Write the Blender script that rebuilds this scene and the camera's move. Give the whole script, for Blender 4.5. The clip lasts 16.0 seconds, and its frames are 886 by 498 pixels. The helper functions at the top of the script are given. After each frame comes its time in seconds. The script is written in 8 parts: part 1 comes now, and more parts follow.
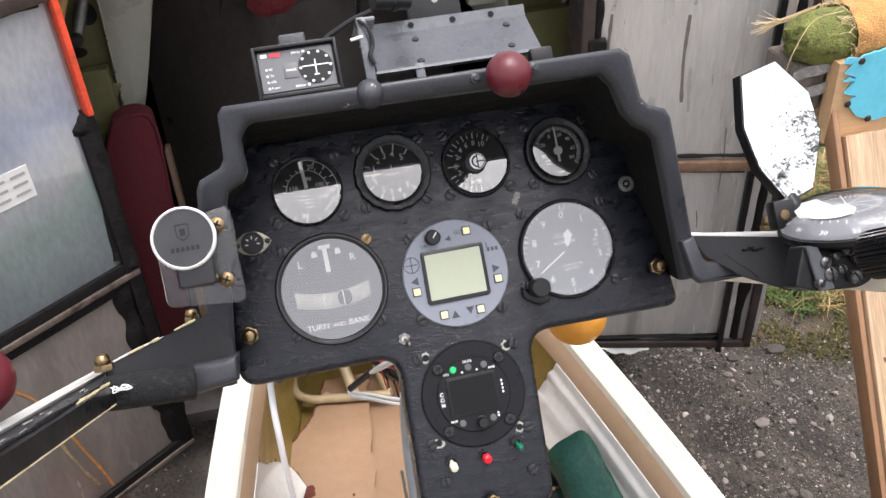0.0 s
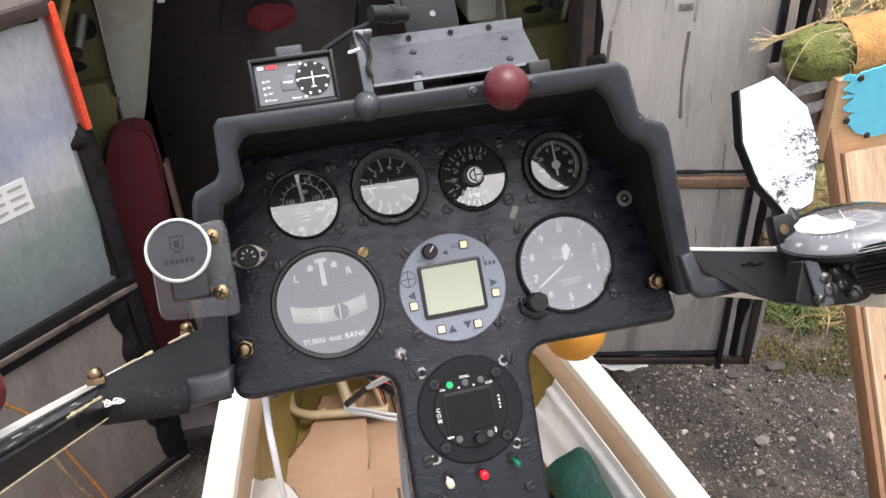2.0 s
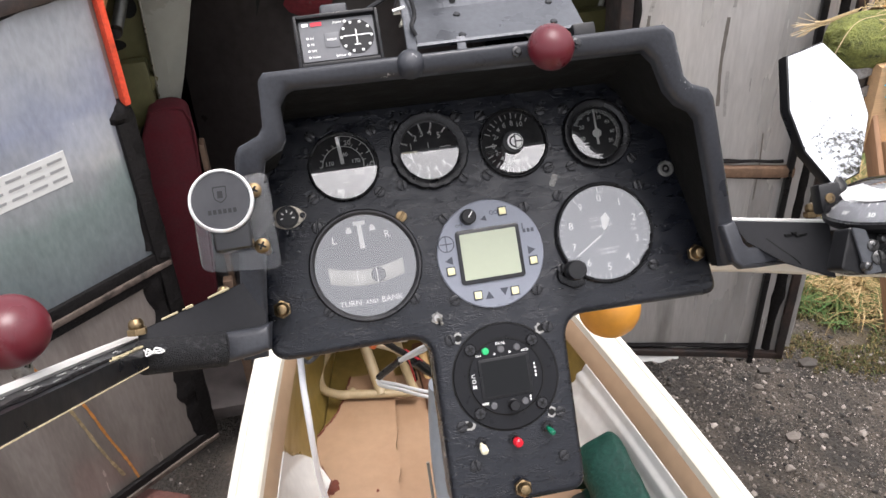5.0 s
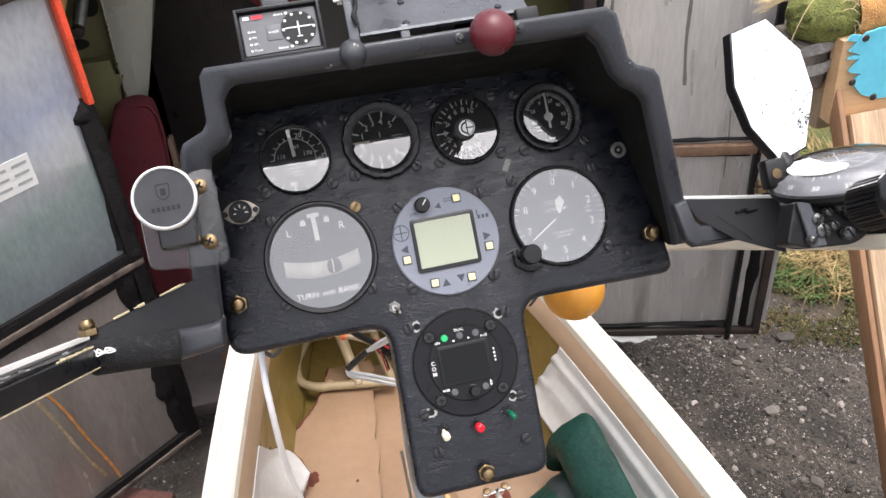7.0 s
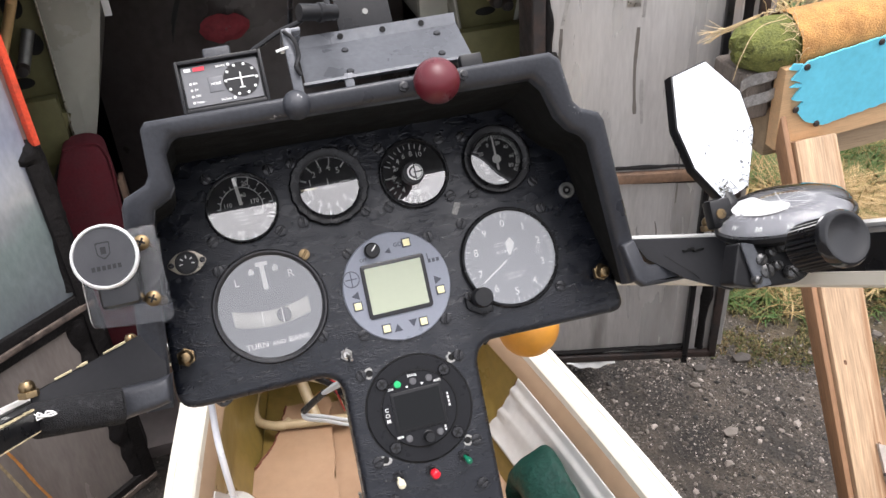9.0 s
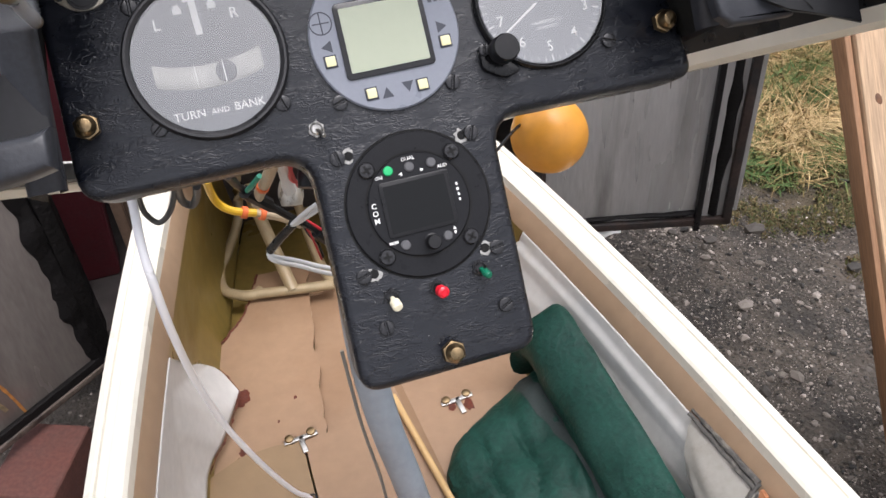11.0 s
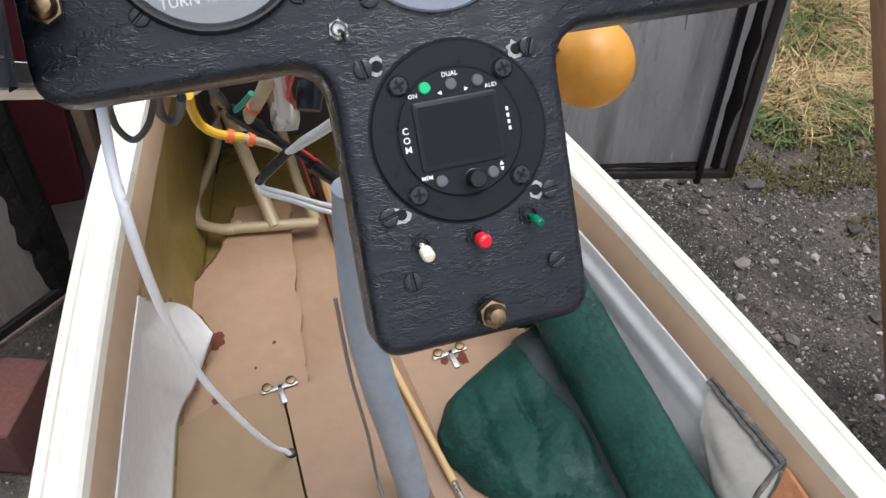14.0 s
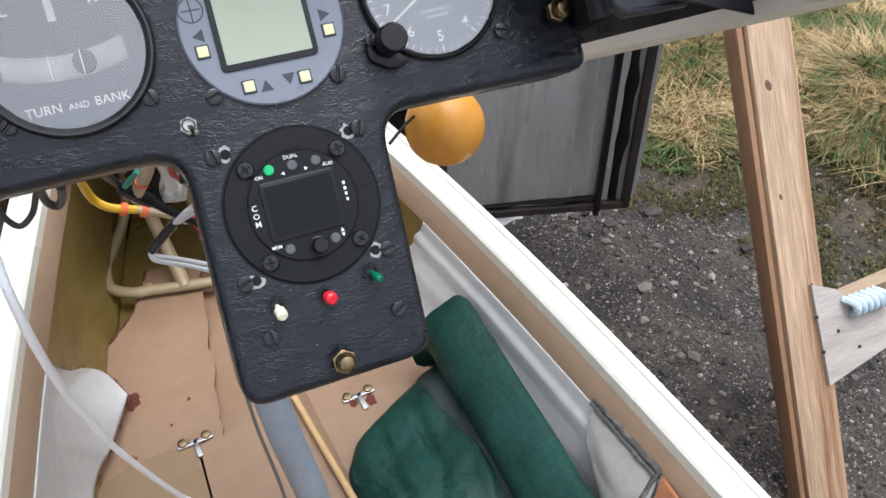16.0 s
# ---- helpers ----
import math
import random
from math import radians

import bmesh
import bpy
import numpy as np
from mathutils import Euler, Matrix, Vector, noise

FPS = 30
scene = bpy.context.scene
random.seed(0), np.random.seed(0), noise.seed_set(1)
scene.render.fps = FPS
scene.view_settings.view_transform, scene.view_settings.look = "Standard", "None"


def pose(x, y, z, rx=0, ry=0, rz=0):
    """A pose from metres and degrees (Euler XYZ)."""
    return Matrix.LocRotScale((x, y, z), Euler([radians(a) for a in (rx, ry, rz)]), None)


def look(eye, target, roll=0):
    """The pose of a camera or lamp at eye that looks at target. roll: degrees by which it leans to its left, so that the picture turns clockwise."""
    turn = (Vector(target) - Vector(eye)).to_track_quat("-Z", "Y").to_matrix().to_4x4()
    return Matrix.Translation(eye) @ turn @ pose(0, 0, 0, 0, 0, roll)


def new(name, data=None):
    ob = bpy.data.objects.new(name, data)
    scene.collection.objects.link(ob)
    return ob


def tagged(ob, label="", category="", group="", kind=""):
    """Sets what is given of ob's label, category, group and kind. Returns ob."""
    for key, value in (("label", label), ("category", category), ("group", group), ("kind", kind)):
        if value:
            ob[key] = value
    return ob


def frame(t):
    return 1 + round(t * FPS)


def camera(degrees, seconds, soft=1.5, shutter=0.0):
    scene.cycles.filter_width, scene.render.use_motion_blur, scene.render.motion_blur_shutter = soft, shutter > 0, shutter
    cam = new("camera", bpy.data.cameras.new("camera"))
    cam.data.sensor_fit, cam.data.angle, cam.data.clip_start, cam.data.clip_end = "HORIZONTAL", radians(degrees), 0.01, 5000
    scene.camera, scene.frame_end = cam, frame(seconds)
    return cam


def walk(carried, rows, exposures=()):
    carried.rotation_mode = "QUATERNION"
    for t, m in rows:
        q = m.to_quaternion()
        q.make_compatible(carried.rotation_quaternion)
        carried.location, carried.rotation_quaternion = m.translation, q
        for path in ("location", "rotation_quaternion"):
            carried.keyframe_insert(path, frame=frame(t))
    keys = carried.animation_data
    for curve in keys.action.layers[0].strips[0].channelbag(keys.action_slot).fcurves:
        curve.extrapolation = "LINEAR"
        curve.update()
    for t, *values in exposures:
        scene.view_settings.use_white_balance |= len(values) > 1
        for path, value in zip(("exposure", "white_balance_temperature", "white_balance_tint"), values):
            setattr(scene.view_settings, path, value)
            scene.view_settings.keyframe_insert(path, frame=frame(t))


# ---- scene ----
cam = camera(54.0, 16.0)
PATH = [
    (0, (-0.112, -0.446, 1.374), (0.224, 1.129, 0.189), -3.3),
    (0.5, (-0.115, -0.443, 1.375), (0.23, 1.136, 0.197), -3.3),
    (1, (-0.114, -0.444, 1.375), (0.229, 1.141, 0.204), -3.5),
    (1.5, (-0.112, -0.444, 1.377), (0.231, 1.148, 0.215), -3.5),
    (2, (-0.11, -0.444, 1.37), (0.234, 1.152, 0.215), -3.0),
    (2.5, (-0.111, -0.446, 1.372), (0.237, 1.153, 0.222), -2.5),
    (3, (-0.108, -0.447, 1.372), (0.243, 1.161, 0.235), -2.6),
    (3.5, (-0.105, -0.451, 1.368), (0.252, 1.161, 0.241), -2.5),
    (4, (-0.111, -0.459, 1.36), (0.226, 1.156, 0.23), -3.0),
    (4.5, (-0.119, -0.456, 1.354), (0.182, 1.156, 0.208), -3.1),
    (4.7, (-0.122, -0.454, 1.351), (0.166, 1.156, 0.2), -2.9),
    (6.8, (-0.102, -0.459, 1.347), (0.185, 1.134, 0.172), -4.6),
    (7, (-0.099, -0.46, 1.349), (0.208, 1.126, 0.169), -4.6),
    (7.5, (-0.098, -0.457, 1.352), (0.253, 1.121, 0.174), -4.4),
    (8, (-0.088, -0.45, 1.36), (0.293, 1.134, 0.2), -4.5),
    (8.5, (-0.087, -0.448, 1.363), (0.311, 1.142, 0.218), -4.3),
    (9, (-0.088, -0.451, 1.36), (0.316, 1.14, 0.217), -4.1),
    (9.5, (-0.098, -0.471, 1.324), (0.307, 1.055, 0.097), -3.9),
    (10, (-0.076, -0.445, 1.274), (0.329, 1.028, -0.016), -4.6),
    (10.2, (-0.085, -0.433, 1.251), (0.32, 1.039, -0.041), -5.1),
    (12.3, (-0.088, -0.265, 1.15), (0.343, 1.159, -0.187), -0.7),
    (12.5, (-0.089, -0.266, 1.148), (0.357, 1.154, -0.188), -0.4),
    (13, (-0.093, -0.273, 1.144), (0.35, 1.13, -0.211), -0.0),
    (13.5, (-0.103, -0.287, 1.127), (0.327, 1.087, -0.262), 0.2),
    (14, (-0.1, -0.288, 1.13), (0.336, 1.064, -0.278), 0.3),
    (14.5, (-0.098, -0.292, 1.138), (0.361, 1.065, -0.257), 0.7),
    (15, (-0.101, -0.292, 1.142), (0.358, 1.082, -0.236), 0.5),
    (15.5, (-0.092, -0.297, 1.143), (0.38, 1.08, -0.228), -0.3),
    (16, (-0.07, -0.338, 1.177), (0.519, 1.021, -0.167), 0.1),
]
walk(cam, [(t, look(eye, target, roll)) for t, eye, target, roll in PATH],
     [(0.0, 0.05, 6480, 14), (9.0, 0.05, 6430, 14), (9.5, 0.07, 6340, 14), (10.0, -0.08, 6250, 14), (12.5, -0.20, 6500, 15), (13.0, -0.21, 6500, 15), (14.0, -0.25, 5960, 11), (16.0, -0.30, 5900, 10)])

# ---- light ----
world = bpy.data.worlds.new("overcast_sky")
scene.world = world
world.use_nodes = True
wn, wl = world.node_tree.nodes, world.node_tree.links
sky = wn.new("ShaderNodeTexSky")
sky.sky_type, sky.sun_disc = "NISHITA", False
sky.sun_elevation, sky.sun_rotation = radians(79), radians(119)
sky.air_density, sky.dust_density, sky.ozone_density = 1.0, 6.0, 1.0
soft_sky = wn.new("ShaderNodeHueSaturation")
soft_sky.inputs["Saturation"].default_value = 0.20
wl.new(sky.outputs[0], soft_sky.inputs["Color"])
wl.new(soft_sky.outputs[0], wn["Background"].inputs["Color"])
wn["Background"].inputs["Strength"].default_value = 0.39

sun = new("sun", bpy.data.lights.new("sun", "SUN"))
sun.data.energy, sun.data.angle, sun.data.color = 0.28, radians(30), (1.0, 0.98, 0.95)
sun.matrix_world = look((0.90, -0.20, 6.00), (0, 0.3, 0.6))


# ---- materials ----
def mat(name, base, rough=0.5, metal=0.0, var=0.25, scale=12.0, fine=120.0, bump=0.15, dist=0.002,
        second=None, second_at=(0.55, 0.75), stretch=(1, 1, 1), coat=0.0, spec=0.5, random_tint=0.0, rough_var=0.15):
    """A surface with variation at two scales and fine relief, in object coordinates."""
    m = bpy.data.materials.new(name)
    m.use_nodes = True
    n, l = m.node_tree.nodes, m.node_tree.links
    b = n["Principled BSDF"]
    b.inputs["Metallic"].default_value = metal
    b.inputs["Coat Weight"].default_value = coat
    b.inputs["Specular IOR Level"].default_value = spec
    co = n.new("ShaderNodeTexCoord")
    mp = n.new("ShaderNodeMapping")
    mp.inputs["Scale"].default_value = stretch
    l.new(co.outputs["Object"], mp.inputs[0])
    big = n.new("ShaderNodeTexNoise")
    big.inputs["Scale"].default_value, big.inputs["Detail"].default_value = scale, 6
    small = n.new("ShaderNodeTexNoise")
    small.inputs["Scale"].default_value, small.inputs["Detail"].default_value = fine, 4
    l.new(mp.outputs[0], big.inputs["Vector"])
    l.new(mp.outputs[0], small.inputs["Vector"])
    add = n.new("ShaderNodeMath")
    add.operation = "ADD"
    l.new(big.outputs["Fac"], add.inputs[0])
    l.new(small.outputs["Fac"], add.inputs[1])
    ramp = n.new("ShaderNodeMapRange")
    ramp.inputs["From Min"].default_value, ramp.inputs["From Max"].default_value = 0.6, 1.4
    ramp.inputs["To Min"].default_value, ramp.inputs["To Max"].default_value = 1 - var, 1 + var
    l.new(add.outputs[0], ramp.inputs["Value"])
    scaled = n.new("ShaderNodeVectorMath")
    scaled.operation = "SCALE"
    scaled.inputs[0].default_value = base
    l.new(ramp.outputs[0], scaled.inputs["Scale"])
    colour = scaled.outputs[0]
    if second:
        mix = n.new("ShaderNodeMix")
        mix.data_type = "RGBA"
        spots = n.new("ShaderNodeTexNoise")
        spots.inputs["Scale"].default_value, spots.inputs["Detail"].default_value = scale * 0.6, 8
        spots.inputs["Roughness"].default_value = 0.65
        l.new(mp.outputs[0], spots.inputs["Vector"])
        edge = n.new("ShaderNodeMapRange")
        edge.inputs["From Min"].default_value, edge.inputs["From Max"].default_value = second_at
        l.new(spots.outputs["Fac"], edge.inputs["Value"])
        l.new(edge.outputs[0], mix.inputs["Factor"])
        l.new(colour, mix.inputs[6])
        mix.inputs[7].default_value = (*second, 1)
        colour = mix.outputs[2]
    if random_tint:
        info = n.new("ShaderNodeObjectInfo")
        tint = n.new("ShaderNodeMapRange")
        tint.inputs["To Min"].default_value, tint.inputs["To Max"].default_value = 1 - random_tint, 1 + random_tint
        l.new(info.outputs["Random"], tint.inputs["Value"])
        s2 = n.new("ShaderNodeVectorMath")
        s2.operation = "SCALE"
        l.new(colour, s2.inputs[0])
        l.new(tint.outputs[0], s2.inputs["Scale"])
        colour = s2.outputs[0]
    l.new(colour, b.inputs["Base Color"])
    rr = n.new("ShaderNodeMapRange")
    rr.inputs["From Min"].default_value, rr.inputs["From Max"].default_value = 0.3, 0.7
    rr.inputs["To Min"].default_value, rr.inputs["To Max"].default_value = max(rough - rough_var, 0.02), min(rough + rough_var, 1)
    l.new(big.outputs["Fac"], rr.inputs["Value"])
    l.new(rr.outputs[0], b.inputs["Roughness"])
    if bump:
        bp = n.new("ShaderNodeBump")
        bp.inputs["Strength"].default_value, bp.inputs["Distance"].default_value = bump, dist
        l.new(add.outputs[0], bp.inputs["Height"])
        l.new(bp.outputs[0], b.inputs["Normal"])
    return m


def plain(name, base, rough=0.5, metal=0.0, emit=0.0, spec=0.5):
    m = bpy.data.materials.new(name)
    m.use_nodes = True
    b = m.node_tree.nodes["Principled BSDF"]
    b.inputs["Base Color"].default_value = (*base, 1)
    b.inputs["Roughness"].default_value, b.inputs["Metallic"].default_value = rough, metal
    b.inputs["Specular IOR Level"].default_value = spec
    if emit:
        b.inputs["Emission Color"].default_value = (*base, 1)
        b.inputs["Emission Strength"].default_value = emit
    return m


def glass_mat(name, tint=(1, 1, 1), ior=1.5, rough=0.0):
    m = bpy.data.materials.new(name)
    m.use_nodes = True
    n, l = m.node_tree.nodes, m.node_tree.links
    n.remove(n["Principled BSDF"])
    clear, gloss = n.new("ShaderNodeBsdfTransparent"), n.new("ShaderNodeBsdfGlossy")
    clear.inputs["Color"].default_value = (*tint, 1)
    gloss.inputs["Roughness"].default_value = rough
    mix, fr = n.new("ShaderNodeMixShader"), n.new("ShaderNodeFresnel")
    fr.inputs["IOR"].default_value = ior
    l.new(fr.outputs[0], mix.inputs[0])
    l.new(clear.outputs[0], mix.inputs[1])
    l.new(gloss.outputs[0], mix.inputs[2])
    l.new(mix.outputs[0], n["Material Output"].inputs["Surface"])
    return m


CRINKLE = mat("black_crinkle_paint", (0.0060, 0.0072, 0.0112), 0.31, var=0.35, scale=60, fine=420, bump=0.5, dist=0.0015, stretch=(0.75, 1, 1.7), spec=0.48, second=(0.022, 0.022, 0.024), second_at=(0.66, 0.74))


def wrinkle(m, scale, strength, dist):
    """Gives a paint sparse curling wrinkles on a nearly smooth skin instead of even grain."""
    n, l = m.node_tree.nodes, m.node_tree.links
    bp = [q for q in n if q.type == "BUMP"][0]
    mp = [q for q in n if q.type == "MAPPING"][0]

    def math_node(op, a, c):
        q = n.new("ShaderNodeMath")
        q.operation = op
        for k, v in enumerate((a, c)):
            if isinstance(v, float):
                q.inputs[k].default_value = v
            else:
                l.new(v, q.inputs[k])
        return q.outputs[0]

    def tex(s, detail, warp=0.0):
        q = n.new("ShaderNodeTexNoise")
        q.inputs["Scale"].default_value, q.inputs["Detail"].default_value, q.inputs["Distortion"].default_value = s, detail, warp
        l.new(mp.outputs[0], q.inputs["Vector"])
        return q.outputs["Fac"]
    ridge = n.new("ShaderNodeMapRange")
    ridge.interpolation_type = "SMOOTHSTEP"
    ridge.inputs["From Min"].default_value, ridge.inputs["From Max"].default_value = 0.11, 0.0
    l.new(math_node("ABSOLUTE", math_node("SUBTRACT", tex(scale, 2, 1.2), 0.5), 0.0), ridge.inputs["Value"])
    mask = n.new("ShaderNodeMapRange")
    mask.inputs["From Min"].default_value, mask.inputs["From Max"].default_value = 0.36, 0.60
    l.new(tex(scale * 0.28, 3), mask.inputs["Value"])
    lines = math_node("MULTIPLY", ridge.outputs[0], mask.outputs[0])
    l.new(math_node("ADD", math_node("ADD", lines, math_node("MULTIPLY", tex(scale * 5, 3), 0.35)), math_node("MULTIPLY", tex(scale * 0.3, 2, 0.6), 2.2)), bp.inputs["Height"])
    bp.inputs["Strength"].default_value, bp.inputs["Distance"].default_value = strength, dist


wrinkle(CRINKLE, 200.0, 0.42, 0.00044)
HOOD = mat("black_hood_paint", (0.026, 0.028, 0.034), 0.40, var=0.30, scale=26, fine=420, bump=0.30, dist=0.0007, second=(0.060, 0.062, 0.067), second_at=(0.60, 0.80))


def flecks(m, colour, scale, least):
    """Scatters small chips of bare primer over a paint."""
    n, l = m.node_tree.nodes, m.node_tree.links
    b = n["Principled BSDF"]
    src = b.inputs["Base Color"].links[0].from_socket
    co = n.new("ShaderNodeTexCoord")
    tex, wide = n.new("ShaderNodeTexNoise"), n.new("ShaderNodeTexNoise")
    tex.inputs["Scale"].default_value, tex.inputs["Detail"].default_value = scale, 3
    wide.inputs["Scale"].default_value, wide.inputs["Detail"].default_value = scale / 9, 2
    both = n.new("ShaderNodeMath")
    both.operation = "ADD"
    edge = n.new("ShaderNodeMapRange")
    edge.inputs["From Min"].default_value, edge.inputs["From Max"].default_value = least, least + 0.03
    mix = n.new("ShaderNodeMix")
    mix.data_type = "RGBA"
    mix.inputs[7].default_value = (*colour, 1)
    l.new(co.outputs["Object"], tex.inputs["Vector"])
    l.new(co.outputs["Object"], wide.inputs["Vector"])
    l.new(tex.outputs["Fac"], both.inputs[0])
    l.new(wide.outputs["Fac"], both.inputs[1])
    l.new(both.outputs[0], edge.inputs["Value"])
    l.new(edge.outputs[0], mix.inputs["Factor"])
    l.new(src, mix.inputs[6])
    l.new(mix.outputs[2], b.inputs["Base Color"])


flecks(HOOD, (0.34, 0.34, 0.33), 330.0, 1.345)
BLACK = mat("satin_black", (0.008, 0.008, 0.009), 0.36, var=0.25, scale=40, fine=300, bump=0.12, dist=0.0006, spec=0.32)
BLACK_GLOSS = plain("gloss_black", (0.01, 0.01, 0.011), 0.18)
WHITE_PRINT = plain("white_print", (0.86, 0.86, 0.83), 0.5)
BRASS = mat("brass", (0.23, 0.165, 0.09), 0.38, metal=1.0, var=0.3, scale=150, fine=700, bump=0.05)
STEEL = mat("worn_steel", (0.45, 0.44, 0.42), 0.35, metal=1.0, var=0.35, scale=200, fine=900, bump=0.05)
SCREW = mat("blackened_steel", (0.020, 0.020, 0.022), 0.25, metal=0.3, var=0.3, scale=200, fine=900, bump=0.1, dist=0.0003)
CREAM = mat("cream_gelcoat", (0.70, 0.665, 0.57), 0.35, var=0.05, scale=6, fine=90, bump=0.03, second=(0.62, 0.56, 0.42), second_at=(0.6, 0.85))
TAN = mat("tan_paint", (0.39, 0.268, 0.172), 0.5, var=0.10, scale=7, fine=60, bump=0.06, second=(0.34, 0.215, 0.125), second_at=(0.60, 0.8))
# same tan lowered for the floor: shade deep in the cockpit is in the colour
FLOOR_TAN_SHADED = mat("shaded_floor_tan_paint", (0.285, 0.178, 0.105), 0.5, var=0.12, scale=7, fine=60, bump=0.06, second=(0.225, 0.126, 0.066), second_at=(0.54, 0.78))
LINER = mat("grey_white_liner", (0.56, 0.545, 0.515), 0.6, var=0.10, scale=9, fine=80, bump=0.1, second=(0.45, 0.41, 0.34), second_at=(0.6, 0.8))
OLIVE = mat("olive_resin", (0.20, 0.138, 0.036), 0.4, var=0.25, scale=9, fine=70, bump=0.1, second=(0.15, 0.105, 0.026), second_at=(0.5, 0.75))
DOOR_GREY = mat("grey_aluminium_paint", (0.50, 0.485, 0.47), 0.32, metal=0.35, var=0.16, scale=5, fine=60, bump=0.12, dist=0.001, stretch=(4, 4, 0.5), second=(0.18, 0.165, 0.15), second_at=(0.55, 0.85))
TAR = mat("black_sealant", (0.008, 0.007, 0.007), 0.62, var=0.4, scale=30, fine=150, bump=0.6, dist=0.004, second=(0.05, 0.03, 0.02), second_at=(0.70, 0.80), spec=0.18)
TRAILER_IN = mat("dark_trailer_lining", (0.052, 0.044, 0.043), 0.6, var=0.4, scale=5, fine=40, bump=0.2)
GROUND = mat("gravel_ground", (0.085, 0.070, 0.056), 0.9, var=0.7, scale=9, fine=150, bump=1.0, dist=0.01, second=(0.028, 0.024, 0.021), second_at=(0.42, 0.66))
PINE = mat("weathered_pine", (0.46, 0.315, 0.195), 0.65, var=0.55, scale=7, fine=60, bump=0.45, dist=0.002, stretch=(7, 7, 0.30), second=(0.20, 0.085, 0.030), second_at=(0.50, 0.66))
GREEN_CLOTH = mat("green_vinyl", (0.0085, 0.042, 0.031), 0.55, spec=0.22, var=0.5, scale=22, fine=170, bump=0.55, dist=0.003, second=(0.016, 0.052, 0.042), second_at=(0.5, 0.78))

# ---- helpers for meshes ----
def part(name, bm, material, parent, label="", smooth=True, m=None):
    """Links a bmesh as one mesh object under a thing or part (or top-level when parent is None)."""
    me = bpy.data.meshes.new(name)
    bm.normal_update()
    bm.to_mesh(me)
    bm.free()
    me.materials.append(material)
    if smooth:
        me.shade_smooth()
        me.set_sharp_from_angle(angle=radians(35))
    ob = new(name, me)
    if parent is not None:
        ob.parent = parent
    if m is not None:
        ob.matrix_basis = m
    if label:
        tagged(ob, label)
    return ob


def thing(name, m, label, category, group="", kind=""):
    ob = new(name)
    ob.empty_display_size = 0.02
    ob.matrix_basis = m
    return tagged(ob, label, category, group, kind)


def box(bm, lo, hi, bevel=0.0, seg=2, m=None):
    lo, hi = Vector(lo), Vector(hi)
    r = bmesh.ops.create_cube(bm, size=1.0, matrix=Matrix.Translation((lo + hi) / 2) @ Matrix.Diagonal((*(hi - lo), 1)))
    vs = r["verts"]
    if bevel:
        es = list({e for v in vs for e in v.link_edges})
        r = bmesh.ops.bevel(bm, geom=es, offset=bevel, segments=seg, affect="EDGES", profile=0.6)
        vs = list({v for f in r["faces"] for v in f.verts} | {v for v in vs if v.is_valid})
    if m is not None:
        bmesh.ops.transform(bm, matrix=m, verts=vs)
    return bm


def boxm(lo, hi, bevel=0.0, seg=2, m=None):
    return box(bmesh.new(), lo, hi, bevel, seg, m)


def lathe(bm, profile, seg=48, cx=0.0, cz=0.0, wave=None):
    """Turns (radius, y) points round the y axis; the first or last radius 0 closes it."""
    rings = []
    for k, (r, y) in enumerate(profile):
        if r == 0:
            rings.append([bm.verts.new((cx, y, cz))])
        else:
            ring = []
            for i in range(seg):
                a = 2 * math.pi * i / seg
                rr = r * (1 + wave(k, a) if wave else 1)
                ring.append(bm.verts.new((cx + rr * math.sin(a), y, cz + rr * math.cos(a))))
            rings.append(ring)
    for a, b in zip(rings, rings[1:]):
        for i in range(seg):
            j = (i + 1) % seg
            vs = [a[i % len(a)], a[j % len(a)], b[j % len(b)], b[i % len(b)]]
            vs = list(dict.fromkeys(vs))
            if len(vs) > 2:
                bm.faces.new(vs)
    bmesh.ops.recalc_face_normals(bm, faces=bm.faces[:])
    return bm


def lathem(profile, seg=48, cx=0.0, cz=0.0, wave=None):
    return lathe(bmesh.new(), profile, seg, cx, cz, wave)


def sweep(bm, pts, radius, seg=10, cap=True, squash=1.0):
    """A round tube along points; radius is a number or one per point."""
    pts = [Vector(p) for p in pts]
    rad = radius if isinstance(radius, (list, tuple)) else [radius] * len(pts)
    up = Vector((0.13, 0.21, 0.97)).normalized()
    rings = []
    for i, p in enumerate(pts):
        d = (pts[min(i + 1, len(pts) - 1)] - pts[max(i - 1, 0)]).normalized()
        a = d.cross(up)
        a = a.normalized() if a.length > 0.05 else d.cross(Vector((1, 0, 0))).normalized()
        b = d.cross(a)
        rings.append([bm.verts.new(p + rad[i] * (math.cos(2 * math.pi * k / seg) * a + squash * math.sin(2 * math.pi * k / seg) * b)) for k in range(seg)])
    for r, s in zip(rings, rings[1:]):
        for k in range(seg):
            bm.faces.new((r[k], r[(k + 1) % seg], s[(k + 1) % seg], s[k]))
    if cap:
        bm.faces.new(rings[0][::-1])
        bm.faces.new(rings[-1])
    bmesh.ops.recalc_face_normals(bm, faces=bm.faces[:])
    return bm


def curve(pts, n=8):
    """A smooth line through points (Catmull-Rom)."""
    pts = [Vector(p) for p in pts]
    q = [2 * pts[0] - pts[1], *pts, 2 * pts[-1] - pts[-2]]
    out = []
    for i in range(1, len(q) - 2):
        for k in range(n):
            t = k / n
            a, b, c, d = q[i - 1], q[i], q[i + 1], q[i + 2]
            out.append(0.5 * (2 * b + (c - a) * t + (2 * a - 5 * b + 4 * c - d) * t * t + (3 * b - a - 3 * c + d) * t ** 3))
    return out + [pts[-1]]


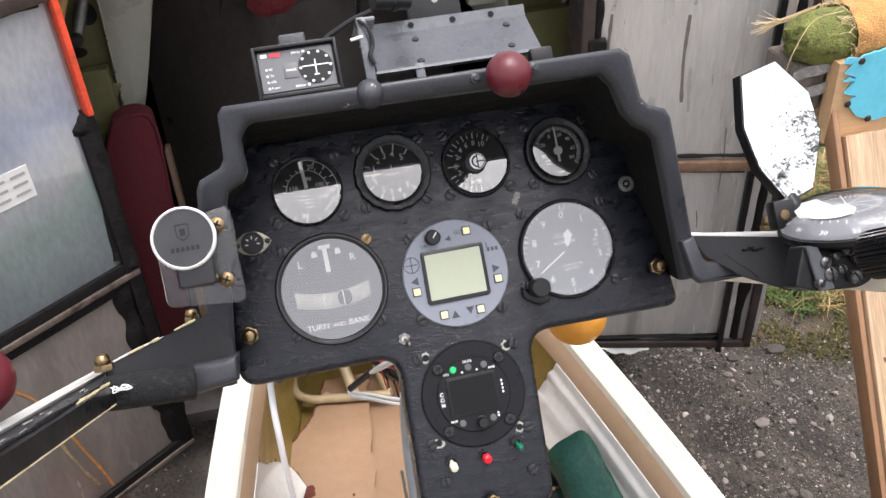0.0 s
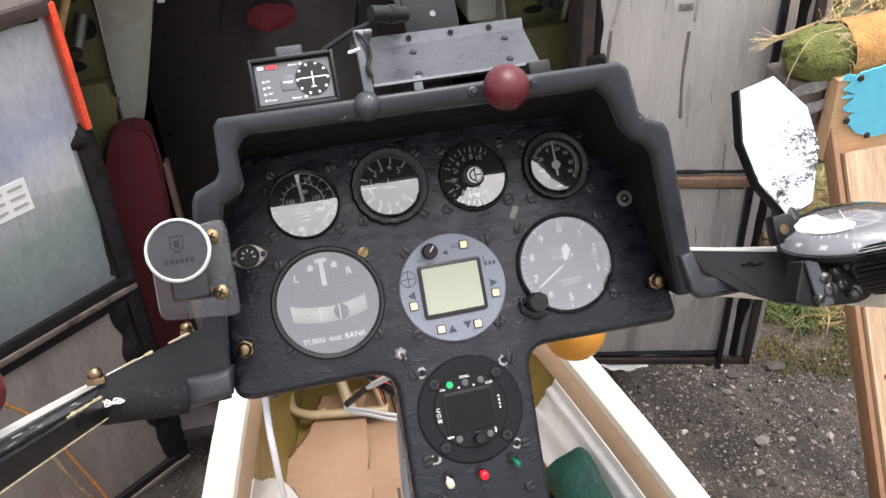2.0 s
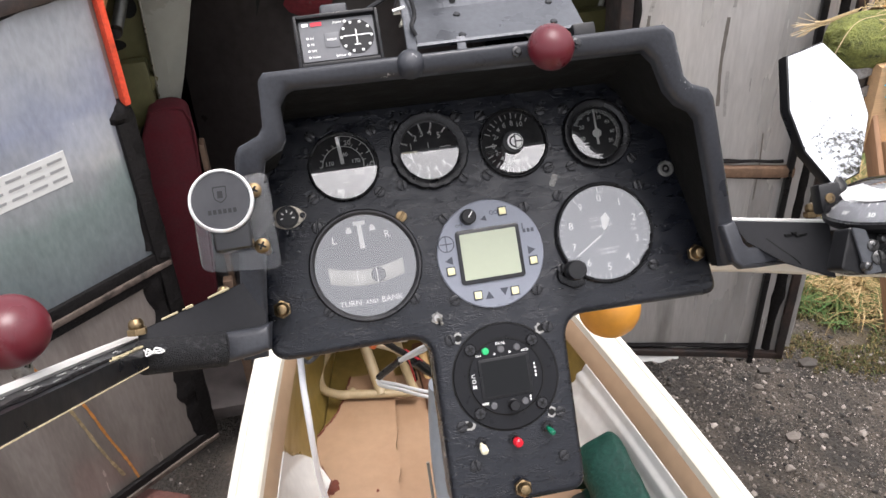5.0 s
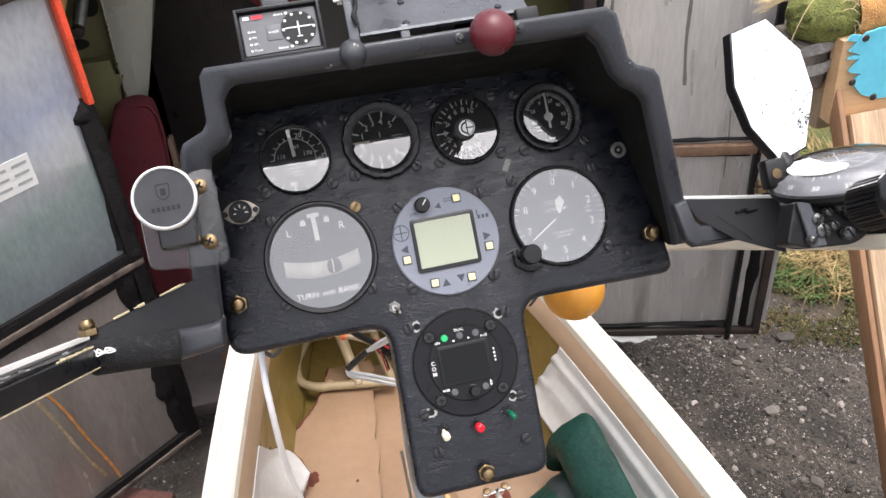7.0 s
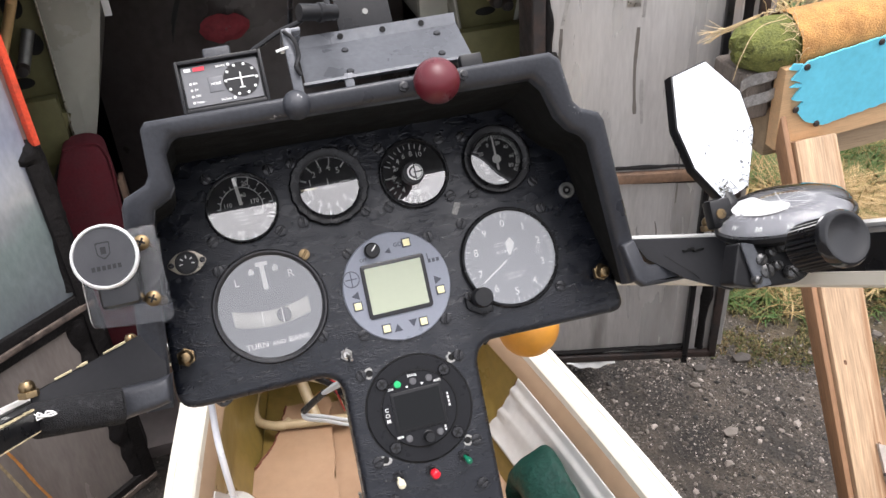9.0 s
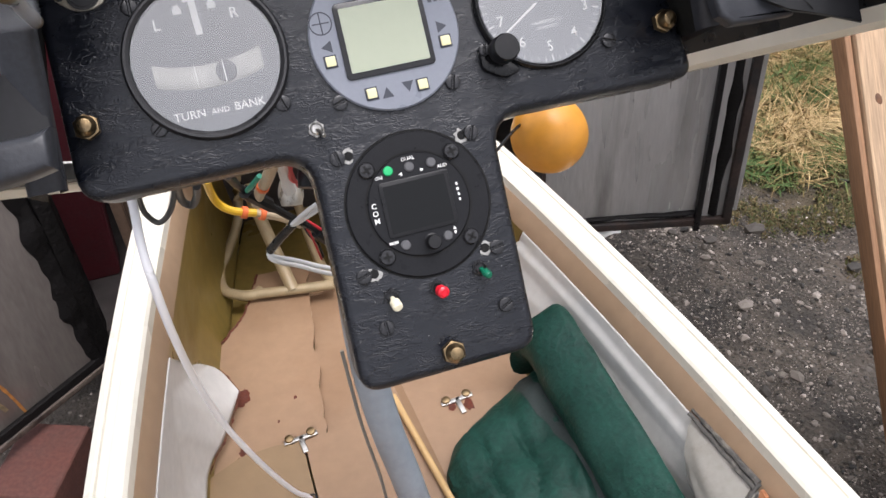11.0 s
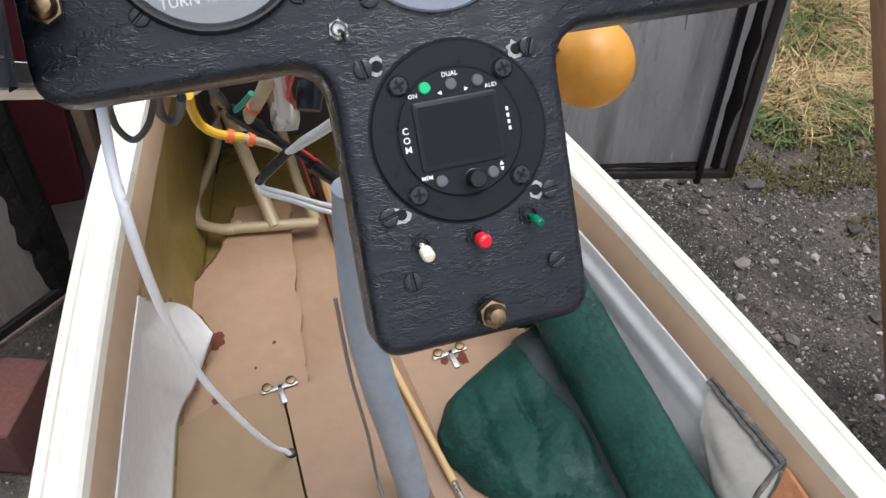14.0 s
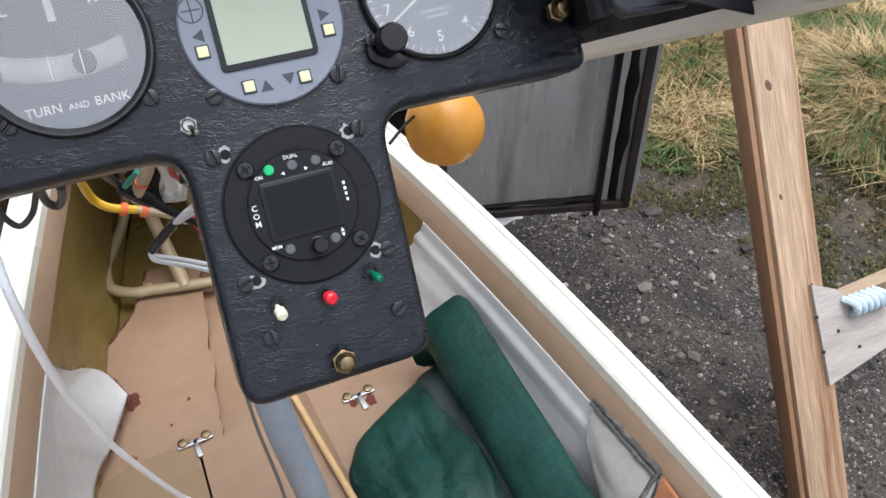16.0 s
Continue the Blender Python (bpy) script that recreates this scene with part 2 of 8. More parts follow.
def rounded(pts, radii, n=6):
    """A closed outline with rounded corners, from corner points and radii."""
    out = []
    for i, p in enumerate(pts):
        p = Vector(p)
        a, b = Vector(pts[i - 1]) - p, Vector(pts[(i + 1) % len(pts)]) - p
        r = radii[i] if isinstance(radii, (list, tuple)) else radii
        r = min(r, a.length * 0.49, b.length * 0.49)
        s, e = p + a.normalized() * r, p + b.normalized() * r
        for k in range(n + 1):
            t = k / n
            out.append((1 - t) ** 2 * s + 2 * t * (1 - t) * p + t * t * e)
    return out


def prism(bm, outline, y0, y1, bevel=0.0, seg=2):
    """A plate: a closed (x, z) outline from y0 (front) to y1 (back), with the front rim rounded."""
    front = [bm.verts.new((p[0], y0, p[1])) for p in outline]
    back = [bm.verts.new((p[0], y1, p[1])) for p in outline]
    n = len(outline)
    f = bm.faces.new(front)
    g = bm.faces.new(back[::-1])
    for i in range(n):
        bm.faces.new((front[i], back[i], back[(i + 1) % n], front[(i + 1) % n]))
    bmesh.ops.recalc_face_normals(bm, faces=bm.faces[:])
    if bevel:
        bmesh.ops.bevel(bm, geom=list(f.edges), offset=bevel, segments=seg, affect="EDGES", profile=0.5)
    return bm


def writing(text, size, x, z, y, bm=None, align="CENTER", spin=0.0, spacing=1.0):
    """Adds flat lettering that faces the reader (towards -y), centred on x, z."""
    cu = bpy.data.curves.new("lettering", "FONT")
    cu.body, cu.size, cu.align_x, cu.align_y, cu.space_character = text, size, align, "CENTER", spacing
    cu.resolution_u = 2
    cu.offset = 0.008 * size
    ob = bpy.data.objects.new("lettering", cu)
    scene.collection.objects.link(ob)
    me = bpy.data.meshes.new_from_object(ob)
    bpy.data.objects.remove(ob)
    bpy.data.curves.remove(cu)
    bm = bm or bmesh.new()
    me.transform(pose(x, y, z) @ pose(0, 0, 0, 0, spin, 0) @ pose(0, 0, 0, 90))
    bm.from_mesh(me)
    bpy.data.meshes.remove(me)
    return bm


def bar(bm, x, z, w, h, y, spin=0.0):
    """A flat printed bar facing -y."""
    m = pose(x, y, z) @ pose(0, 0, 0, 0, spin, 0)
    bm.faces.new([bm.verts.new(m @ Vector((dx * w / 2, 0, dz * h / 2))) for dx, dz in ((-1, -1), (1, -1), (1, 1), (-1, 1))])
    return bm


def sheet(fn, nu, nv, thick=0.0):
    """A surface from fn(u, v), u and v from 0 to 1, given a thickness along its normals."""
    bm = bmesh.new()
    g = [[bm.verts.new(fn(i / nu, j / nv)) for j in range(nv + 1)] for i in range(nu + 1)]
    for i in range(nu):
        for j in range(nv):
            bm.faces.new((g[i][j], g[i + 1][j], g[i + 1][j + 1], g[i][j + 1]))
    if thick:
        bm.normal_update()
        bmesh.ops.solidify(bm, geom=bm.faces[:], thickness=thick)
    return bm


def plate_poly(points, thick):
    bm = bmesh.new()
    vs = [bm.verts.new(p) for p in points]
    f = bm.faces.new(vs)
    bm.normal_update()
    low = [bm.verts.new(v.co - f.normal * thick) for v in vs]
    bm.faces.new(low[::-1])
    for i in range(len(vs)):
        j = (i + 1) % len(vs)
        bm.faces.new((vs[i], low[i], low[j], vs[j]))
    bmesh.ops.recalc_face_normals(bm, faces=bm.faces[:])
    return bm


DARK = plain("dark_void", (0.004, 0.004, 0.004), 0.9)
PALE_WOOD = mat("pale_wood", (0.55, 0.36, 0.16), 0.5, var=0.12, scale=20, fine=100, bump=0.05)
STEEL_DULL = mat("dull_steel", (0.18, 0.18, 0.17), 0.5, metal=0.6, var=0.25, scale=30, bump=0.05)

# the raised canopy carries the instrument panel: x across, y away from the pilot, z up along the panel
POD = pose(0, 0, 0.9, -38)

# ---- ground ----
def ground_height(x, y):
    lumps = 0.0055 * noise.noise(Vector((x * 19, y * 19, 8))) + 0.0035 * noise.noise(Vector((x * 47, y * 47, 2))) if abs(x) < 2 and -0.6 < y < 2 else 0.0
    return 0.012 * noise.noise(Vector((x * 1.3, y * 1.3, 0))) + 0.006 * noise.noise(Vector((x * 5, y * 5, 3))) - 0.006 + lumps


def mossy_ground():
    """Turns the gravel towards brown moss and straw where the grass begins."""
    n, l = GROUND.node_tree.nodes, GROUND.node_tree.links
    b = n["Principled BSDF"]
    src = b.inputs["Base Color"].links[0].from_socket
    co = n.new("ShaderNodeTexCoord")
    dot = n.new("ShaderNodeVectorMath")
    dot.operation = "DOT_PRODUCT"
    dot.inputs[1].default_value = (1.0, 0.75, 0.0)
    l.new(co.outputs["Object"], dot.inputs[0])
    tex = n.new("ShaderNodeTexNoise")
    tex.inputs["Scale"].default_value, tex.inputs["Detail"].default_value = 5, 8
    l.new(co.outputs["Object"], tex.inputs["Vector"])
    add = n.new("ShaderNodeMath")
    add.operation = "ADD"
    l.new(dot.outputs["Value"], add.inputs[0])
    l.new(tex.outputs["Fac"], add.inputs[1])
    edge = n.new("ShaderNodeMapRange")
    edge.inputs["From Min"].default_value, edge.inputs["From Max"].default_value = 1.98, 2.55
    l.new(add.outputs[0], edge.inputs["Value"])
    tint = n.new("ShaderNodeValToRGB")
    tint.color_ramp.elements[0].position, tint.color_ramp.elements[0].color = 0.35, (0.060, 0.052, 0.022, 1)
    tint.color_ramp.elements[1].position, tint.color_ramp.elements[1].color = 0.65, (0.17, 0.12, 0.055, 1)
    tex2 = n.new("ShaderNodeTexNoise")
    tex2.inputs["Scale"].default_value, tex2.inputs["Detail"].default_value = 30, 6
    l.new(co.outputs["Object"], tex2.inputs["Vector"])
    l.new(tex2.outputs["Fac"], tint.inputs[0])
    mix = n.new("ShaderNodeMix")
    mix.data_type = "RGBA"
    l.new(edge.outputs[0], mix.inputs["Factor"])
    l.new(src, mix.inputs[6])
    l.new(tint.outputs[0], mix.inputs[7])
    l.new(mix.outputs[2], b.inputs["Base Color"])


mossy_ground()


def build_ground():
    bm = bmesh.new()
    xs = [-400, -60, -12, -4, *[-2 + 0.05 * i for i in range(45)], *[0.25 + 0.0125 * i for i in range(97)], *[1.5 + 0.05 * i for i in range(31)], 5, 12, 60, 400]
    ys = [-400, -60, -12, -4, *[-1.5 + 0.05 * i for i in range(24)], *[-0.30 + 0.0125 * i for i in range(121)], *[1.25 + 0.05 * i for i in range(36)], 5, 12, 60, 400]
    g = [[bm.verts.new((x, y, ground_height(x, y))) for y in ys] for x in xs]
    for i in range(len(xs) - 1):
        for j in range(len(ys) - 1):
            bm.faces.new((g[i][j], g[i + 1][j], g[i + 1][j + 1], g[i][j + 1]))
    ob = part("ground", bm, GROUND, None)
    tagged(ob, "dark damp gravel yard with small stones", "ground", kind="structure")


build_ground()


# ---- glider fuselage ----
RAIL_Z = 0.60
FRONT = 0.78


def half_width(y):
    """Outer half width of the cockpit rail."""
    return 0.283 - 0.110 * y - 0.09 * max(y, 0) ** 2 - 0.02 * min(y + 0.1, 0) ** 2


def wall_x(y, z):
    """Half width of the inside at a height below the rail."""
    d = max(0.0, min(1.0, (0.555 - z) / 0.205))
    return (half_width(y) - 0.042 + 0.012 * math.sin(d * 2.2)) * (1 - 0.10 * max(d - 0.55, 0) ** 1.6 * 3.2)


def strip(f, name, prof, ys, side, material, label=""):
    bm = bmesh.new()
    rows = [[bm.verts.new((side * (half_width(y) + dx), y, RAIL_Z + dz)) for dx, dz in prof] for y in ys]
    for r, q in zip(rows, rows[1:]):
        for k in range(len(prof) - 1):
            bm.faces.new((r[k], q[k], q[k + 1], r[k + 1]))
    bmesh.ops.recalc_face_normals(bm, faces=bm.faces[:])
    return part(name, bm, material, f, label)


def torn(u, amp, seed):
    return amp * (noise.noise(Vector((u * 9, seed, 0))) + 0.5 * noise.noise(Vector((u * 31, seed, 4))))


def build_fuselage():
    f = thing("glider_fuselage", pose(0, 0, 0), "cream glider fuselage with open cockpit and tan inside", "glider")
    ys = [-1.4 + (FRONT + 1.4) * i / 48 for i in range(49)]
    bm = bmesh.new()
    rings = []
    for y in ys:
        w = half_width(y)
        rings.append([bm.verts.new((w * math.copysign(abs(math.sin(a)) ** 0.6, math.sin(a)), y, 0.585 - 0.42 * math.cos(a) ** 0.7)) for a in [math.pi * (k / 20 - 0.5) * 0.9999 for k in range(21)]])
    for r, q in zip(rings, rings[1:]):
        for k in range(20):
            bm.faces.new((r[k], q[k], q[k + 1], r[k + 1]))
    bm.faces.new(rings[-1])
    part("skin", bm, CREAM, f)
    for side in (-1, 1):
        strip(f, "rail", [(0.0, -0.03), (0.0, -0.002), (-0.001, 0.001), (-0.007, 0.004), (-0.0095, 0.0035), (-0.0105, 0.0005), (-0.018, 0.0005), (-0.0195, 0.0035), (-0.022, 0.004), (-0.033, 0.003), (-0.036, 0.000), (-0.037, -0.012)], ys, side, CREAM)
        strip(f, "longeron", [(-0.034, -0.010), (-0.0372, -0.012), (-0.0450, -0.043), (-0.0440, -0.046), (-0.036, -0.047)], ys, side, TAN, "tan painted wooden strip below the rail")

        def wall(y0, y1, material, name, top, low, inset, label, jag=0.0, seed=0, slant=0.0):
            def at(u, v):
                y = y0 + (y1 + slant * v - y0) * u
                z = top + (low(y) - top) * v
                if jag:
                    y += torn(v + 0.3, jag, seed) * u ** 8
                    z += torn(u * 2, jag * 0.7, seed + 5) * v ** 6
                return side * (wall_x(y, z) - inset), y, z
            if name == "side_liner" and side > 0:
                base_at = at

                def at(u, v):
                    x, y, z = base_at(u, v)
                    fold = 0.004 * min(max((0.532 - z + 0.006 * noise.noise(Vector((y * 6, 1, 1)))) / 0.012, 0), 1) + 0.005 * min(max((0.495 - z) / 0.030, 0), 1)
                    return x - fold - 0.002 * noise.noise(Vector((y * 8, z * 20, 4))), y, z
            ob = part(name, sheet(at, 60, 40), material, f, label)
            sol = ob.modifiers.new("thickness", "SOLIDIFY")
            sol.thickness = 0.0015
        # bare resin hull in front, liner behind with a torn edge
        wall(0.10, FRONT - 0.01, OLIVE, "nose_wall", 0.556, lambda y: 0.345, 0.0, "bare olive resin inside of the nose")
        if side > 0:
            wall(-1.3, 0.374, LINER, "side_liner", 0.556, lambda y: 0.40, 0.0035, "grey-white side liner with a torn edge", 0.003, 7, 0.045)
            rim = [(0.552 - 0.010 * k, 0.375 + 0.045 * (k / 15.6) + torn(k * 0.3, 0.004, 12)) for k in range(13)]
            part("rusty_edge", sweep(bmesh.new(), [(wall_x(y, z) - 0.004, y, z) for z, y in rim], [0.0005 + 0.0045 * max(0, k / 12 - 0.25) * (0.7 + 0.5 * noise.noise(Vector((k * 0.7, 2, 2)))) for k in range(13)], 6, squash=0.5), RUST_RIM, f, "red-brown rust along the torn liner")
    # left liner: its front corner is torn and curls down on to the floor
    front = curve([(-0.226, 0.288, 0.556), (-0.217, 0.318, 0.520), (-0.207, 0.362, 0.465), (-0.195, 0.408, 0.415), (-0.172, 0.416, 0.392), (-0.153, 0.377, 0.386)], 8)
    foot = curve([(-0.153, 0.377, 0.386), (-0.167, 0.343, 0.384), (-0.182, 0.310, 0.383), (-0.202, 0.274, 0.382), (-0.238, 0.15, 0.381), (-0.256, 0.0, 0.381), (-0.268, -0.5, 0.381), (-0.270, -1.3, 0.381)], 8)

    def along(line, u):
        k = min(u * (len(line) - 1), len(line) - 1.001)
        return line[int(k)].lerp(line[int(k) + 1], k - int(k))

    def liner_at(u, v):
        low = along(foot, u)
        y = 0.288 + (low.y - 0.377) * (0.288 + 1.3) / (0.377 + 1.3)
        top = Vector((-(wall_x(y, 0.556) - 0.0035), y, 0.556))
        p = top.lerp(low, v)
        p.x -= 0.010 * math.sin(math.pi * v) ** 0.8
        w = min(u / 0.16, 1)
        w = w * w * (3 - 2 * w)
        p = along(front, v).lerp(p, w)
        p.x += 0.0025 * noise.noise(Vector((p.y * 9, p.z * 9, 2)))
        if u == 0:
            p.y += torn(v * 0.7, 0.002, 3)
        p.x = max(p.x, -(wall_x(p.y, p.z) - 0.004))
        return p
    ob = part("side_liner", sheet(liner_at, 110, 36), LINER, f, "grey-white side liner with a torn curling corner")
    sol = ob.modifiers.new("thickness", "SOLIDIFY")
    sol.thickness = 0.0015
    rim = front[28:] + foot[1:25]
    part("rusty_edge", sweep(bmesh.new(), [p + Vector((0.002 + torn(k * 0.2, 0.002, 3), torn(k * 0.3, 0.002, 5), -0.003)) for k, p in enumerate(rim)], [0.0004 + 0.0030 * max(0, noise.noise(Vector((k * 0.45, 3, 2)))) for k in range(len(rim))], 6), RUST_RIM, f, "red-brown rust along the torn liner")

    # tan floor: front sheet with a ragged outline, two hinged boards behind it
    def floor_piece(name, outline, z, thick, label, jag=0.0, seed=0, material=FLOOR_TAN_SHADED, bow=0.0):
        bm = bmesh.new()
        pts = []
        for i, p in enumerate(outline):
            q = outline[(i + 1) % len(outline)]
            n = max(2, int((Vector(q) - Vector(p)).length / 0.012))
            for k in range(n):
                v = Vector(p).lerp(Vector(q), k / n)
                pts.append((v.x + torn(i + k / n, jag, seed), v.y + torn(i + k / n + 5, jag, seed + 3)))
        top = [bm.verts.new((x, y, z + bow * x * x)) for x, y in pts]
        low = [bm.verts.new((x, y, z - thick + bow * x * x)) for x, y in pts]
        bm.faces.new(top)
        bm.faces.new(low[::-1])
        for i in range(len(top)):
            j = (i + 1) % len(top)
            bm.faces.new((top[i], low[i], low[j], top[j]))
        bmesh.ops.recalc_face_normals(bm, faces=bm.faces[:])
        return part(name, bm, material, f, label)
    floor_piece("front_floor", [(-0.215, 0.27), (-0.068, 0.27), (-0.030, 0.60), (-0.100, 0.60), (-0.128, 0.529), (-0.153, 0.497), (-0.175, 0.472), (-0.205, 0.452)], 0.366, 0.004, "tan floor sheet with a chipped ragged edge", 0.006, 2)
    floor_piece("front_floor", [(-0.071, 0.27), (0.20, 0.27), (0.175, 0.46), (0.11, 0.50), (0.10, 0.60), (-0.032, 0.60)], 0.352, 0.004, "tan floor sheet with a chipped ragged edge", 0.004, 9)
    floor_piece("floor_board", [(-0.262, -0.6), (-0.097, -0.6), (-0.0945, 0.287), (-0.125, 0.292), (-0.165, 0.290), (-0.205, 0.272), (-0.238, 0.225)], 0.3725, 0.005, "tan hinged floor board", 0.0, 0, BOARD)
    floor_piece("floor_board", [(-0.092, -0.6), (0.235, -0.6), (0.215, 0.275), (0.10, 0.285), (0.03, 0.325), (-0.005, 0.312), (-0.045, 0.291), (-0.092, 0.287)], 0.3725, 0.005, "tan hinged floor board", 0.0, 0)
    floor_piece("under_floor", [(-0.24, -1.35), (0.24, -1.35), (0.22, 0.3), (0.10, FRONT - 0.02), (-0.10, FRONT - 0.02), (-0.22, 0.3)], 0.343, 0.006, "dirty brown hull bottom", 0.0, 0, OLIVE)
    # sheet hidden behind the panel, added only to keep light out of the nose
    deck = sheet(lambda u, v: ((u - 0.5) * 2 * (half_width(0.53 + 0.25 * v) - 0.002), 0.53 + 0.25 * v, 0.602 + 0.035 * math.cos(math.pi * (u - 0.5))), 16, 6, 0.004)
    part("nose_deck", deck, CREAM, f, "unseen cream sheet added to shade the nose")
    bulk = sheet(lambda u, v: ((u - 0.5) * 2 * half_width(FRONT), FRONT - 0.02, 0.30 + 0.29 * v), 4, 4, 0.004)
    part("nose_bulkhead", bulk, TRAILER_IN, f)
    # raised tan rib with a wooden dowel along it
    bm = bmesh.new()
    rows = []
    for k in range(13):
        u = k / 12
        y, x = 0.34 - 0.42 * u, 0.016 + 0.030 * u
        rows.append([bm.verts.new((x + dx, y, 0.372 + dz)) for dx, dz in ((-0.022, 0.0), (-0.010, 0.012), (0.008, 0.013), (0.020, 0.0))])
    for r, q in zip(rows, rows[1:]):
        for k in range(3):
            bm.faces.new((r[k], q[k], q[k + 1], r[k + 1]))
    bmesh.ops.recalc_face_normals(bm, faces=bm.faces[:])
    part("floor_rib", bm, FLOOR_TAN_SHADED, f)
    edge = curve([(-0.100, 0.600, 0.3665), (-0.128, 0.529, 0.3665), (-0.153, 0.497, 0.3665), (-0.175, 0.472, 0.3665), (-0.190, 0.455, 0.3675)], 10)
    part("stained_rim", sweep(bmesh.new(), [p + Vector((torn(k * 0.2, 0.003, 3), torn(k * 0.3, 0.003, 5), 0)) for k, p in enumerate(edge)], [0.0006 + 0.0022 * max(0, 0.4 + noise.noise(Vector((k * 0.5, 6, 2)))) for k in range(len(edge))], 6), RUST_RIM, f, "dark stained edge of the floor sheet")
    # rust stains with a shape of their own
    RUST = mat("dark_rust", (0.10, 0.022, 0.010), 0.8, var=0.5, scale=120, fine=500, bump=0.2)
    rng = random.Random(3)
    for x, y, r, zz in ((-0.150, 0.384, 0.0085, 0.3668), (-0.154, 0.376, 0.006, 0.3673), (-0.162, 0.300, 0.004, 0.3668), (-0.168, 0.290, 0.003, 0.3673), (-0.09, 0.36, 0.0022, 0.3667), (-0.115, 0.33, 0.0015, 0.3667), (0.104, 0.270, 0.006, 0.3731), (0.083, 0.274, 0.005, 0.3731)):
        p0 = rng.uniform(0, 6)
        bm = bmesh.new()
        blot = [r * (1 + 0.5 * noise.noise(Vector((math.cos(a) * 1.5, math.sin(a) * 1.5, p0))) + 0.25 * noise.noise(Vector((math.cos(a) * 5, math.sin(a) * 5, p0)))) for a in [2 * math.pi * i / 30 for i in range(30)]]
        bm.faces.new([bm.verts.new((x + q * math.cos(2 * math.pi * i / 30), y + 1.3 * q * math.sin(2 * math.pi * i / 30), zz)) for i, q in enumerate(blot)])
        part("rust_stain", bm, RUST, f, "dark brown rust stain", smooth=False)
    for hx, hy in ((-0.095, 0.291), (0.092, 0.281)):
        h = part("hinge", boxm((-0.020, -0.003, 0.373), (0.020, 0.003, 0.3755), 0.001), STEEL, f, m=pose(hx, hy, 0, 0, 0, 5))
        part("hinge_pin", boxm((-0.003, -0.022, 0.373), (0.003, 0.002, 0.3755), 0.001), STEEL, h)
        for sx in (-0.013, 0.013):
            part("screw_head", lathem([(0.0055, 0.0), (0.005, -0.002), (0, -0.0034)], 16), BRASS, h, m=pose(sx, 0.003, 0.3755, -90, 0, 0))
    return f


RUST_RIM = mat("red_brown_rust", (0.11, 0.03, 0.015), 0.8, var=0.5, scale=150, bump=0.3)
# darker board tan, lowered further to carry the deep floor's shade
BOARD = mat("shaded_dark_tan_board", (0.245, 0.160, 0.084), 0.5, var=0.10, scale=8, fine=60, bump=0.06)
fuselage = build_fuselage()


def settle(ob):
    """Shifts the right rail out and down to fit the camera's view; the floor stays."""
    for c in ob.children_recursive:
        if c.type == "MESH" and c.matrix_basis.to_translation().length < 1e-6:
            for v in c.data.vertices:
                k = min(max((v.co.x - 0.06) / 0.12, 0), 1) * min(max((v.co.z - 0.375) / 0.20, 0), 1)
                v.co += Vector((0.046, 0.034, -0.066)) * k


settle(fuselage)


# ---- in the cockpit ----
g = thing("support_tube", pose(0, 0, 0), "grey painted tube that stands in a floor hole", "tube")
PIPE = mat("grey_blue_paint", (0.26, 0.29, 0.32), 0.45, var=0.12, scale=20, fine=120, bump=0.08, second=(0.18, 0.19, 0.2), second_at=(0.58, 0.75))
part("tube", sweep(bmesh.new(), curve([(-0.016, 0.186, 0.72), (-0.019, 0.183, 0.674), (-0.020, 0.172, 0.595), (-0.014, 0.157, 0.52), (-0.004, 0.146, 0.453), (0.007, 0.127, 0.374)], 5), 0.0155, 24), PIPE, g)
part("hole_ring", lathem([(0.0205, 0.0), (0.0, -0.0004)], 30), DARK, g, "dark hole round the tube", m=pose(0.0135, 0.1285, 0.3735, -90, 0, 0))
part("cable", sweep(bmesh.new(), curve([(-0.040, 0.175, 0.62), (-0.036, 0.165, 0.53), (-0.028, 0.155, 0.45), (-0.024, 0.150, 0.38), (-0.022, 0.10, 0.3745), (-0.018, 0.02, 0.3745)], 5), 0.0017, 8), plain("grey_cable", (0.20, 0.19, 0.17), 0.5), g, "thin grey cable beside the tube")

g = thing("dowel", pose(0, 0, 0), "thin yellow wooden dowel on the floor rib", "dowel")
part("rod", sweep(bmesh.new(), [(0.020, 0.30, 0.390), (0.043, 0.118, 0.392)], 0.0038, 12), PALE_WOOD, g)
part("tip", sweep(bmesh.new(), [(0.043, 0.118, 0.392), (0.047, 0.095, 0.391)], 0.0018, 8), STEEL, g, "steel tip")

g = thing("white_cable", pose(0, 0, 0), "loose white cable that hangs into a floor hole", "cable")
WHITE_PVC = plain("white_pvc", (0.90, 0.90, 0.92), 0.35)
part("cable", sweep(bmesh.new(), curve([(-0.146, 0.075, 0.93), (-0.147, 0.060, 0.903), (-0.148, 0.042, 0.884), (-0.148, 0.034, 0.862), (-0.149, 0.042, 0.816), (-0.150, 0.066, 0.751), (-0.148, 0.092, 0.684), (-0.145, 0.110, 0.635), (-0.139, 0.131, 0.580), (-0.131, 0.152, 0.522), (-0.121, 0.176, 0.458), (-0.111, 0.195, 0.408), (-0.102, 0.206, 0.381), (-0.098, 0.208, 0.362)], 6), 0.0026, 12), WHITE_PVC, g)
part("grommet", lathem([(0.0055, 0.0), (0.005, -0.002), (0.003, -0.002)], 16), BLACK, g, m=pose(-0.098, 0.208, 0.3725, -90, 0, 0))

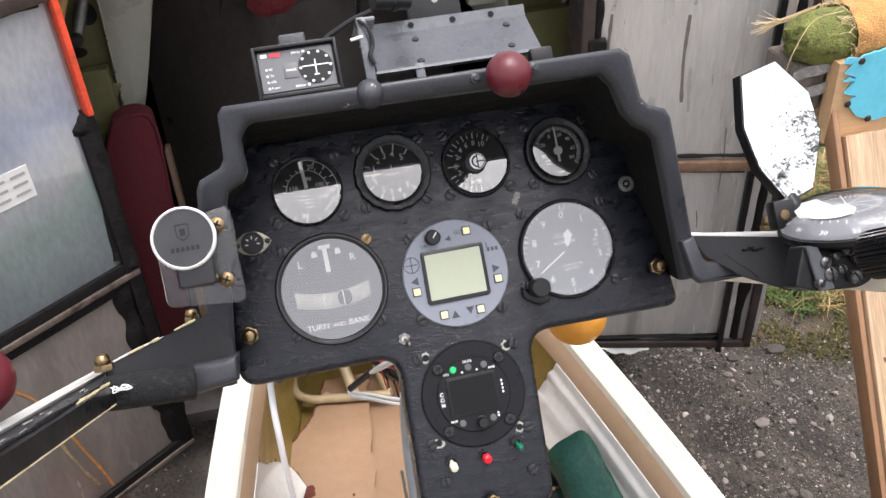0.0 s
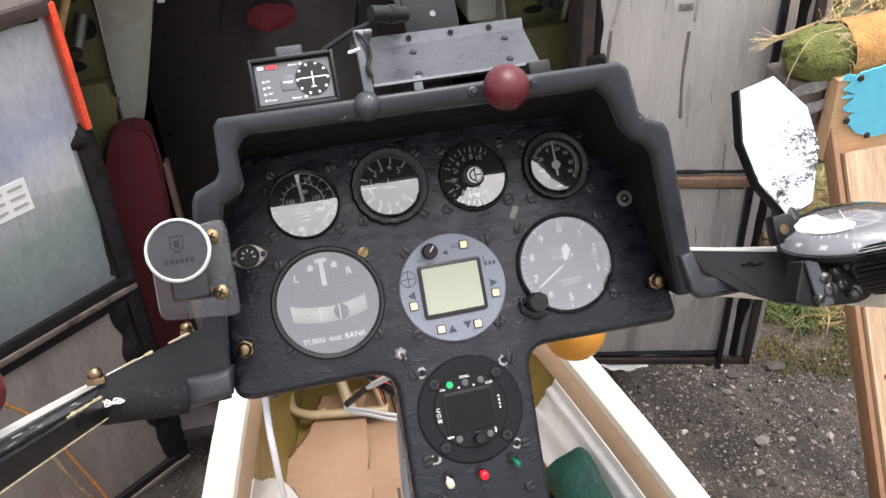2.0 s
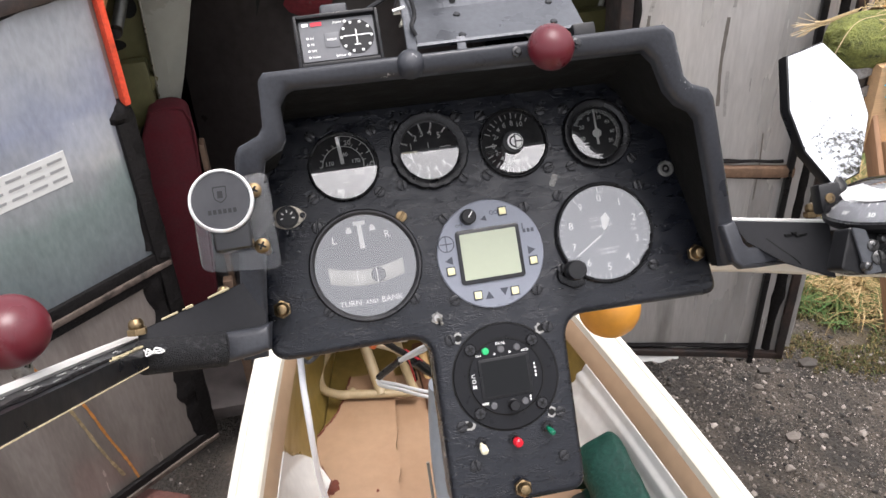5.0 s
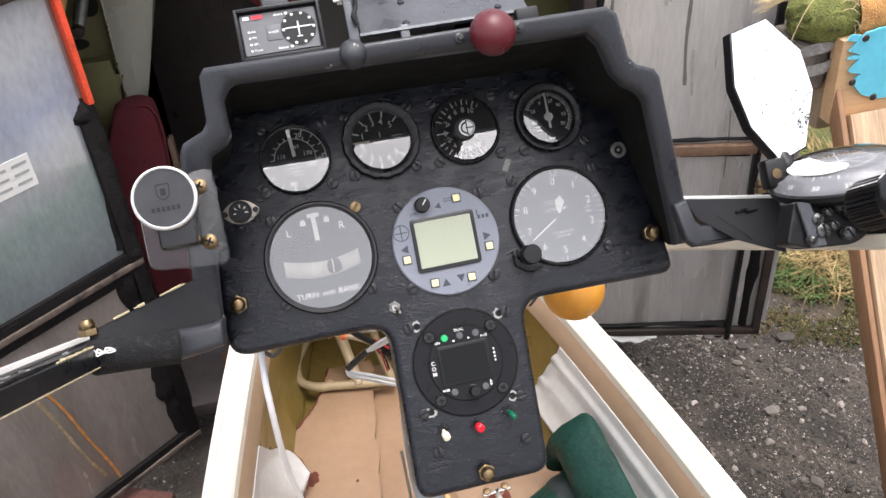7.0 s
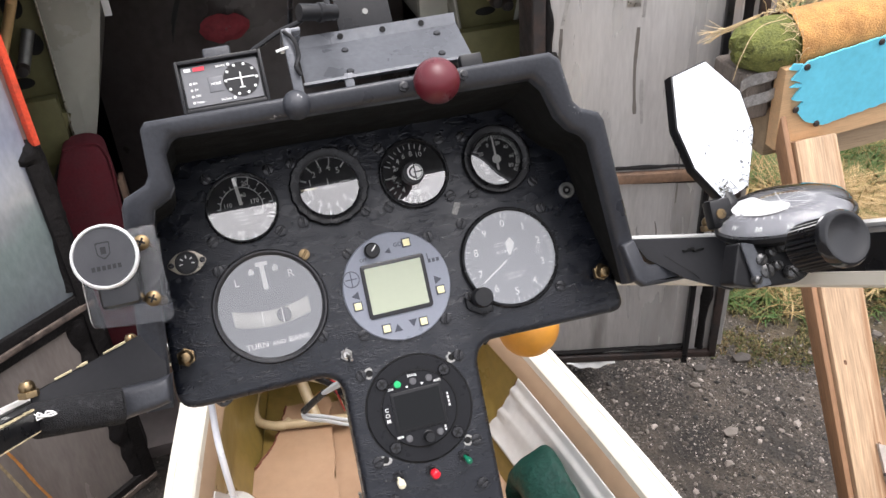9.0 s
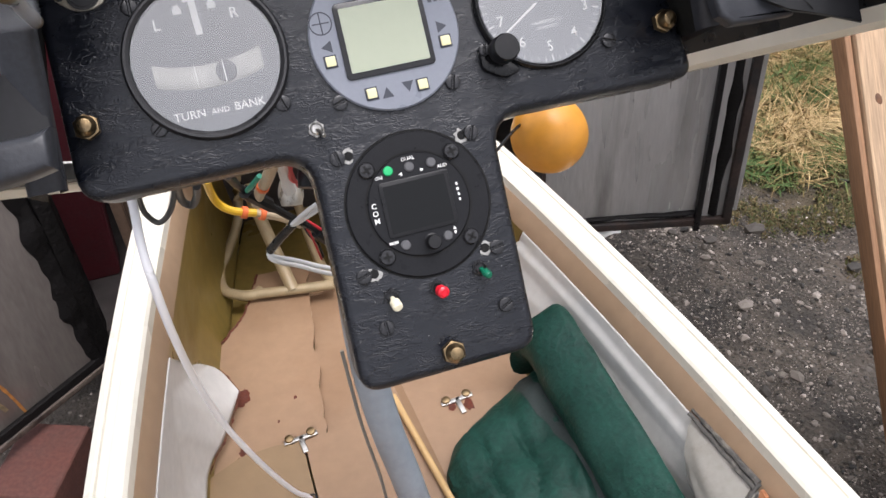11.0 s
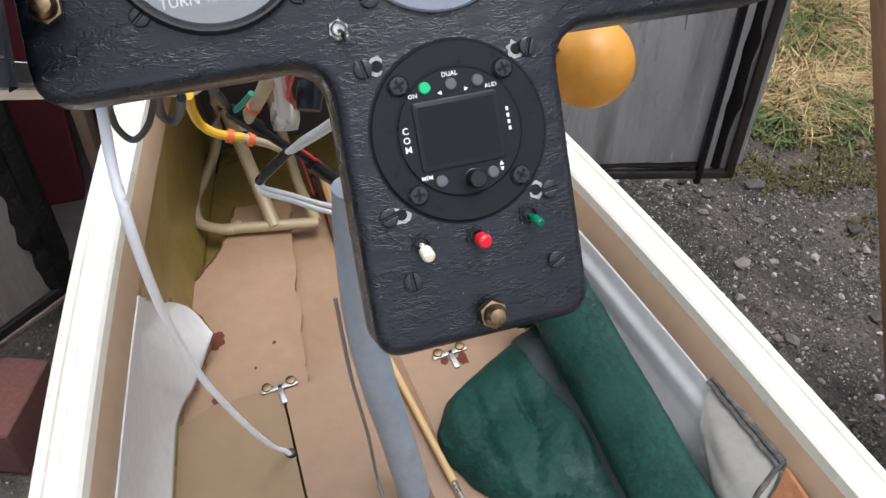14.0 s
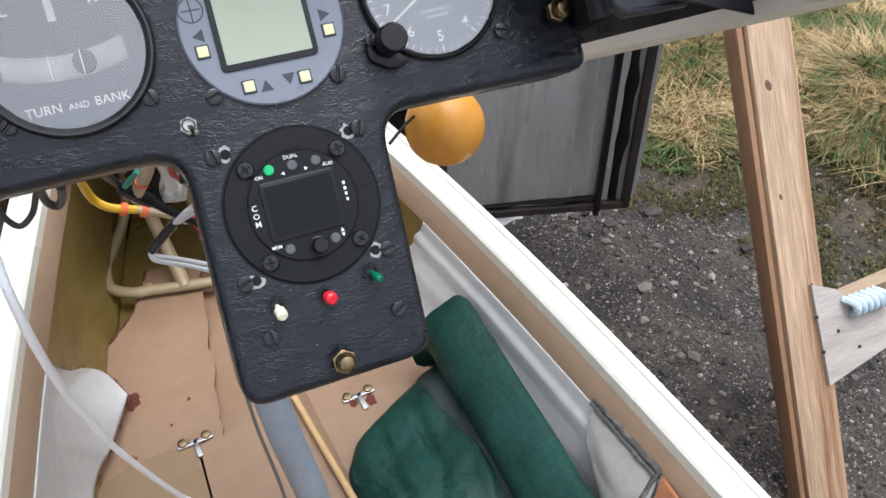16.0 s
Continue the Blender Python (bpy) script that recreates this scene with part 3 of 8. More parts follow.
# rudder pedal frame of cream tube
CREAM_TUBE = mat("cream_tube_paint", (0.37, 0.285, 0.165), 0.45, var=0.12, scale=20, fine=100, bump=0.06, second=(0.4, 0.27, 0.14), second_at=(0.6, 0.78))
g = thing("rudder_pedals", pose(-0.093, -0.273, 1.144) @ Matrix.Scale(1.09, 4) @ pose(0.093, 0.273, -1.144), "cream tube rudder pedal frame in the nose", "pedals")
for path in ([(-0.093, 0.64, 0.52), (-0.105, 0.62, 0.46), (-0.128, 0.580, 0.44), (-0.143, 0.545, 0.44), (-0.143, 0.505, 0.44), (-0.125, 0.487, 0.44), (-0.108, 0.481, 0.44), (-0.098, 0.487, 0.44)],
             [(-0.118, 0.484, 0.44), (-0.07, 0.474, 0.44), (-0.010, 0.463, 0.44)],
             [(-0.012, 0.464, 0.44), (-0.02, 0.53, 0.445), (-0.024, 0.612, 0.47), (-0.03, 0.66, 0.52)]):
    part("tube", sweep(bmesh.new(), curve(path, 5), 0.0064, 14), CREAM_TUBE, g)
part("clevis", boxm((-0.072, 0.49, 0.40), (-0.060, 0.52, 0.43), 0.002), STEEL, g)
part("bracket", boxm((-0.024, 0.445, 0.352), (-0.004, 0.62, 0.392), 0.003), mat("rusty_brown", (0.10, 0.04, 0.018), 0.7, var=0.5, scale=40, fine=200, bump=0.3), g, "rusty brown bracket")
part("bracket", boxm((0.002, 0.44, 0.352), (0.020, 0.58, 0.43), 0.003), bpy.data.materials["rusty_brown"], g, "rusty brown bracket")
part("lever", sweep(bmesh.new(), [(0.022, 0.46, 0.36), (0.010, 0.52, 0.46)], 0.006, 8), PALE_WOOD, g)
part("greasy_joint", lathem([(0, 0.014), (0.010, 0.012), (0.013, 0.0), (0.009, -0.011), (0, -0.013)], 14, wave=lambda k, a: 0.2 * math.sin(3 * a + k)), TAR, g, m=pose(-0.006, 0.425, 0.366))
part("strut", sweep(bmesh.new(), [(-0.060, 0.470, 0.440), (-0.085, 0.60, 0.52)], 0.008, 12), CREAM_TUBE, g)

# green cushion with a side roll
g = thing("seat_cushion", pose(0, 0, 0), "crumpled green vinyl seat cushion on the floor", "cushion")


def pad(u, v):
    """u runs from the front edge to the back, v from the middle of the floor to the side."""
    y0 = 0.218 + 0.075 * v ** 0.9
    y = y0 - (y0 + 0.70) * u
    d = y0 - y
    left = 0.068 - 0.024 * math.sin(min(d / 0.055, 1) * math.pi / 2) + 0.050 * min(max((d - 0.055) / 0.09, 0), 1) ** 1.4
    x = left + (0.205 - left) * v + 0.004 * noise.noise(Vector((u * 40, 3, 1))) * (1 - v)
    puff = min(1, 16 * min(u, 1 - u)) ** 0.5 * min(1, 8 * min(v, 1.2 - v)) ** 0.5
    crease = abs(noise.noise(Vector((x * 22, y * 14, 5))))
    z = 0.3745 + 0.026 * puff + 0.030 * v ** 2 * puff + 0.010 * noise.noise(Vector((x * 14, y * 14, 1))) * puff - 0.006 * (1 - min(crease * 5, 1)) * puff + 0.003 * noise.noise(Vector((x * 60, y * 45, 2))) * puff
    return x, y, z


part("pad", sheet(pad, 150, 50), GREEN_CLOTH, g)
bm = bmesh.new()
path = curve([(0.205, 0.298, 0.412), (0.209, 0.293, 0.446), (0.2120, 0.272, 0.4585), (0.215, 0.20, 0.455), (0.219, 0.10, 0.447), (0.221, 0.0, 0.440), (0.224, -0.2, 0.44), (0.224, -0.65, 0.435)], 8)
rows = []
for i, c in enumerate(path):
    r0 = 0.026 if 3 < i < len(path) - 4 else 0.019
    ring = []
    for k in range(20):
        a = 2 * math.pi * k / 20
        wob = 1 + 0.07 * noise.noise(Vector((c.y * 22, k * 0.5, 3))) + 0.05 * noise.noise(Vector((c.y * 60, k * 0.9, 8)))
        ring.append(bm.verts.new((c.x + (0.040 if math.cos(a) < 0 else 0.017) * math.cos(a) * wob, c.y, c.z + r0 * math.sin(a) * wob + 0.012 * math.cos(a) - (0.030 if math.sin(a) < 0 else 0) * -math.sin(a))))
    rows.append(ring)
for r, q in zip(rows, rows[1:]):
    for k in range(20):
        bm.faces.new((r[k], r[(k + 1) % 20], q[(k + 1) % 20], q[k]))
bm.faces.new(rows[0][::-1])
bm.faces.new(rows[-1])
bmesh.ops.recalc_face_normals(bm, faces=bm.faces[:])
part("side_roll", bm, GREEN_CLOTH, g, "stuffed green side roll")
STRAP = mat("dark_grey_webbing", (0.022, 0.032, 0.030), 0.8, var=0.3, scale=60, fine=500, bump=0.3)
bm = bmesh.new()
rows = []
for k in range(30):
    u = 0.004 + 0.30 * k / 29
    v = 0.66 + 0.10 * math.sin(k / 29 * 2.2) + 0.02 * noise.noise(Vector((k * 0.4, 1, 1)))
    a, b = Vector(pad(u, v)), Vector(pad(u, v + 0.14 + 0.04 * noise.noise(Vector((k * 0.5, 7, 1)))))
    rows.append([bm.verts.new(a + Vector((0, 0, 0.0015))), bm.verts.new((a + b) / 2 + Vector((0, 0, 0.004))), bm.verts.new(b + Vector((0, 0, 0.0015)))])
for r, q in zip(rows, rows[1:]):
    for k in range(2):
        bm.faces.new((r[k], q[k], q[k + 1], r[k + 1]))
bmesh.ops.recalc_face_normals(bm, faces=bm.faces[:])
part("strap", bm, STRAP, g, "dark webbing strap in the fold")

# side pocket
VINYL = mat("worn_grey_vinyl", (0.27, 0.255, 0.225), 0.55, var=0.15, scale=18, fine=120, bump=0.15, second=(0.15, 0.13, 0.1), second_at=(0.58, 0.75))
g = thing("side_pocket", pose(0, 0, 0), "worn grey vinyl pocket on the cockpit side", "pocket")
PIPING = mat("dark_grey_piping", (0.06, 0.056, 0.05), 0.6, var=0.5, scale=120, bump=0.4, second=(0.16, 0.145, 0.12), second_at=(0.5, 0.65))


def flap_at(u, v):
    """u runs back along the top seam, v down the hanging flap."""
    top = Vector((0.2375, 0.058, 0.560)).lerp(Vector((0.2455, -0.040, 0.566)), u)
    low = Vector((0.222, 0.026 - 0.006 * v, 0.500)).lerp(Vector((0.216, -0.066, 0.478)), u)
    p = top.lerp(low, v)
    p.x -= 0.010 * math.sin(math.pi * v) * (0.4 + 0.6 * math.sin(math.pi * u)) + 0.0025 * noise.noise(Vector((u * 4, v * 4, 1)))
    p.y += 0.003 * noise.noise(Vector((u * 3, v * 5, 6)))
    return p


part("flap", sheet(flap_at, 24, 24, 0.003), VINYL, g)
for du, rr in ((0.0, 0.0034), (0.004, 0.0022)):
    part("piping", sweep(bmesh.new(), [flap_at(k / 24, 0.02) + Vector((-0.003 - du, 0, 0.003 - 1.2 * du)) for k in range(25)], [rr * (1 + 0.35 * noise.noise(Vector((k * 0.8, du * 900, 2)))) for k in range(25)], 8), PIPING, g, "dark worn top seam")
part("piping", sweep(bmesh.new(), [flap_at(1.0 - 0.10 * math.sin(1.6 * k / 16), k / 16) + Vector((-0.003, 0, 0.001)) for k in range(17)], 0.0026, 8), PIPING, g)
part("leather_tab", sheet(lambda u, v: (0.243 - 0.020 * v, -0.046 - 0.030 * u - 0.006 * math.sin(4 * v), 0.566 - 0.070 * v), 6, 8, 0.004), mat("brown_leather", (0.30, 0.12, 0.05), 0.45, var=0.4, scale=40, bump=0.25), g, "brown leather tab")
settle(g)


# ---- trailer with its two doors ----
def build_trailer():
    t = thing("glider_trailer", pose(0, 0.84, 0), "dark enclosed glider trailer with open end", "trailer")
    for name, lo, hi in (("floor_board", (-0.52, 0.0, 0.09), (0.58, 6, 0.12)), ("roof", (-0.54, -0.01, 1.04), (0.60, 6, 1.06)),
                         ("side_wall", (-0.54, 0.0, 0.09), (-0.52, 6, 1.04)), ("side_wall", (0.58, 0.0, 0.09), (0.60, 6, 1.04)),
                         ("end_wall", (-0.54, 6, 0.09), (0.60, 6.02, 1.04))):
        part(name, boxm(lo, hi, 0.003), TRAILER_IN, t)
    part("door_post", boxm((0.405, -0.035, 0.1), (0.436, 0.03, 1.04), 0.006, 3), RUST_BLACK, t, "rusty dark door post")
    part("door_post", boxm((0.443, -0.020, 0.1), (0.58, 0.03, 1.04), 0.004), TAR, t)
    part("door_post", boxm((-0.52, -0.020, 0.1), (-0.375, 0.03, 1.04), 0.004), TAR, t)
    part("rail_pad", boxm((-0.300, 0.03, 0.12), (-0.282, 0.05, 0.40), 0.004), mat("raw_plank", (0.12, 0.075, 0.05), 0.7, var=0.25, scale=20, bump=0.2), t, "bare brown plank inside the opening")
    # curved ribs of the dark roof lining
    for y in (0.6, 1.2):
        part("lining_rib", sweep(bmesh.new(), curve([(-0.22, y, 0.2), (-0.19, y, 0.55), (-0.14, y, 0.78), (-0.02, y, 0.92), (0.12, y, 0.98)], 6), 0.012, 8), GREY_RIB, t)
    return t


RUST_BLACK = mat("rusty_black_steel", (0.036, 0.023, 0.019), 0.55, var=0.5, scale=30, fine=150, bump=0.4, dist=0.002, second=(0.02, 0.018, 0.018), second_at=(0.45, 0.6))
GREY_RIB = mat("grey_black_rib", (0.03, 0.03, 0.03), 0.5, var=0.3, scale=20, bump=0.1)
build_trailer()


def streak(bm, pts, w, y):
    """A thin flat run of rust or paint along (x, z) points."""
    pts = curve([Vector((p[0], 0, p[1])) for p in pts], 6)
    vs = []
    for i, p in enumerate(pts):
        ww = w * (0.6 + 0.6 * abs(noise.noise(Vector((p.z * 40, p.x * 40, 0)))))
        vs.append((bm.verts.new((p.x - ww, y, p.z)), bm.verts.new((p.x + ww, y, p.z))))
    for (a, b), (c, d) in zip(vs, vs[1:]):
        bm.faces.new((a, b, d, c))
    return bm


def tar_line(p, q, r, side):
    """A lumpy bead of sealant between two (x, z) points, against y = 0 on the given side."""
    n = max(8, int((Vector(q) - Vector(p)).length / 0.012))
    pts, rad = [], []
    for i in range(n + 1):
        v = Vector(p).lerp(Vector(q), i / n)
        j = noise.noise(Vector((v.x * 25, v.y * 25, r * 50)))
        pts.append((v.x + 0.25 * r * j, side * 0.004, v.y + 0.25 * r * noise.noise(Vector((v.y * 30, v.x * 30, 1)))))
        rad.append(r * (0.85 + 0.5 * j))
    return sweep(bmesh.new(), pts, rad, 10, squash=0.6)


SCUFF = mat("pale_scuffed_paint", (0.40, 0.385, 0.37), 0.4, metal=0.35, var=0.25, scale=60, fine=300, bump=0.05)
SCUFF_DARK = mat("dark_run_paint", (0.15, 0.135, 0.12), 0.45, var=0.3, scale=60, fine=300, bump=0.05)
RED_EDGE = mat("bright_red_paint", (0.72, 0.075, 0.03), 0.5, var=0.3, scale=25, fine=200, bump=0.25, second=(0.20, 0.05, 0.03), second_at=(0.56, 0.7))


def build_door(hinge, free, label, right):
    """A sheet-metal door on a tarred frame; x runs from the hinge to the free edge."""
    h, e = Vector((*hinge, 0)), Vector((*free, 0))
    d = e - h
    w = d.length
    m = Matrix.Translation((h.x, h.y, 0)) @ Matrix.Rotation(math.atan2(d.y, d.x), 4, "Z")
    t = thing("trailer_door", m, label, "trailer door", "trailer doors")
    f = -1 if right else 1
    z0, z1 = 0.12, 1.03
    part("door_sheet", boxm((0.004, -0.006, z0 + 0.004), (w - 0.002, 0.006, z1), 0.002), DOOR_GREY if right else DOOR_GLOSS, t)
    y = f * 0.006

    def edging(lo, hi, material=TAR, thick=0.012, label=""):
        part("frame_strip", boxm((lo[0], min(y, y + f * thick), lo[1]), (hi[0], max(y, y + f * thick), hi[1]), 0.003), material, t, label)

    def bead(p, q, r):
        ob = part("sealant_bead", tar_line(p, q, r, 0), TAR, t)
        ob.matrix_basis = pose(0, y, 0)
    if right:
        edging((0.0, z0), (w, z0 + 0.016), RUST_BLACK)
        edging((w - 0.016, z0), (w, z1), RUST_BLACK)
        part("door_return", boxm((w - 0.001, -0.005, z0 + 0.022), (w + 0.013, 0.007, z1), 0.002), DOOR_GREY, t, "bent pale edge of the door sheet")
        edging((0.0, 0.546), (w - 0.055, 0.566), RUST_PLANK, 0.014, "rust-brown middle rail")
        edging((0.306, z0 - 0.012), (0.318, z1), BLACK, 0.014)
        edging((0.0, z0), (0.020, z1), RUST_BLACK)
        bead((0.02, 0.141), (0.31, 0.146), 0.009)
        bead((0.0, 0.571), (0.30, 0.573), 0.007)
        bead((0.18, 0.541), (0.30, 0.540), 0.006)
        bead((0.340, z0 + 0.02), (0.345, z1), 0.011)
        bead((0.022, 0.80), (0.024, z1), 0.012)
        part("hasp", boxm((0.010, y - 0.02, 0.745), (0.040, y, 0.80), 0.004), TAR, t)
        part("tag", boxm((0.150, y - 0.002, 0.868), (0.172, y, 0.880), 0.0005), STEEL, t)
        rng = random.Random(17)
        for k in range(16):
            x, za = rng.uniform(0.03, 0.30), rng.uniform(0.22, 0.98)
            ln = rng.uniform(0.03, 0.16)
            part("scuff", streak(bmesh.new(), [(x, za), (x + rng.uniform(-0.004, 0.004), za - ln / 2), (x + rng.uniform(-0.006, 0.006), za - ln)], rng.uniform(0.0015, 0.005), y - 0.0006), SCUFF if k % 3 else SCUFF_DARK, t, "faint pale scuff" if k % 3 else "dark run in the paint", smooth=False)
        part("dangling_foil", sheet(lambda u, v: (0.07 + 0.10 * u, y - 0.004 - 0.01 * v, z0 + 0.006 - 0.020 * v * (0.2 + 0.8 * math.sin(2.9 * u + 0.1)) + 0.003 * math.sin(17 * u)), 16, 4), plain("torn_white_sheet", (0.6, 0.6, 0.58), 0.6), t, "torn pale strip under the door")
    else:
        part("window_pane", boxm((0.012, y, 0.55), (w - 0.01, y + f * 0.003, 0.99), 0.001), PANE, t, "pale plastic window with sky reflection painted in")
        edging((0.0, z0), (w, z0 + 0.030), TAR, 0.010)
        edging((0.0, 0.512), (w, 0.560), TAR, 0.010)
        for lo, hi in ((z0 + 0.004, z0 + 0.015), (0.530, 0.541)):
            edging((0.0, lo), (w, hi), PALE_STRIP, 0.014, "worn pale strip between tar lines")
        edging((0.0, 0.985), (w, 1.005), RUST_BLACK, 0.014)
        edging((0.0, z0), (0.024, 0.79), TAR)
        part("red_edge", boxm((-0.004, min(y, y + f * 0.016), 0.815), (0.006, max(y, y + f * 0.016), 1.0), 0.003), RED_EDGE, t, "bright red painted edge")
        for p, q, r in (((0.030, z0 + 0.02), (0.040, 0.52), 0.020), ((0.010, 0.55), (0.006, 0.81), 0.019), ((0.028, 0.57), (0.020, 0.70), 0.010), ((0.0, 0.553), (w, 0.553), 0.008), ((0.03, 0.522), (w, 0.520), 0.006), ((0.02, 0.145), (w, 0.145), 0.006), ((0.02, 0.985), (w, 0.982), 0.008)):
            bead(p, q, r)
        part("tar_lump", lathem([(0, -0.016), (0.014, -0.012), (0.020, 0.0), (0.013, 0.011), (0, 0.014)], 16, wave=lambda k, a: 0.25 * math.sin(3 * a + k)), TAR, t, m=pose(0.010, y, 0.800))
        bm = streak(bmesh.new(), [(0.262, 0.50), (0.245, 0.455), (0.225, 0.42), (0.205, 0.36), (0.19, 0.28), (0.172, 0.20), (0.164, 0.150)], 0.003, y + f * 0.0012)
        part("rust_run", bm, mat("orange_rust_run", (0.42, 0.17, 0.04), 0.7, var=0.4, scale=80, bump=0.1), t, "orange rust run down the door", smooth=False)
        bm = streak(bmesh.new(), [(0.235, 0.40), (0.222, 0.34), (0.205, 0.25), (0.186, 0.175)], 0.0035, y + f * 0.0010)
        part("rust_run", bm, mat("pale_ochre_run", (0.24, 0.18, 0.10), 0.7, var=0.5, scale=60, bump=0.1), t, "faint ochre run beside the rust", smooth=False)
        bm = boxm((0.108, y, 0.735), (0.30, y + f * 0.0042, 0.785), 0.0)
        part("paper_label", bm, plain("faded_paper", (0.62, 0.62, 0.60), 0.8), t, "faded white paper label")
        bm = bmesh.new()
        for k in range(3):
            for j in range(4):
                bar(bm, 0.125 + 0.03 * j, 0.775 - 0.014 * k, 0.022, 0.004, y + f * 0.0052)
        part("label_lines", bm, plain("grey_ink", (0.3, 0.3, 0.3), 0.7), t, smooth=False)
    return t


PALE_STRIP = mat("worn_pale_strip", (0.105, 0.08, 0.067), 0.5, var=0.5, scale=40, fine=200, bump=0.3, second=(0.03, 0.022, 0.02), second_at=(0.50, 0.62))
PANE = mat("reflection_tinted_window", (0.29, 0.305, 0.33), 0.20, var=0.18, scale=7, fine=60, bump=0.08, stretch=(2.5, 2.5, 1.0), coat=0.6, rough_var=0.1)


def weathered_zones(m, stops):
    """Tints an old plastic sheet in uneven bands: damp green below, painted blue-white sky reflection above."""
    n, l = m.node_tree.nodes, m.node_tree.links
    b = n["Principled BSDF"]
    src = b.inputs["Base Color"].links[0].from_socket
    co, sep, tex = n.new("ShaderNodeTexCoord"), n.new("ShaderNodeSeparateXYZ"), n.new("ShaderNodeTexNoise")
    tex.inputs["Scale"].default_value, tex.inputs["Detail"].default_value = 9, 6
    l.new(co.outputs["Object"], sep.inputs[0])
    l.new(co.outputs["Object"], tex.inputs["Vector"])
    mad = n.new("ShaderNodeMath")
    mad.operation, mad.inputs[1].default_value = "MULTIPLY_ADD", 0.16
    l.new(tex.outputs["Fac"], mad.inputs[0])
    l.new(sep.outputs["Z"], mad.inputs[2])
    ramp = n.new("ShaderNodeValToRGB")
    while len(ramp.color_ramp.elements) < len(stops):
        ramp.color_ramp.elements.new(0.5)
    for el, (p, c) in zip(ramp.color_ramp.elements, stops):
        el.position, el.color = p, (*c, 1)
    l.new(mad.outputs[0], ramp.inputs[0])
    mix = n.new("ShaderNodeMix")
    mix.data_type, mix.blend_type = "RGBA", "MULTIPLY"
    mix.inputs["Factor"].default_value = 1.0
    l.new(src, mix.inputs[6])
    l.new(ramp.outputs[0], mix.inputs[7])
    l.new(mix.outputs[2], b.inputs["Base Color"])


# pane colour carries the sky's reflection, bluish towards the top
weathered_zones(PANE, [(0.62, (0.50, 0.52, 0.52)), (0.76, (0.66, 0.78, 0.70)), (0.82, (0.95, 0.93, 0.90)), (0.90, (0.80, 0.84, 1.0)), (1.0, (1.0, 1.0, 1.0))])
RUST_PLANK = mat("rust_brown_rail", (0.20, 0.12, 0.075), 0.6, var=0.35, scale=25, fine=150, bump=0.3, second=(0.06, 0.04, 0.03), second_at=(0.5, 0.7))
DOOR_GLOSS = mat("glossy_grey_paint", (0.30, 0.262, 0.24), 0.18, metal=0.3, var=0.18, scale=5, fine=70, bump=0.06, dist=0.001, stretch=(3, 3, 0.6), second=(0.16, 0.13, 0.115), second_at=(0.5, 0.8), coat=0.7, rough_var=0.1)
build_door((0.41, 0.82), (0.77, 0.714), "grey painted metal trailer door with tarred frame, standing open", True)
build_door((-0.367, 0.776), (-0.685, 0.533), "glossy grey metal trailer door with a red edge, standing open", False)


# ---- what stands in the trailer ----
RIB_OLIVE = mat("olive_green_rib", (0.11, 0.105, 0.045), 0.5, var=0.18, scale=12, fine=80, bump=0.08, second=(0.09, 0.085, 0.03), second_at=(0.55, 0.75))
WING_SKIN = mat("pale_grey_wing_skin", (0.27, 0.27, 0.235), 0.35, var=0.08, scale=6, fine=60, bump=0.03)


def build_wing(side, y0, le, top, holes, label):
    """A wing stored on its leading edge: root rib with holes, and the skin running back from it."""
    t = thing("stored_wing", pose(0, 0, 0), label, "wing", "stored wings")
    inner, outer = le
    prof_i = [(inner[0] + (inner[2] - inner[0]) * (k / 12) ** 0.8 * 0 + (inner[2] - inner[0]) * math.sin(k / 12 * math.pi / 2), inner[1] + (top - inner[1]) * k / 12) for k in range(13)]
    prof_o = [(outer[0] + (outer[2] - outer[0]) * math.sin(k / 12 * math.pi / 2), outer[1] + (top - outer[1]) * k / 12) for k in range(13)]
    ring = prof_i + prof_o[::-1]
    part("root_rib", prism(bmesh.new(), [Vector(p) for p in (ring if side > 0 else ring[::-1])], y0, y0 + 0.012, 0.0), RIB_OLIVE, t)
    bm = bmesh.new()
    rows = [[bm.verts.new((x, y, z)) for x, z in ring] for y in (y0 - 0.012, y0 + 1.0, y0 + 4.0)]
    for r, q in zip(rows, rows[1:]):
        for k in range(len(ring) - 1):
            bm.faces.new((r[k], r[k + 1], q[k + 1], q[k]))
    bmesh.ops.recalc_face_normals(bm, faces=bm.faces[:])
    sk = part("wing_skin", bm, WING_SKIN, t)
    sol = sk.modifiers.new("thickness", "SOLIDIFY")
    sol.thickness, sol.offset = 0.006, 0
    for x, z, rx, rz in holes:
        part("lightening_hole", lathem([(1.0, -0.0006), (0, -0.0006)], 28), DARK, t, m=pose(x, y0, z) @ Matrix.Diagonal((rx, 1, rz, 1)))
    return t


w1 = build_wing(-1, 1.05, ((-0.352, 0.675, -0.335), (-0.40, 0.655, -0.50)), 1.03, [(-0.385, 0.925, 0.016, 0.020), (-0.372, 0.862, 0.016, 0.020), (-0.408, 0.798, 0.020, 0.010)], "stored wing with olive root rib and pale skin")
part("spar_rod", sweep(bmesh.new(), [(-0.360, 1.03, 0.985), (-0.374, 1.0, 0.944), (-0.410, 0.985, 0.868)], 0.0085, 14), PALE_WOOD, w1, "bare wooden rod")
part("spar_tube", sweep(bmesh.new(), [(-0.372, 1.05, 0.885), (-0.392, 1.02, 0.835)], 0.010, 14), STEEL_DULL, w1, "dull steel tube")
part("fork_fitting", boxm((-0.424, 0.985, 0.838), (-0.402, 1.01, 0.868), 0.004), RUST_BLACK, w1)
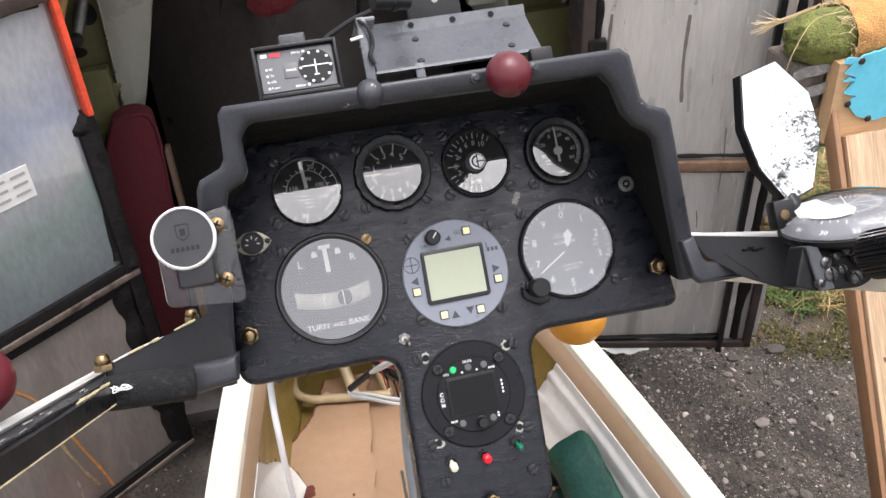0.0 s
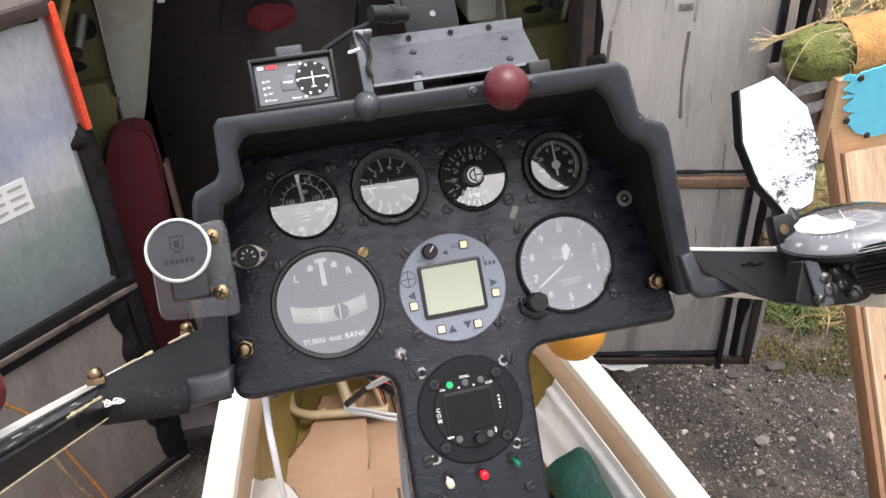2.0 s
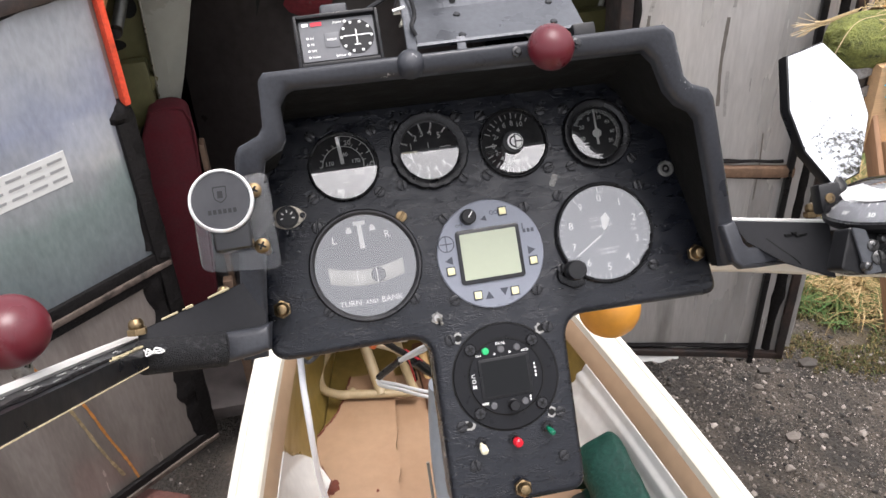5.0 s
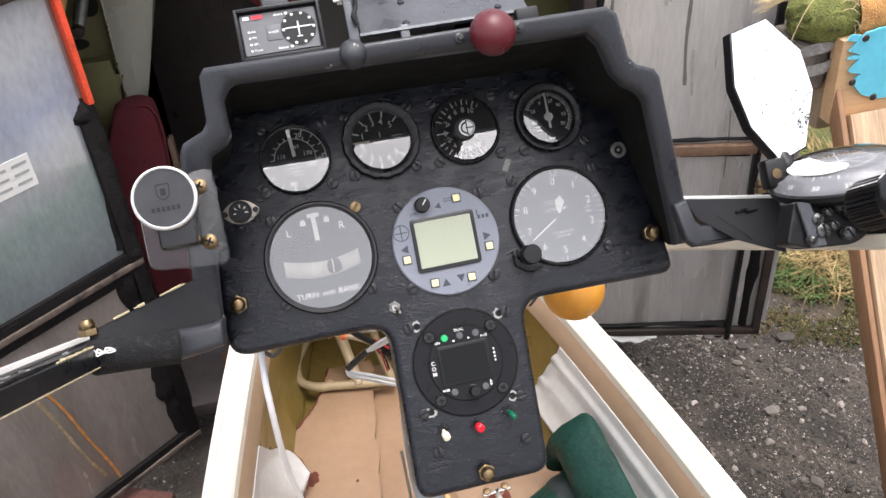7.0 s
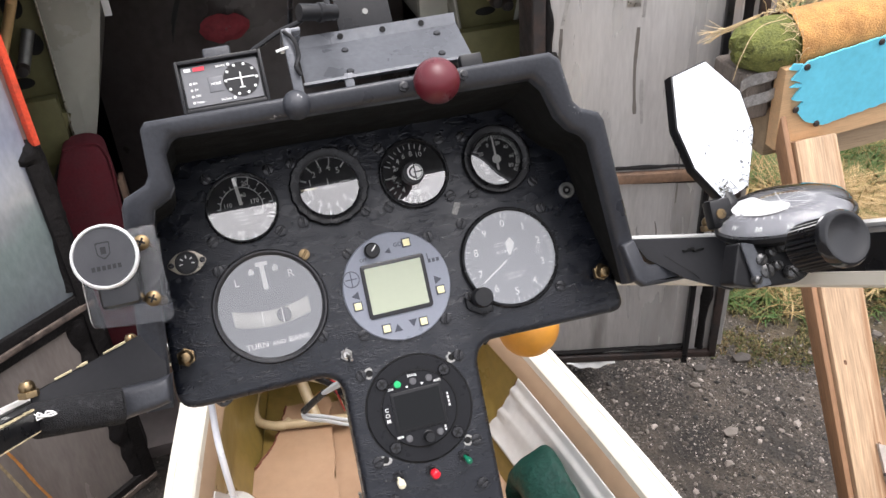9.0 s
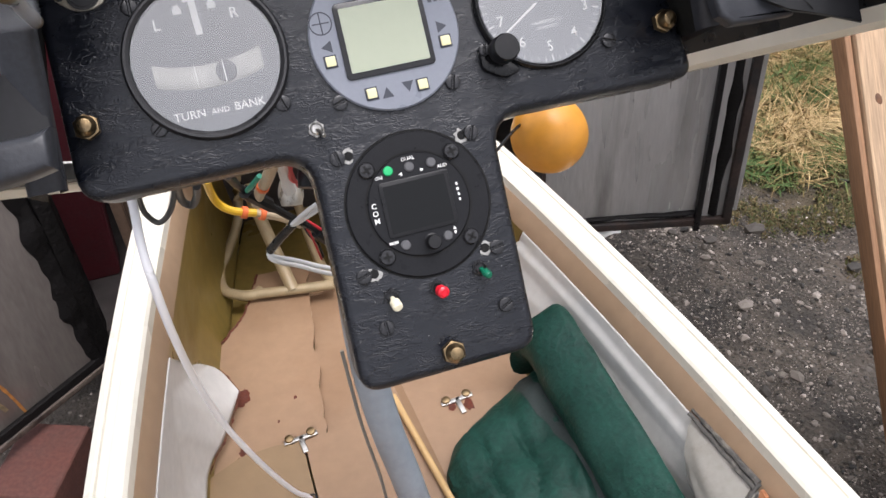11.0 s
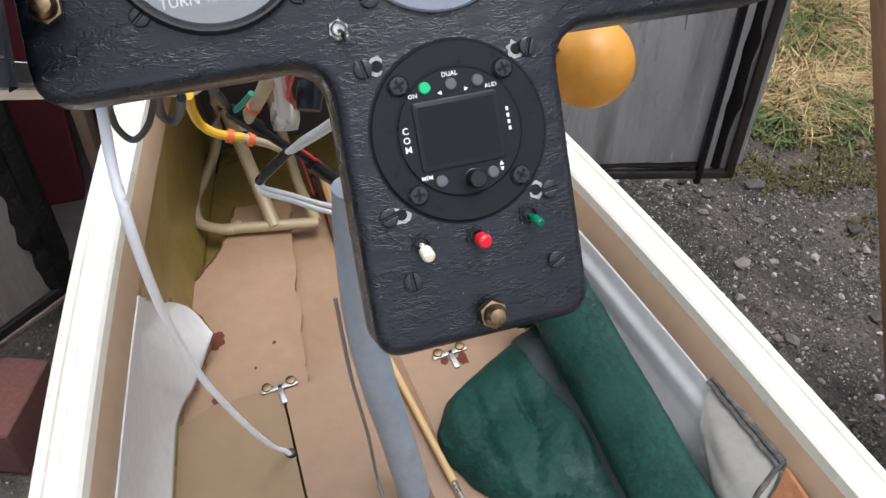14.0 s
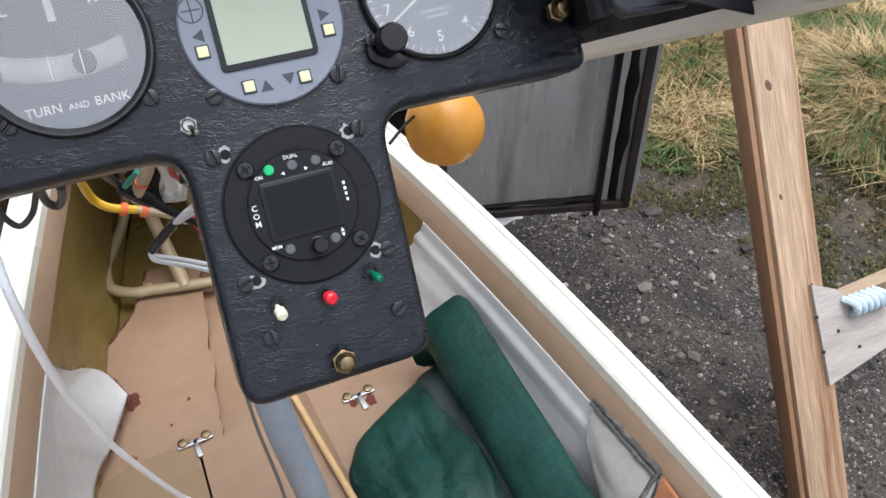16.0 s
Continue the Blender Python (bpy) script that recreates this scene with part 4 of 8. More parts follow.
part("fork_fitting", lathem([(0.010, 0.012), (0.011, 0.0), (0.009, -0.010), (0, -0.012)], 16), RUST_BLACK, w1, m=pose(-0.392, 1.01, 0.835))
part("spar_cap", boxm((-0.455, 1.02, 0.655), (-0.360, 1.045, 0.775), 0.004, m=pose(0, 0, 0)), RIB_OLIVE, w1)
part("stringer", sweep(bmesh.new(), [(-0.44, 1.03, 0.60), (-0.36, 1.04, 0.745)], 0.016, 4), RIB_OLIVE, w1)
# outer wing skin seen edge on, with a bright trim line
bm = bmesh.new()
rows = []
for k in range(15):
    u = k / 14
    z = 0.672 + 0.36 * u
    rows.append([bm.verts.new((x, y, z)) for x, y in ((-0.354 + 0.014 * u, 1.035), (-0.335 + 0.03 * u, 1.034), (-0.3255 + 0.105 * u ** 0.9, 1.055), (-0.325 + 0.105 * u ** 0.9, 3.5))])
for r, q in zip(rows, rows[1:]):
    for k in range(3):
        bm.faces.new((r[k], q[k], q[k + 1], r[k + 1]))
bmesh.ops.recalc_face_normals(bm, faces=bm.faces[:])
part("leading_edge_skin", bm, WING_SKIN, w1, "pale grey skin round the wing nose")
part("trim_edge", sweep(bmesh.new(), [(-0.355 + 0.014 * k / 14, 1.033, 0.672 + 0.36 * k / 14) for k in range(15)], 0.0018, 6), STEEL, w1, "bright metal edge")
part("skin_label", boxm((-0.252, 1.06, 0.885), (-0.240, 1.062, 0.92), 0.0005), plain("white_label", (0.7, 0.7, 0.7), 0.6), w1)

w2 = build_wing(1, 1.06, ((0.372, 0.66, 0.335), (0.44, 0.64, 0.50)), 1.03, [(0.395, 0.845, 0.018, 0.022), (0.432, 0.828, 0.014, 0.018), (0.41, 0.79, 0.02, 0.008)], "stored wing with olive root rib and pale skin")
part("spar_rod", sweep(bmesh.new(), [(0.372, 1.04, 0.90), (0.383, 1.01, 0.862), (0.399, 0.99, 0.838)], 0.0085, 14), PALE_WOOD, w2, "bare wooden rod")
part("fork_fitting", lathem([(0.011, 0.012), (0.012, 0.0), (0.009, -0.010), (0, -0.012)], 16), RUST_BLACK, w2, m=pose(0.412, 1.0, 0.826))
part("fork_fitting", lathem([(0.011, 0.012), (0.012, 0.0), (0.009, -0.010), (0, -0.012)], 16), RUST_BLACK, w2, m=pose(0.432, 1.0, 0.818))
part("wing_panel", boxm((0.276, 1.03, 0.792), (0.330, 1.05, 1.03), 0.006), WING_SKIN, w2, "pale grey wing panel")
part("red_ribbon", boxm((0.346, 1.005, 0.838), (0.354, 1.008, 0.93), 0.001), plain("red_ribbon", (0.75, 0.03, 0.02), 0.6), w2, "red streamer")
part("spar_cap", boxm((0.35, 1.02, 0.655), (0.47, 1.045, 0.770), 0.004), RIB_OLIVE, w2)

# added brown sheet that catches light so the trailer inside is not black
BACKING = mat("dark_brown_backing", (0.074, 0.062, 0.059), 0.36, var=0.35, scale=4, fine=50, bump=0.12, dist=0.002, second=(0.115, 0.105, 0.100), second_at=(0.56, 0.80), spec=0.5)
g = thing("fuselage_cover", pose(0, 0, 0), "dark brown sheet added to lift the trailer's black inside", "cover")
part("cover", sheet(lambda u, v: ((u - 0.5) * 0.72, 1.62 - 0.30 * math.cos((u - 0.5) * 2.4) * (1 - 0.35 * v) + 0.012 * noise.noise(Vector((u * 5, v * 4, 3))), 0.125 + 0.90 * v), 48, 40, 0.004), BACKING, g)
for xa, xb in ((-0.235, -0.150), (0.06, 0.13)):
    part("fold", sweep(bmesh.new(), curve([(xa, 1.43 + 1.2 * xa * xa, 0.30), (xa + 0.02, 1.41 + 1.2 * xa * xa, 0.62), ((xa + xb) / 2 + 0.02, 1.43 + 1.0 * xa * xa, 0.84), (xb + 0.04, 1.46 + 1.0 * xb * xb, 1.0)], 6), 0.006, 8), BACKING, g, "raised arc on the added backing sheet")
VELVET = mat("dark_red_velvet", (0.085, 0.008, 0.014), 0.9, var=0.25, scale=30, fine=200, bump=0.25)
g = thing("wing_cradle", pose(0, 0, 0), "wing cradle covered in dark red cloth", "cradle")
part("cover", prism(bmesh.new(), rounded([(-0.432, 0.12), (-0.345, 0.12), (-0.305, 0.60), (-0.308, 0.69), (-0.330, 0.702), (-0.372, 0.698), (-0.410, 0.61)], [0.01, 0.01, 0.02, 0.012, 0.012, 0.012, 0.02]), 0.985, 1.03, 0.006, 3), VELVET, g)
part("piping", sweep(bmesh.new(), curve([(-0.345, 0.987, 0.14), (-0.306, 0.985, 0.60), (-0.309, 0.985, 0.686), (-0.332, 0.985, 0.700), (-0.370, 0.985, 0.696)], 8), 0.0022, 8), VELVET, g)
part("board", boxm((-0.302, 0.99, 0.12), (-0.292, 1.02, 0.62), 0.003), bpy.data.materials["raw_plank"], g, "bare wooden edge board")
g = thing("red_cloth", pose(-0.061, 1.370, 0.728), "crumpled red cloth hung in the dark trailer", "cloth")
bm = sheet(lambda u, v: (0.052 * u * (1 + 0.16 * noise.noise(Vector((math.cos(6.2832 * v) * 2, math.sin(6.2832 * v) * 2, 3)))) * math.cos(6.2832 * v), -0.016 * (1 - u * u) + 0.004 * noise.noise(Vector((u * 3, v * 7, 2))), 0.030 * u * (1 + 0.3 * noise.noise(Vector((math.cos(6.2832 * v) * 2, math.sin(6.2832 * v) * 2, 8)))) * math.sin(6.2832 * v)), 10, 36, 0.0015)
part("cloth", bm, mat("dusty_red_cloth", (0.27, 0.04, 0.05), 0.9, var=0.3, scale=40, bump=0.3, second=(0.20, 0.17, 0.16), second_at=(0.60, 0.68)), g)


# ---- trestle ----
def beam_box(a, b, w, h, lean=(1, 0, 0)):
    """A squared timber from a to b, w wide along lean."""
    a, b, s = Vector(a), Vector(b), Vector(lean)
    d = (b - a).normalized()
    s = (s - d * s.dot(d)).normalized()
    n = d.cross(s)
    m = Matrix((s, n, d)).transposed().to_4x4()
    m.translation = a
    return boxm((-w / 2, -h / 2, 0), (w / 2, h / 2, (b - a).length), 0.004, 2, m)


def beam(name, a, b, w, h, material, parent, label="", lean=(1, 0, 0)):
    """A timber whose own z axis runs along it, so that its grain does too."""
    a, b, s = Vector(a), Vector(b), Vector(lean)
    d = (b - a).normalized()
    s = (s - d * s.dot(d)).normalized()
    m = Matrix((s, d.cross(s), d)).transposed().to_4x4()
    m.translation = a
    return part(name, boxm((-w / 2, -h / 2, 0), (w / 2, h / 2, (b - a).length), 0.003, 2), material, parent, label, m=m)


def build_trestle():
    t = thing("wing_trestle", pose(0, 0, 0), "rough pine trestle with a padded top and blue board", "trestle")
    d = Vector((0, 0.465, 0.75)).normalized()
    back = Vector((0, d.z, -d.y))

    def on_leg(x, z, off=0.0):
        return Vector((x, 0.08 + 0.62 * z, z)) - back * off
    beam("leg", on_leg(0.7530, -0.01, -0.0165), on_leg(0.7520, 0.715, -0.0165), 0.072, 0.033, PINE, t)
    beam("leg_lath", on_leg(0.7090, -0.01, -0.0185), on_leg(0.7065, 0.765, -0.0185), 0.010, 0.029, PINE_DARK, t, "red-brown stained side lath")
    part("leg", beam_box((2.10, 0.08, 0.0), (2.12, 0.55, 0.76), 0.070, 0.040), PINE, t)
    part("leg", beam_box((2.10, 1.10, 0.0), (2.12, 0.64, 0.76), 0.070, 0.040), PINE, t)
    for x, z, r in ((0.738, 0.552, 0.009), (0.768, 0.30, 0.006), (0.735, 0.42, 0.005)):
        m = Matrix((Vector((1, 0, 0)), back, d)).transposed().to_4x4()
        m.translation = on_leg(x, z, 0.0)
        part("knot", lathem([(r, 0.0004), (r * 0.8, -0.0004), (0, -0.0005)], 18, wave=lambda k, a: 0.2 * math.sin(2 * a + x * 90)), PINE_KNOT, t, "dark knot in the wood", m=m @ Matrix.Diagonal((0.6, 1, 1, 1)))
    part("beam", boxm((0.705, 0.580, 0.662), (2.25, 0.66, 0.800), 0.005), PINE_OLD, t)
    part("front_board", plate_poly([(0.701, 0.548, 0.690), (2.20, 0.548, 0.785), (2.20, 0.548, 0.905), (0.697, 0.548, 0.822)], 0.024), PINE_FRONT, t)
    part("lower_board", plate_poly([(0.797, 0.556, 0.655), (2.20, 0.556, 0.740), (2.20, 0.556, 0.784), (0.795, 0.556, 0.692)], 0.03), PINE_OLD, t, "grey weathered under-board")
    out = [(0.706, 0.807), (0.727, 0.797), (0.716, 0.800), (0.706, 0.795), (0.726, 0.793), (0.712, 0.774), (0.734, 0.768), (0.722, 0.757), (0.744, 0.732), (0.777, 0.721), (0.887, 0.738), (1.40, 0.800), (1.40, 0.915), (0.856, 0.850), (0.729, 0.832)]
    bm = bmesh.new()
    pts = []
    for i, p in enumerate(out):
        q = out[(i + 1) % len(out)]
        n = max(1, int((Vector(q) - Vector(p)).length / 0.006)) if max(p[0], q[0]) < 0.9 else 1
        for k in range(n):
            v = Vector(p).lerp(Vector(q), k / n)
            pts.append(v + Vector((torn(i * 0.7 + k * 0.3, 0.0022, 4), torn(i * 0.7 + k * 0.3, 0.0022, 9))))
    part("blue_board", prism(bm, pts[::-1], 0.5435, 0.5470), BLUE, t, "flaking sky-blue painted board", smooth=False)
    part("paint_flake", prism(bmesh.new(), [Vector(p) for p in ((0.700, 0.824), (0.716, 0.820), (0.722, 0.829), (0.706, 0.832))][::-1], 0.5440, 0.5470), BLUE, t, smooth=False)
    for x, z in ((0.728, 0.824), (0.722, 0.757), (0.764, 0.726), (0.850, 0.842)):
        part("nail", lathem([(0.0055, 0.0), (0.0045, -0.002), (0, -0.0028)], 12), RUST_BLACK, t, m=pose(x, 0.5430, z))
    # carpet roll along the top: its open end shows the filling
    cy = 0.600
    rows = []
    bm = bmesh.new()
    for i in range(60):
        u = i / 59
        x = 0.716 + 1.5 * u - (0.012 * noise.noise(Vector((i * 2, 3, 0))) if i == 0 else 0)
        rows.append([bm.verts.new((x + (0.010 * noise.noise(Vector((k * 0.9, 1, 1))) if i == 0 else 0), cy + 0.050 * math.cos(a) * (1 + 0.05 * noise.noise(Vector((x * 14, a * 2, 0)))), 0.842 + 0.085 * u + 0.046 * math.sin(a) * (1 + 0.10 * noise.noise(Vector((x * 11, a * 2, 5)))))) for a in [2 * math.pi * k / 28 for k in range(28)]])
    for r, q in zip(rows, rows[1:]):
        for k in range(28):
            bm.faces.new((r[k], r[(k + 1) % 28], q[(k + 1) % 28], q[k]))
    bmesh.ops.recalc_face_normals(bm, faces=bm.faces[:])
    part("carpet_cover", bm, CARPET, t, "ochre carpet wrapped round the top")
    bm = bmesh.new()
    rows = []
    for i, (dx, s) in enumerate(((-0.074, 0.12), (-0.072, 0.40), (-0.064, 0.68), (-0.045, 0.88), (-0.020, 0.95), (0.0, 0.95), (0.03, 0.93))):
        ring = []
        for k in range(32):
            a = 2 * math.pi * k / 32
            w = 1 + 0.12 * noise.noise(Vector((math.cos(a) * 2, math.sin(a) * 2, i * 0.7)))
            ring.append(bm.verts.new((0.716 + dx + 0.008 * noise.noise(Vector((math.cos(a) * 3, math.sin(a) * 3, i))), cy + 0.047 * s * w * math.cos(a), 0.844 + 0.042 * s * w * math.sin(a))))
        rows.append(ring)
    for r, q in zip(rows, rows[1:]):
        for k in range(32):
            bm.faces.new((r[k], r[(k + 1) % 32], q[(k + 1) % 32], q[k]))
    bm.faces.new(rows[0])
    bmesh.ops.recalc_face_normals(bm, faces=bm.faces[:])
    part("filling", bm, mat("mossy_green_filling", (0.16, 0.175, 0.045), 0.95, var=0.5, scale=50, fine=300, bump=0.9, dist=0.006, second=(0.045, 0.05, 0.015), second_at=(0.58, 0.66)), t, "mossy green filling at the open end")
    rng = random.Random(8)
    STRAW = mat("straw_fibre", (0.55, 0.42, 0.24), 0.8, var=0.2, bump=0)
    bm = bmesh.new()
    for k in range(70):
        a = rng.uniform(0, 6.28)
        p0 = Vector((0.718, cy + 0.049 * math.cos(a), 0.843 + 0.045 * math.sin(a)))
        dv = Vector((rng.uniform(-0.05, 0.01), rng.uniform(-0.03, 0.02), rng.uniform(-0.015, 0.03))) * rng.uniform(0.3, 1)
        sweep(bm, curve([p0, p0 + dv * 0.5 + Vector((0, 0, rng.uniform(0, 0.012))), p0 + dv], 3), 0.0005, 4)
    for k in range(22):
        p0 = Vector((0.640, 0.62, 0.868 + rng.uniform(-0.004, 0.004)))
        dv = Vector((rng.uniform(-0.055, -0.02), rng.uniform(-0.01, 0.02), rng.uniform(-0.025, 0.012)))
        sweep(bm, curve([p0 + Vector((0.05, 0, 0.012)), p0, p0 + dv], 3), 0.0004, 4)
    part("fringe", bm, STRAW, t, "frayed straw fringe")
    part("string", sweep(bmesh.new(), curve([(0.700, 0.57, 0.893), (0.655, 0.57, 0.885), (0.626, 0.56, 0.850), (0.618, 0.56, 0.815)], 6), 0.0006, 6), STRAW, t, "loose pale string")
    # old log end below the padding, wrapped in a clear printed strip
    LOG = mat("grey_split_log", (0.15, 0.125, 0.105), 0.85, var=0.5, scale=12, fine=80, bump=0.8, dist=0.006, stretch=(6, 6, 0.6))
    part("log_end", boxm((0.648, 0.575, 0.735), (0.700, 0.66, 0.812), 0.008, 3), LOG, t, "grey split log")
    part("log_end", boxm((0.700, 0.581, 0.742), (0.742, 0.66, 0.812), 0.006, 3), LOG, t, "grey split log")
    for za in (0.800, 0.766):
        part("plastic_strip", sheet(lambda u, v: (0.640 + 0.075 * u, 0.570 + 0.004 * math.sin(7 * u), za - 0.012 + 0.020 * u + 0.018 * v), 10, 3, 0.0008), mat("cloudy_film", (0.26, 0.25, 0.24), 0.25, var=0.4, scale=60, fine=300, bump=0.2), t, "cloudy plastic strip with worn print")
    # lower brace with its gusset and rope
    part("brace", beam_box((0.79, 0.270, 0.222), (2.10, 0.300, 0.300), 0.022, 0.050, (0, 1, 0)), PINE_OLD, t)
    g0 = [on_leg(x, z, 0.006) for x, z in ((0.763, 0.304), (0.774, 0.169), (0.905, 0.194), (0.990, 0.205), (0.990, 0.256), (0.906, 0.240), (0.846, 0.248), (0.808, 0.287))]
    part("gusset_board", plate_poly(g0, 0.012), PINE_GREY, t, "grey weathered gusset board")
    for x, z in ((0.765, 0.262), (0.770, 0.215), (0.80, 0.235), (0.835, 0.205)):
        m = Matrix((Vector((1, 0, 0)), back, d)).transposed().to_4x4()
        m.translation = on_leg(x, z, 0.0065)
        part("nail", lathem([(0.003, 0.001), (0.0026, -0.001), (0, -0.0014)], 10), RUST_BLACK, t, m=m)
    ROPE = mat("pale_blue_rope", (0.50, 0.60, 0.66), 0.8, var=0.3, scale=120, fine=500, bump=0.6)
    for k in range(6):
        c0 = on_leg(0.822 + 0.011 * k, 0.262, 0.012)
        part("rope", sweep(bmesh.new(), curve([c0 + Vector((-0.008, 0.012, 0.008)), c0 + Vector((0.0, -0.006, 0.010)), c0 + Vector((0.004, -0.010, -0.006)), c0 + Vector((0.008, 0.004, -0.018))], 4), 0.0058, 8), ROPE, t, "pale blue rope lashing")
    return t


PINE_KNOT = mat("pine_knot", (0.13, 0.06, 0.03), 0.6, var=0.4, scale=80, bump=0.2)
PINE_GREY = mat("silver_grey_pine", (0.42, 0.37, 0.33), 0.75, var=0.22, scale=9, fine=60, bump=0.3, stretch=(0.8, 7, 7), second=(0.26, 0.21, 0.17), second_at=(0.55, 0.75))
PINE_FRONT = mat("pale_front_pine", (0.60, 0.385, 0.21), 0.65, var=0.20, scale=9, fine=60, bump=0.3, dist=0.002, stretch=(0.5, 9, 9), second=(0.36, 0.20, 0.10), second_at=(0.58, 0.8))
PINE_DARK = mat("red_brown_pine", (0.27, 0.145, 0.075), 0.6, var=0.3, scale=9, fine=60, bump=0.3, stretch=(7, 7, 0.6), second=(0.12, 0.05, 0.02), second_at=(0.55, 0.7))
PINE_OLD = mat("grey_old_pine", (0.34, 0.25, 0.16), 0.75, var=0.25, scale=9, fine=60, bump=0.3, stretch=(0.6, 7, 7), second=(0.18, 0.12, 0.08), second_at=(0.55, 0.7))
BLUE = mat("flaking_sky_blue", (0.135, 0.57, 0.74), 0.5, var=0.12, scale=14, fine=100, bump=0.2, second=(0.20, 0.40, 0.45), second_at=(0.62, 0.72))
CARPET = mat("ochre_carpet", (0.50, 0.26, 0.085), 0.95, var=0.4, scale=40, fine=400, bump=0.9, dist=0.004, second=(0.30, 0.14, 0.045), second_at=(0.5, 0.7))
build_trestle()

# brick beside the fuselage
g = thing("concrete_block", pose(-0.49, 0.615, 0.0, 0, 0, -24), "dark red paving block on the ground", "block")
part("block", boxm((-0.055, -0.068, 0.0), (0.055, 0.068, 0.10), 0.006, 3), mat("dark_red_brick", (0.105, 0.040, 0.031), 0.85, var=0.35, scale=25, fine=150, bump=0.5, second=(0.08, 0.03, 0.025), second_at=(0.5, 0.7)), g)

# ---- instrument panel ----
RIM_OUT = [(-0.182, 0.045), (-0.1634, 0.1732), (-0.1604, 0.1785), (-0.1469, 0.1838), (-0.1434, 0.1886), (-0.1416, 0.2145), (-0.138, 0.2185),
           (0.1206, 0.2178), (0.1277, 0.2125), (0.1347, 0.1856), (0.1399, 0.1803), (0.1522, 0.176), (0.1563, 0.170), (0.1785, 0.055)]
RIM_IN = [(-0.165, 0.045), (-0.1485, 0.158), (-0.1450, 0.1690), (-0.1340, 0.1745), (-0.1302, 0.1800), (-0.1305, 0.1995), (-0.1245, 0.2080),
          (0.1065, 0.2040), (0.1140, 0.1965), (0.1215, 0.1785), (0.1300, 0.1690), (0.1395, 0.1640), (0.1443, 0.1580), (0.1645, 0.055)]
LINING_BACK = [(x * 1.065, z + 0.003) for x, z in RIM_IN]


def rim_y(z):
    return -0.04 - 0.43 * (z - 0.06)


# darker than the hood paint, so the colour carries the hollow's shade
LINING = mat("shaded_black_lining", (0.011, 0.011, 0.0105), 0.80, var=0.3, scale=50, fine=300, bump=0.3, spec=0.12)


def build_panel():
    p = thing("instrument_panel", POD, "black crinkle-painted instrument panel under a deep hood", "instrument panel")
    out = rounded([(-0.166, 0.038), (-0.050, 0.038), (-0.0535, -0.0925), (0.0475, -0.0925), (0.0515, 0.0365), (0.176, 0.034), (0.159, 0.168), (0.134, 0.181), (0.122, 0.213), (-0.138, 0.213), (-0.144, 0.183), (-0.161, 0.169)],
                  [0.016, 0.018, 0.013, 0.013, 0.018, 0.012, 0.004, 0.004, 0.01, 0.01, 0.004, 0.004])
    part("panel_face", prism(bmesh.new(), out, 0.0, 0.030, 0.005, 3), CRINKLE, p)
    def skin(name, loops_, material, label, bevel):
        bm = bmesh.new()
        loops = [[bm.verts.new((x, (rim_y(z) + dy) if front else 0.012, z)) for x, z in pts] for pts, front, dy in loops_]
        for a, b in zip(loops, loops[1:]):
            for i in range(len(a) - 1):
                bm.faces.new((a[i], a[i + 1], b[i + 1], b[i]))
        bmesh.ops.recalc_face_normals(bm, faces=bm.faces[:])
        if bevel:
            es = [e for e in bm.edges if e.is_manifold and e.calc_face_angle() > 0.9]
            bmesh.ops.bevel(bm, geom=es, offset=0.0045, segments=4, affect="EDGES", profile=0.5, clamp_overlap=True)
        part(name, bm, material, p, label)
    skin("hood", ((RIM_IN, True, 0.010), (RIM_IN, True, 0), (RIM_OUT, True, 0), (RIM_OUT, False, 0)), HOOD, "black hood with a rounded grey-worn rim", True)
    skin("hood_lining", ((LINING_BACK, False, 0), (RIM_IN, True, 0.009)), LINING, "matt black inside of the hood, darkened as shade", False)
    return p


panel = build_panel()


def build_canopy_frame():
    c = thing("raised_canopy", POD, "raised canopy frame, black inside with cream lower edge", "canopy")
    left = curve([(-0.10, 0.42, 0.070), (-0.18, 0.24, 0.068), (-0.221, 0.10, 0.063), (-0.2395, -0.076, 0.0525), (-0.2576, -0.25, 0.0400), (-0.281, -0.48, 0.0240)], 6)
    right = curve([(0.116, 0.445, 0.060), (0.196, 0.265, 0.055), (0.237, 0.125, 0.0475), (0.2555, -0.051, 0.0351), (0.2736, -0.225, 0.0229), (0.297, -0.455, 0.0067)], 6)

    def strake(name, pts, prof, material, label=""):
        bm = bmesh.new()
        rows = [[bm.verts.new((q.x + dx, q.y, q.z + dz)) for dx, dz in prof] for q in pts]
        n = len(prof)
        for r, s in zip(rows, rows[1:]):
            for k in range(n):
                bm.faces.new((r[k], s[k], s[(k + 1) % n], r[(k + 1) % n]))
        bmesh.ops.recalc_face_normals(bm, faces=bm.faces[:])
        part(name, bm, material, c, label, smooth=False)
    # pale colour stands in for glare along the perspex edge
    EDGE = plain("perspex_edge_glare", (0.62, 0.60, 0.57), 0.35)
    for side, pts, cream, top in ((-1, left, 0.0035, 0.0155), (1, right, 0.010, 0.034)):
        strake("frame_rail", pts, [(side * dx, dz) for dx, dz in ((-0.012, cream), (-0.012, top - 0.001), (0.012, top), (0.012, cream))], BLACK)
        inner = -0.0145 if side > 0 else 0.004
        strake("sill_strip", pts, [(side * dx, dz) for dx, dz in ((inner, 0.002), (inner, cream), (0.0145, cream), (0.0145, -0.002), (inner + 0.006, -0.001))], CREAM, "cream gelcoat sill")
        part("canopy_edge", sweep(bmesh.new(), [q + Vector((side * 0.010, 0, top + 0.002)) for q in pts], 0.0026, 6), EDGE, c, "scratched edge of the clear canopy, its glare painted pale")
    return c


canopy = build_canopy_frame()


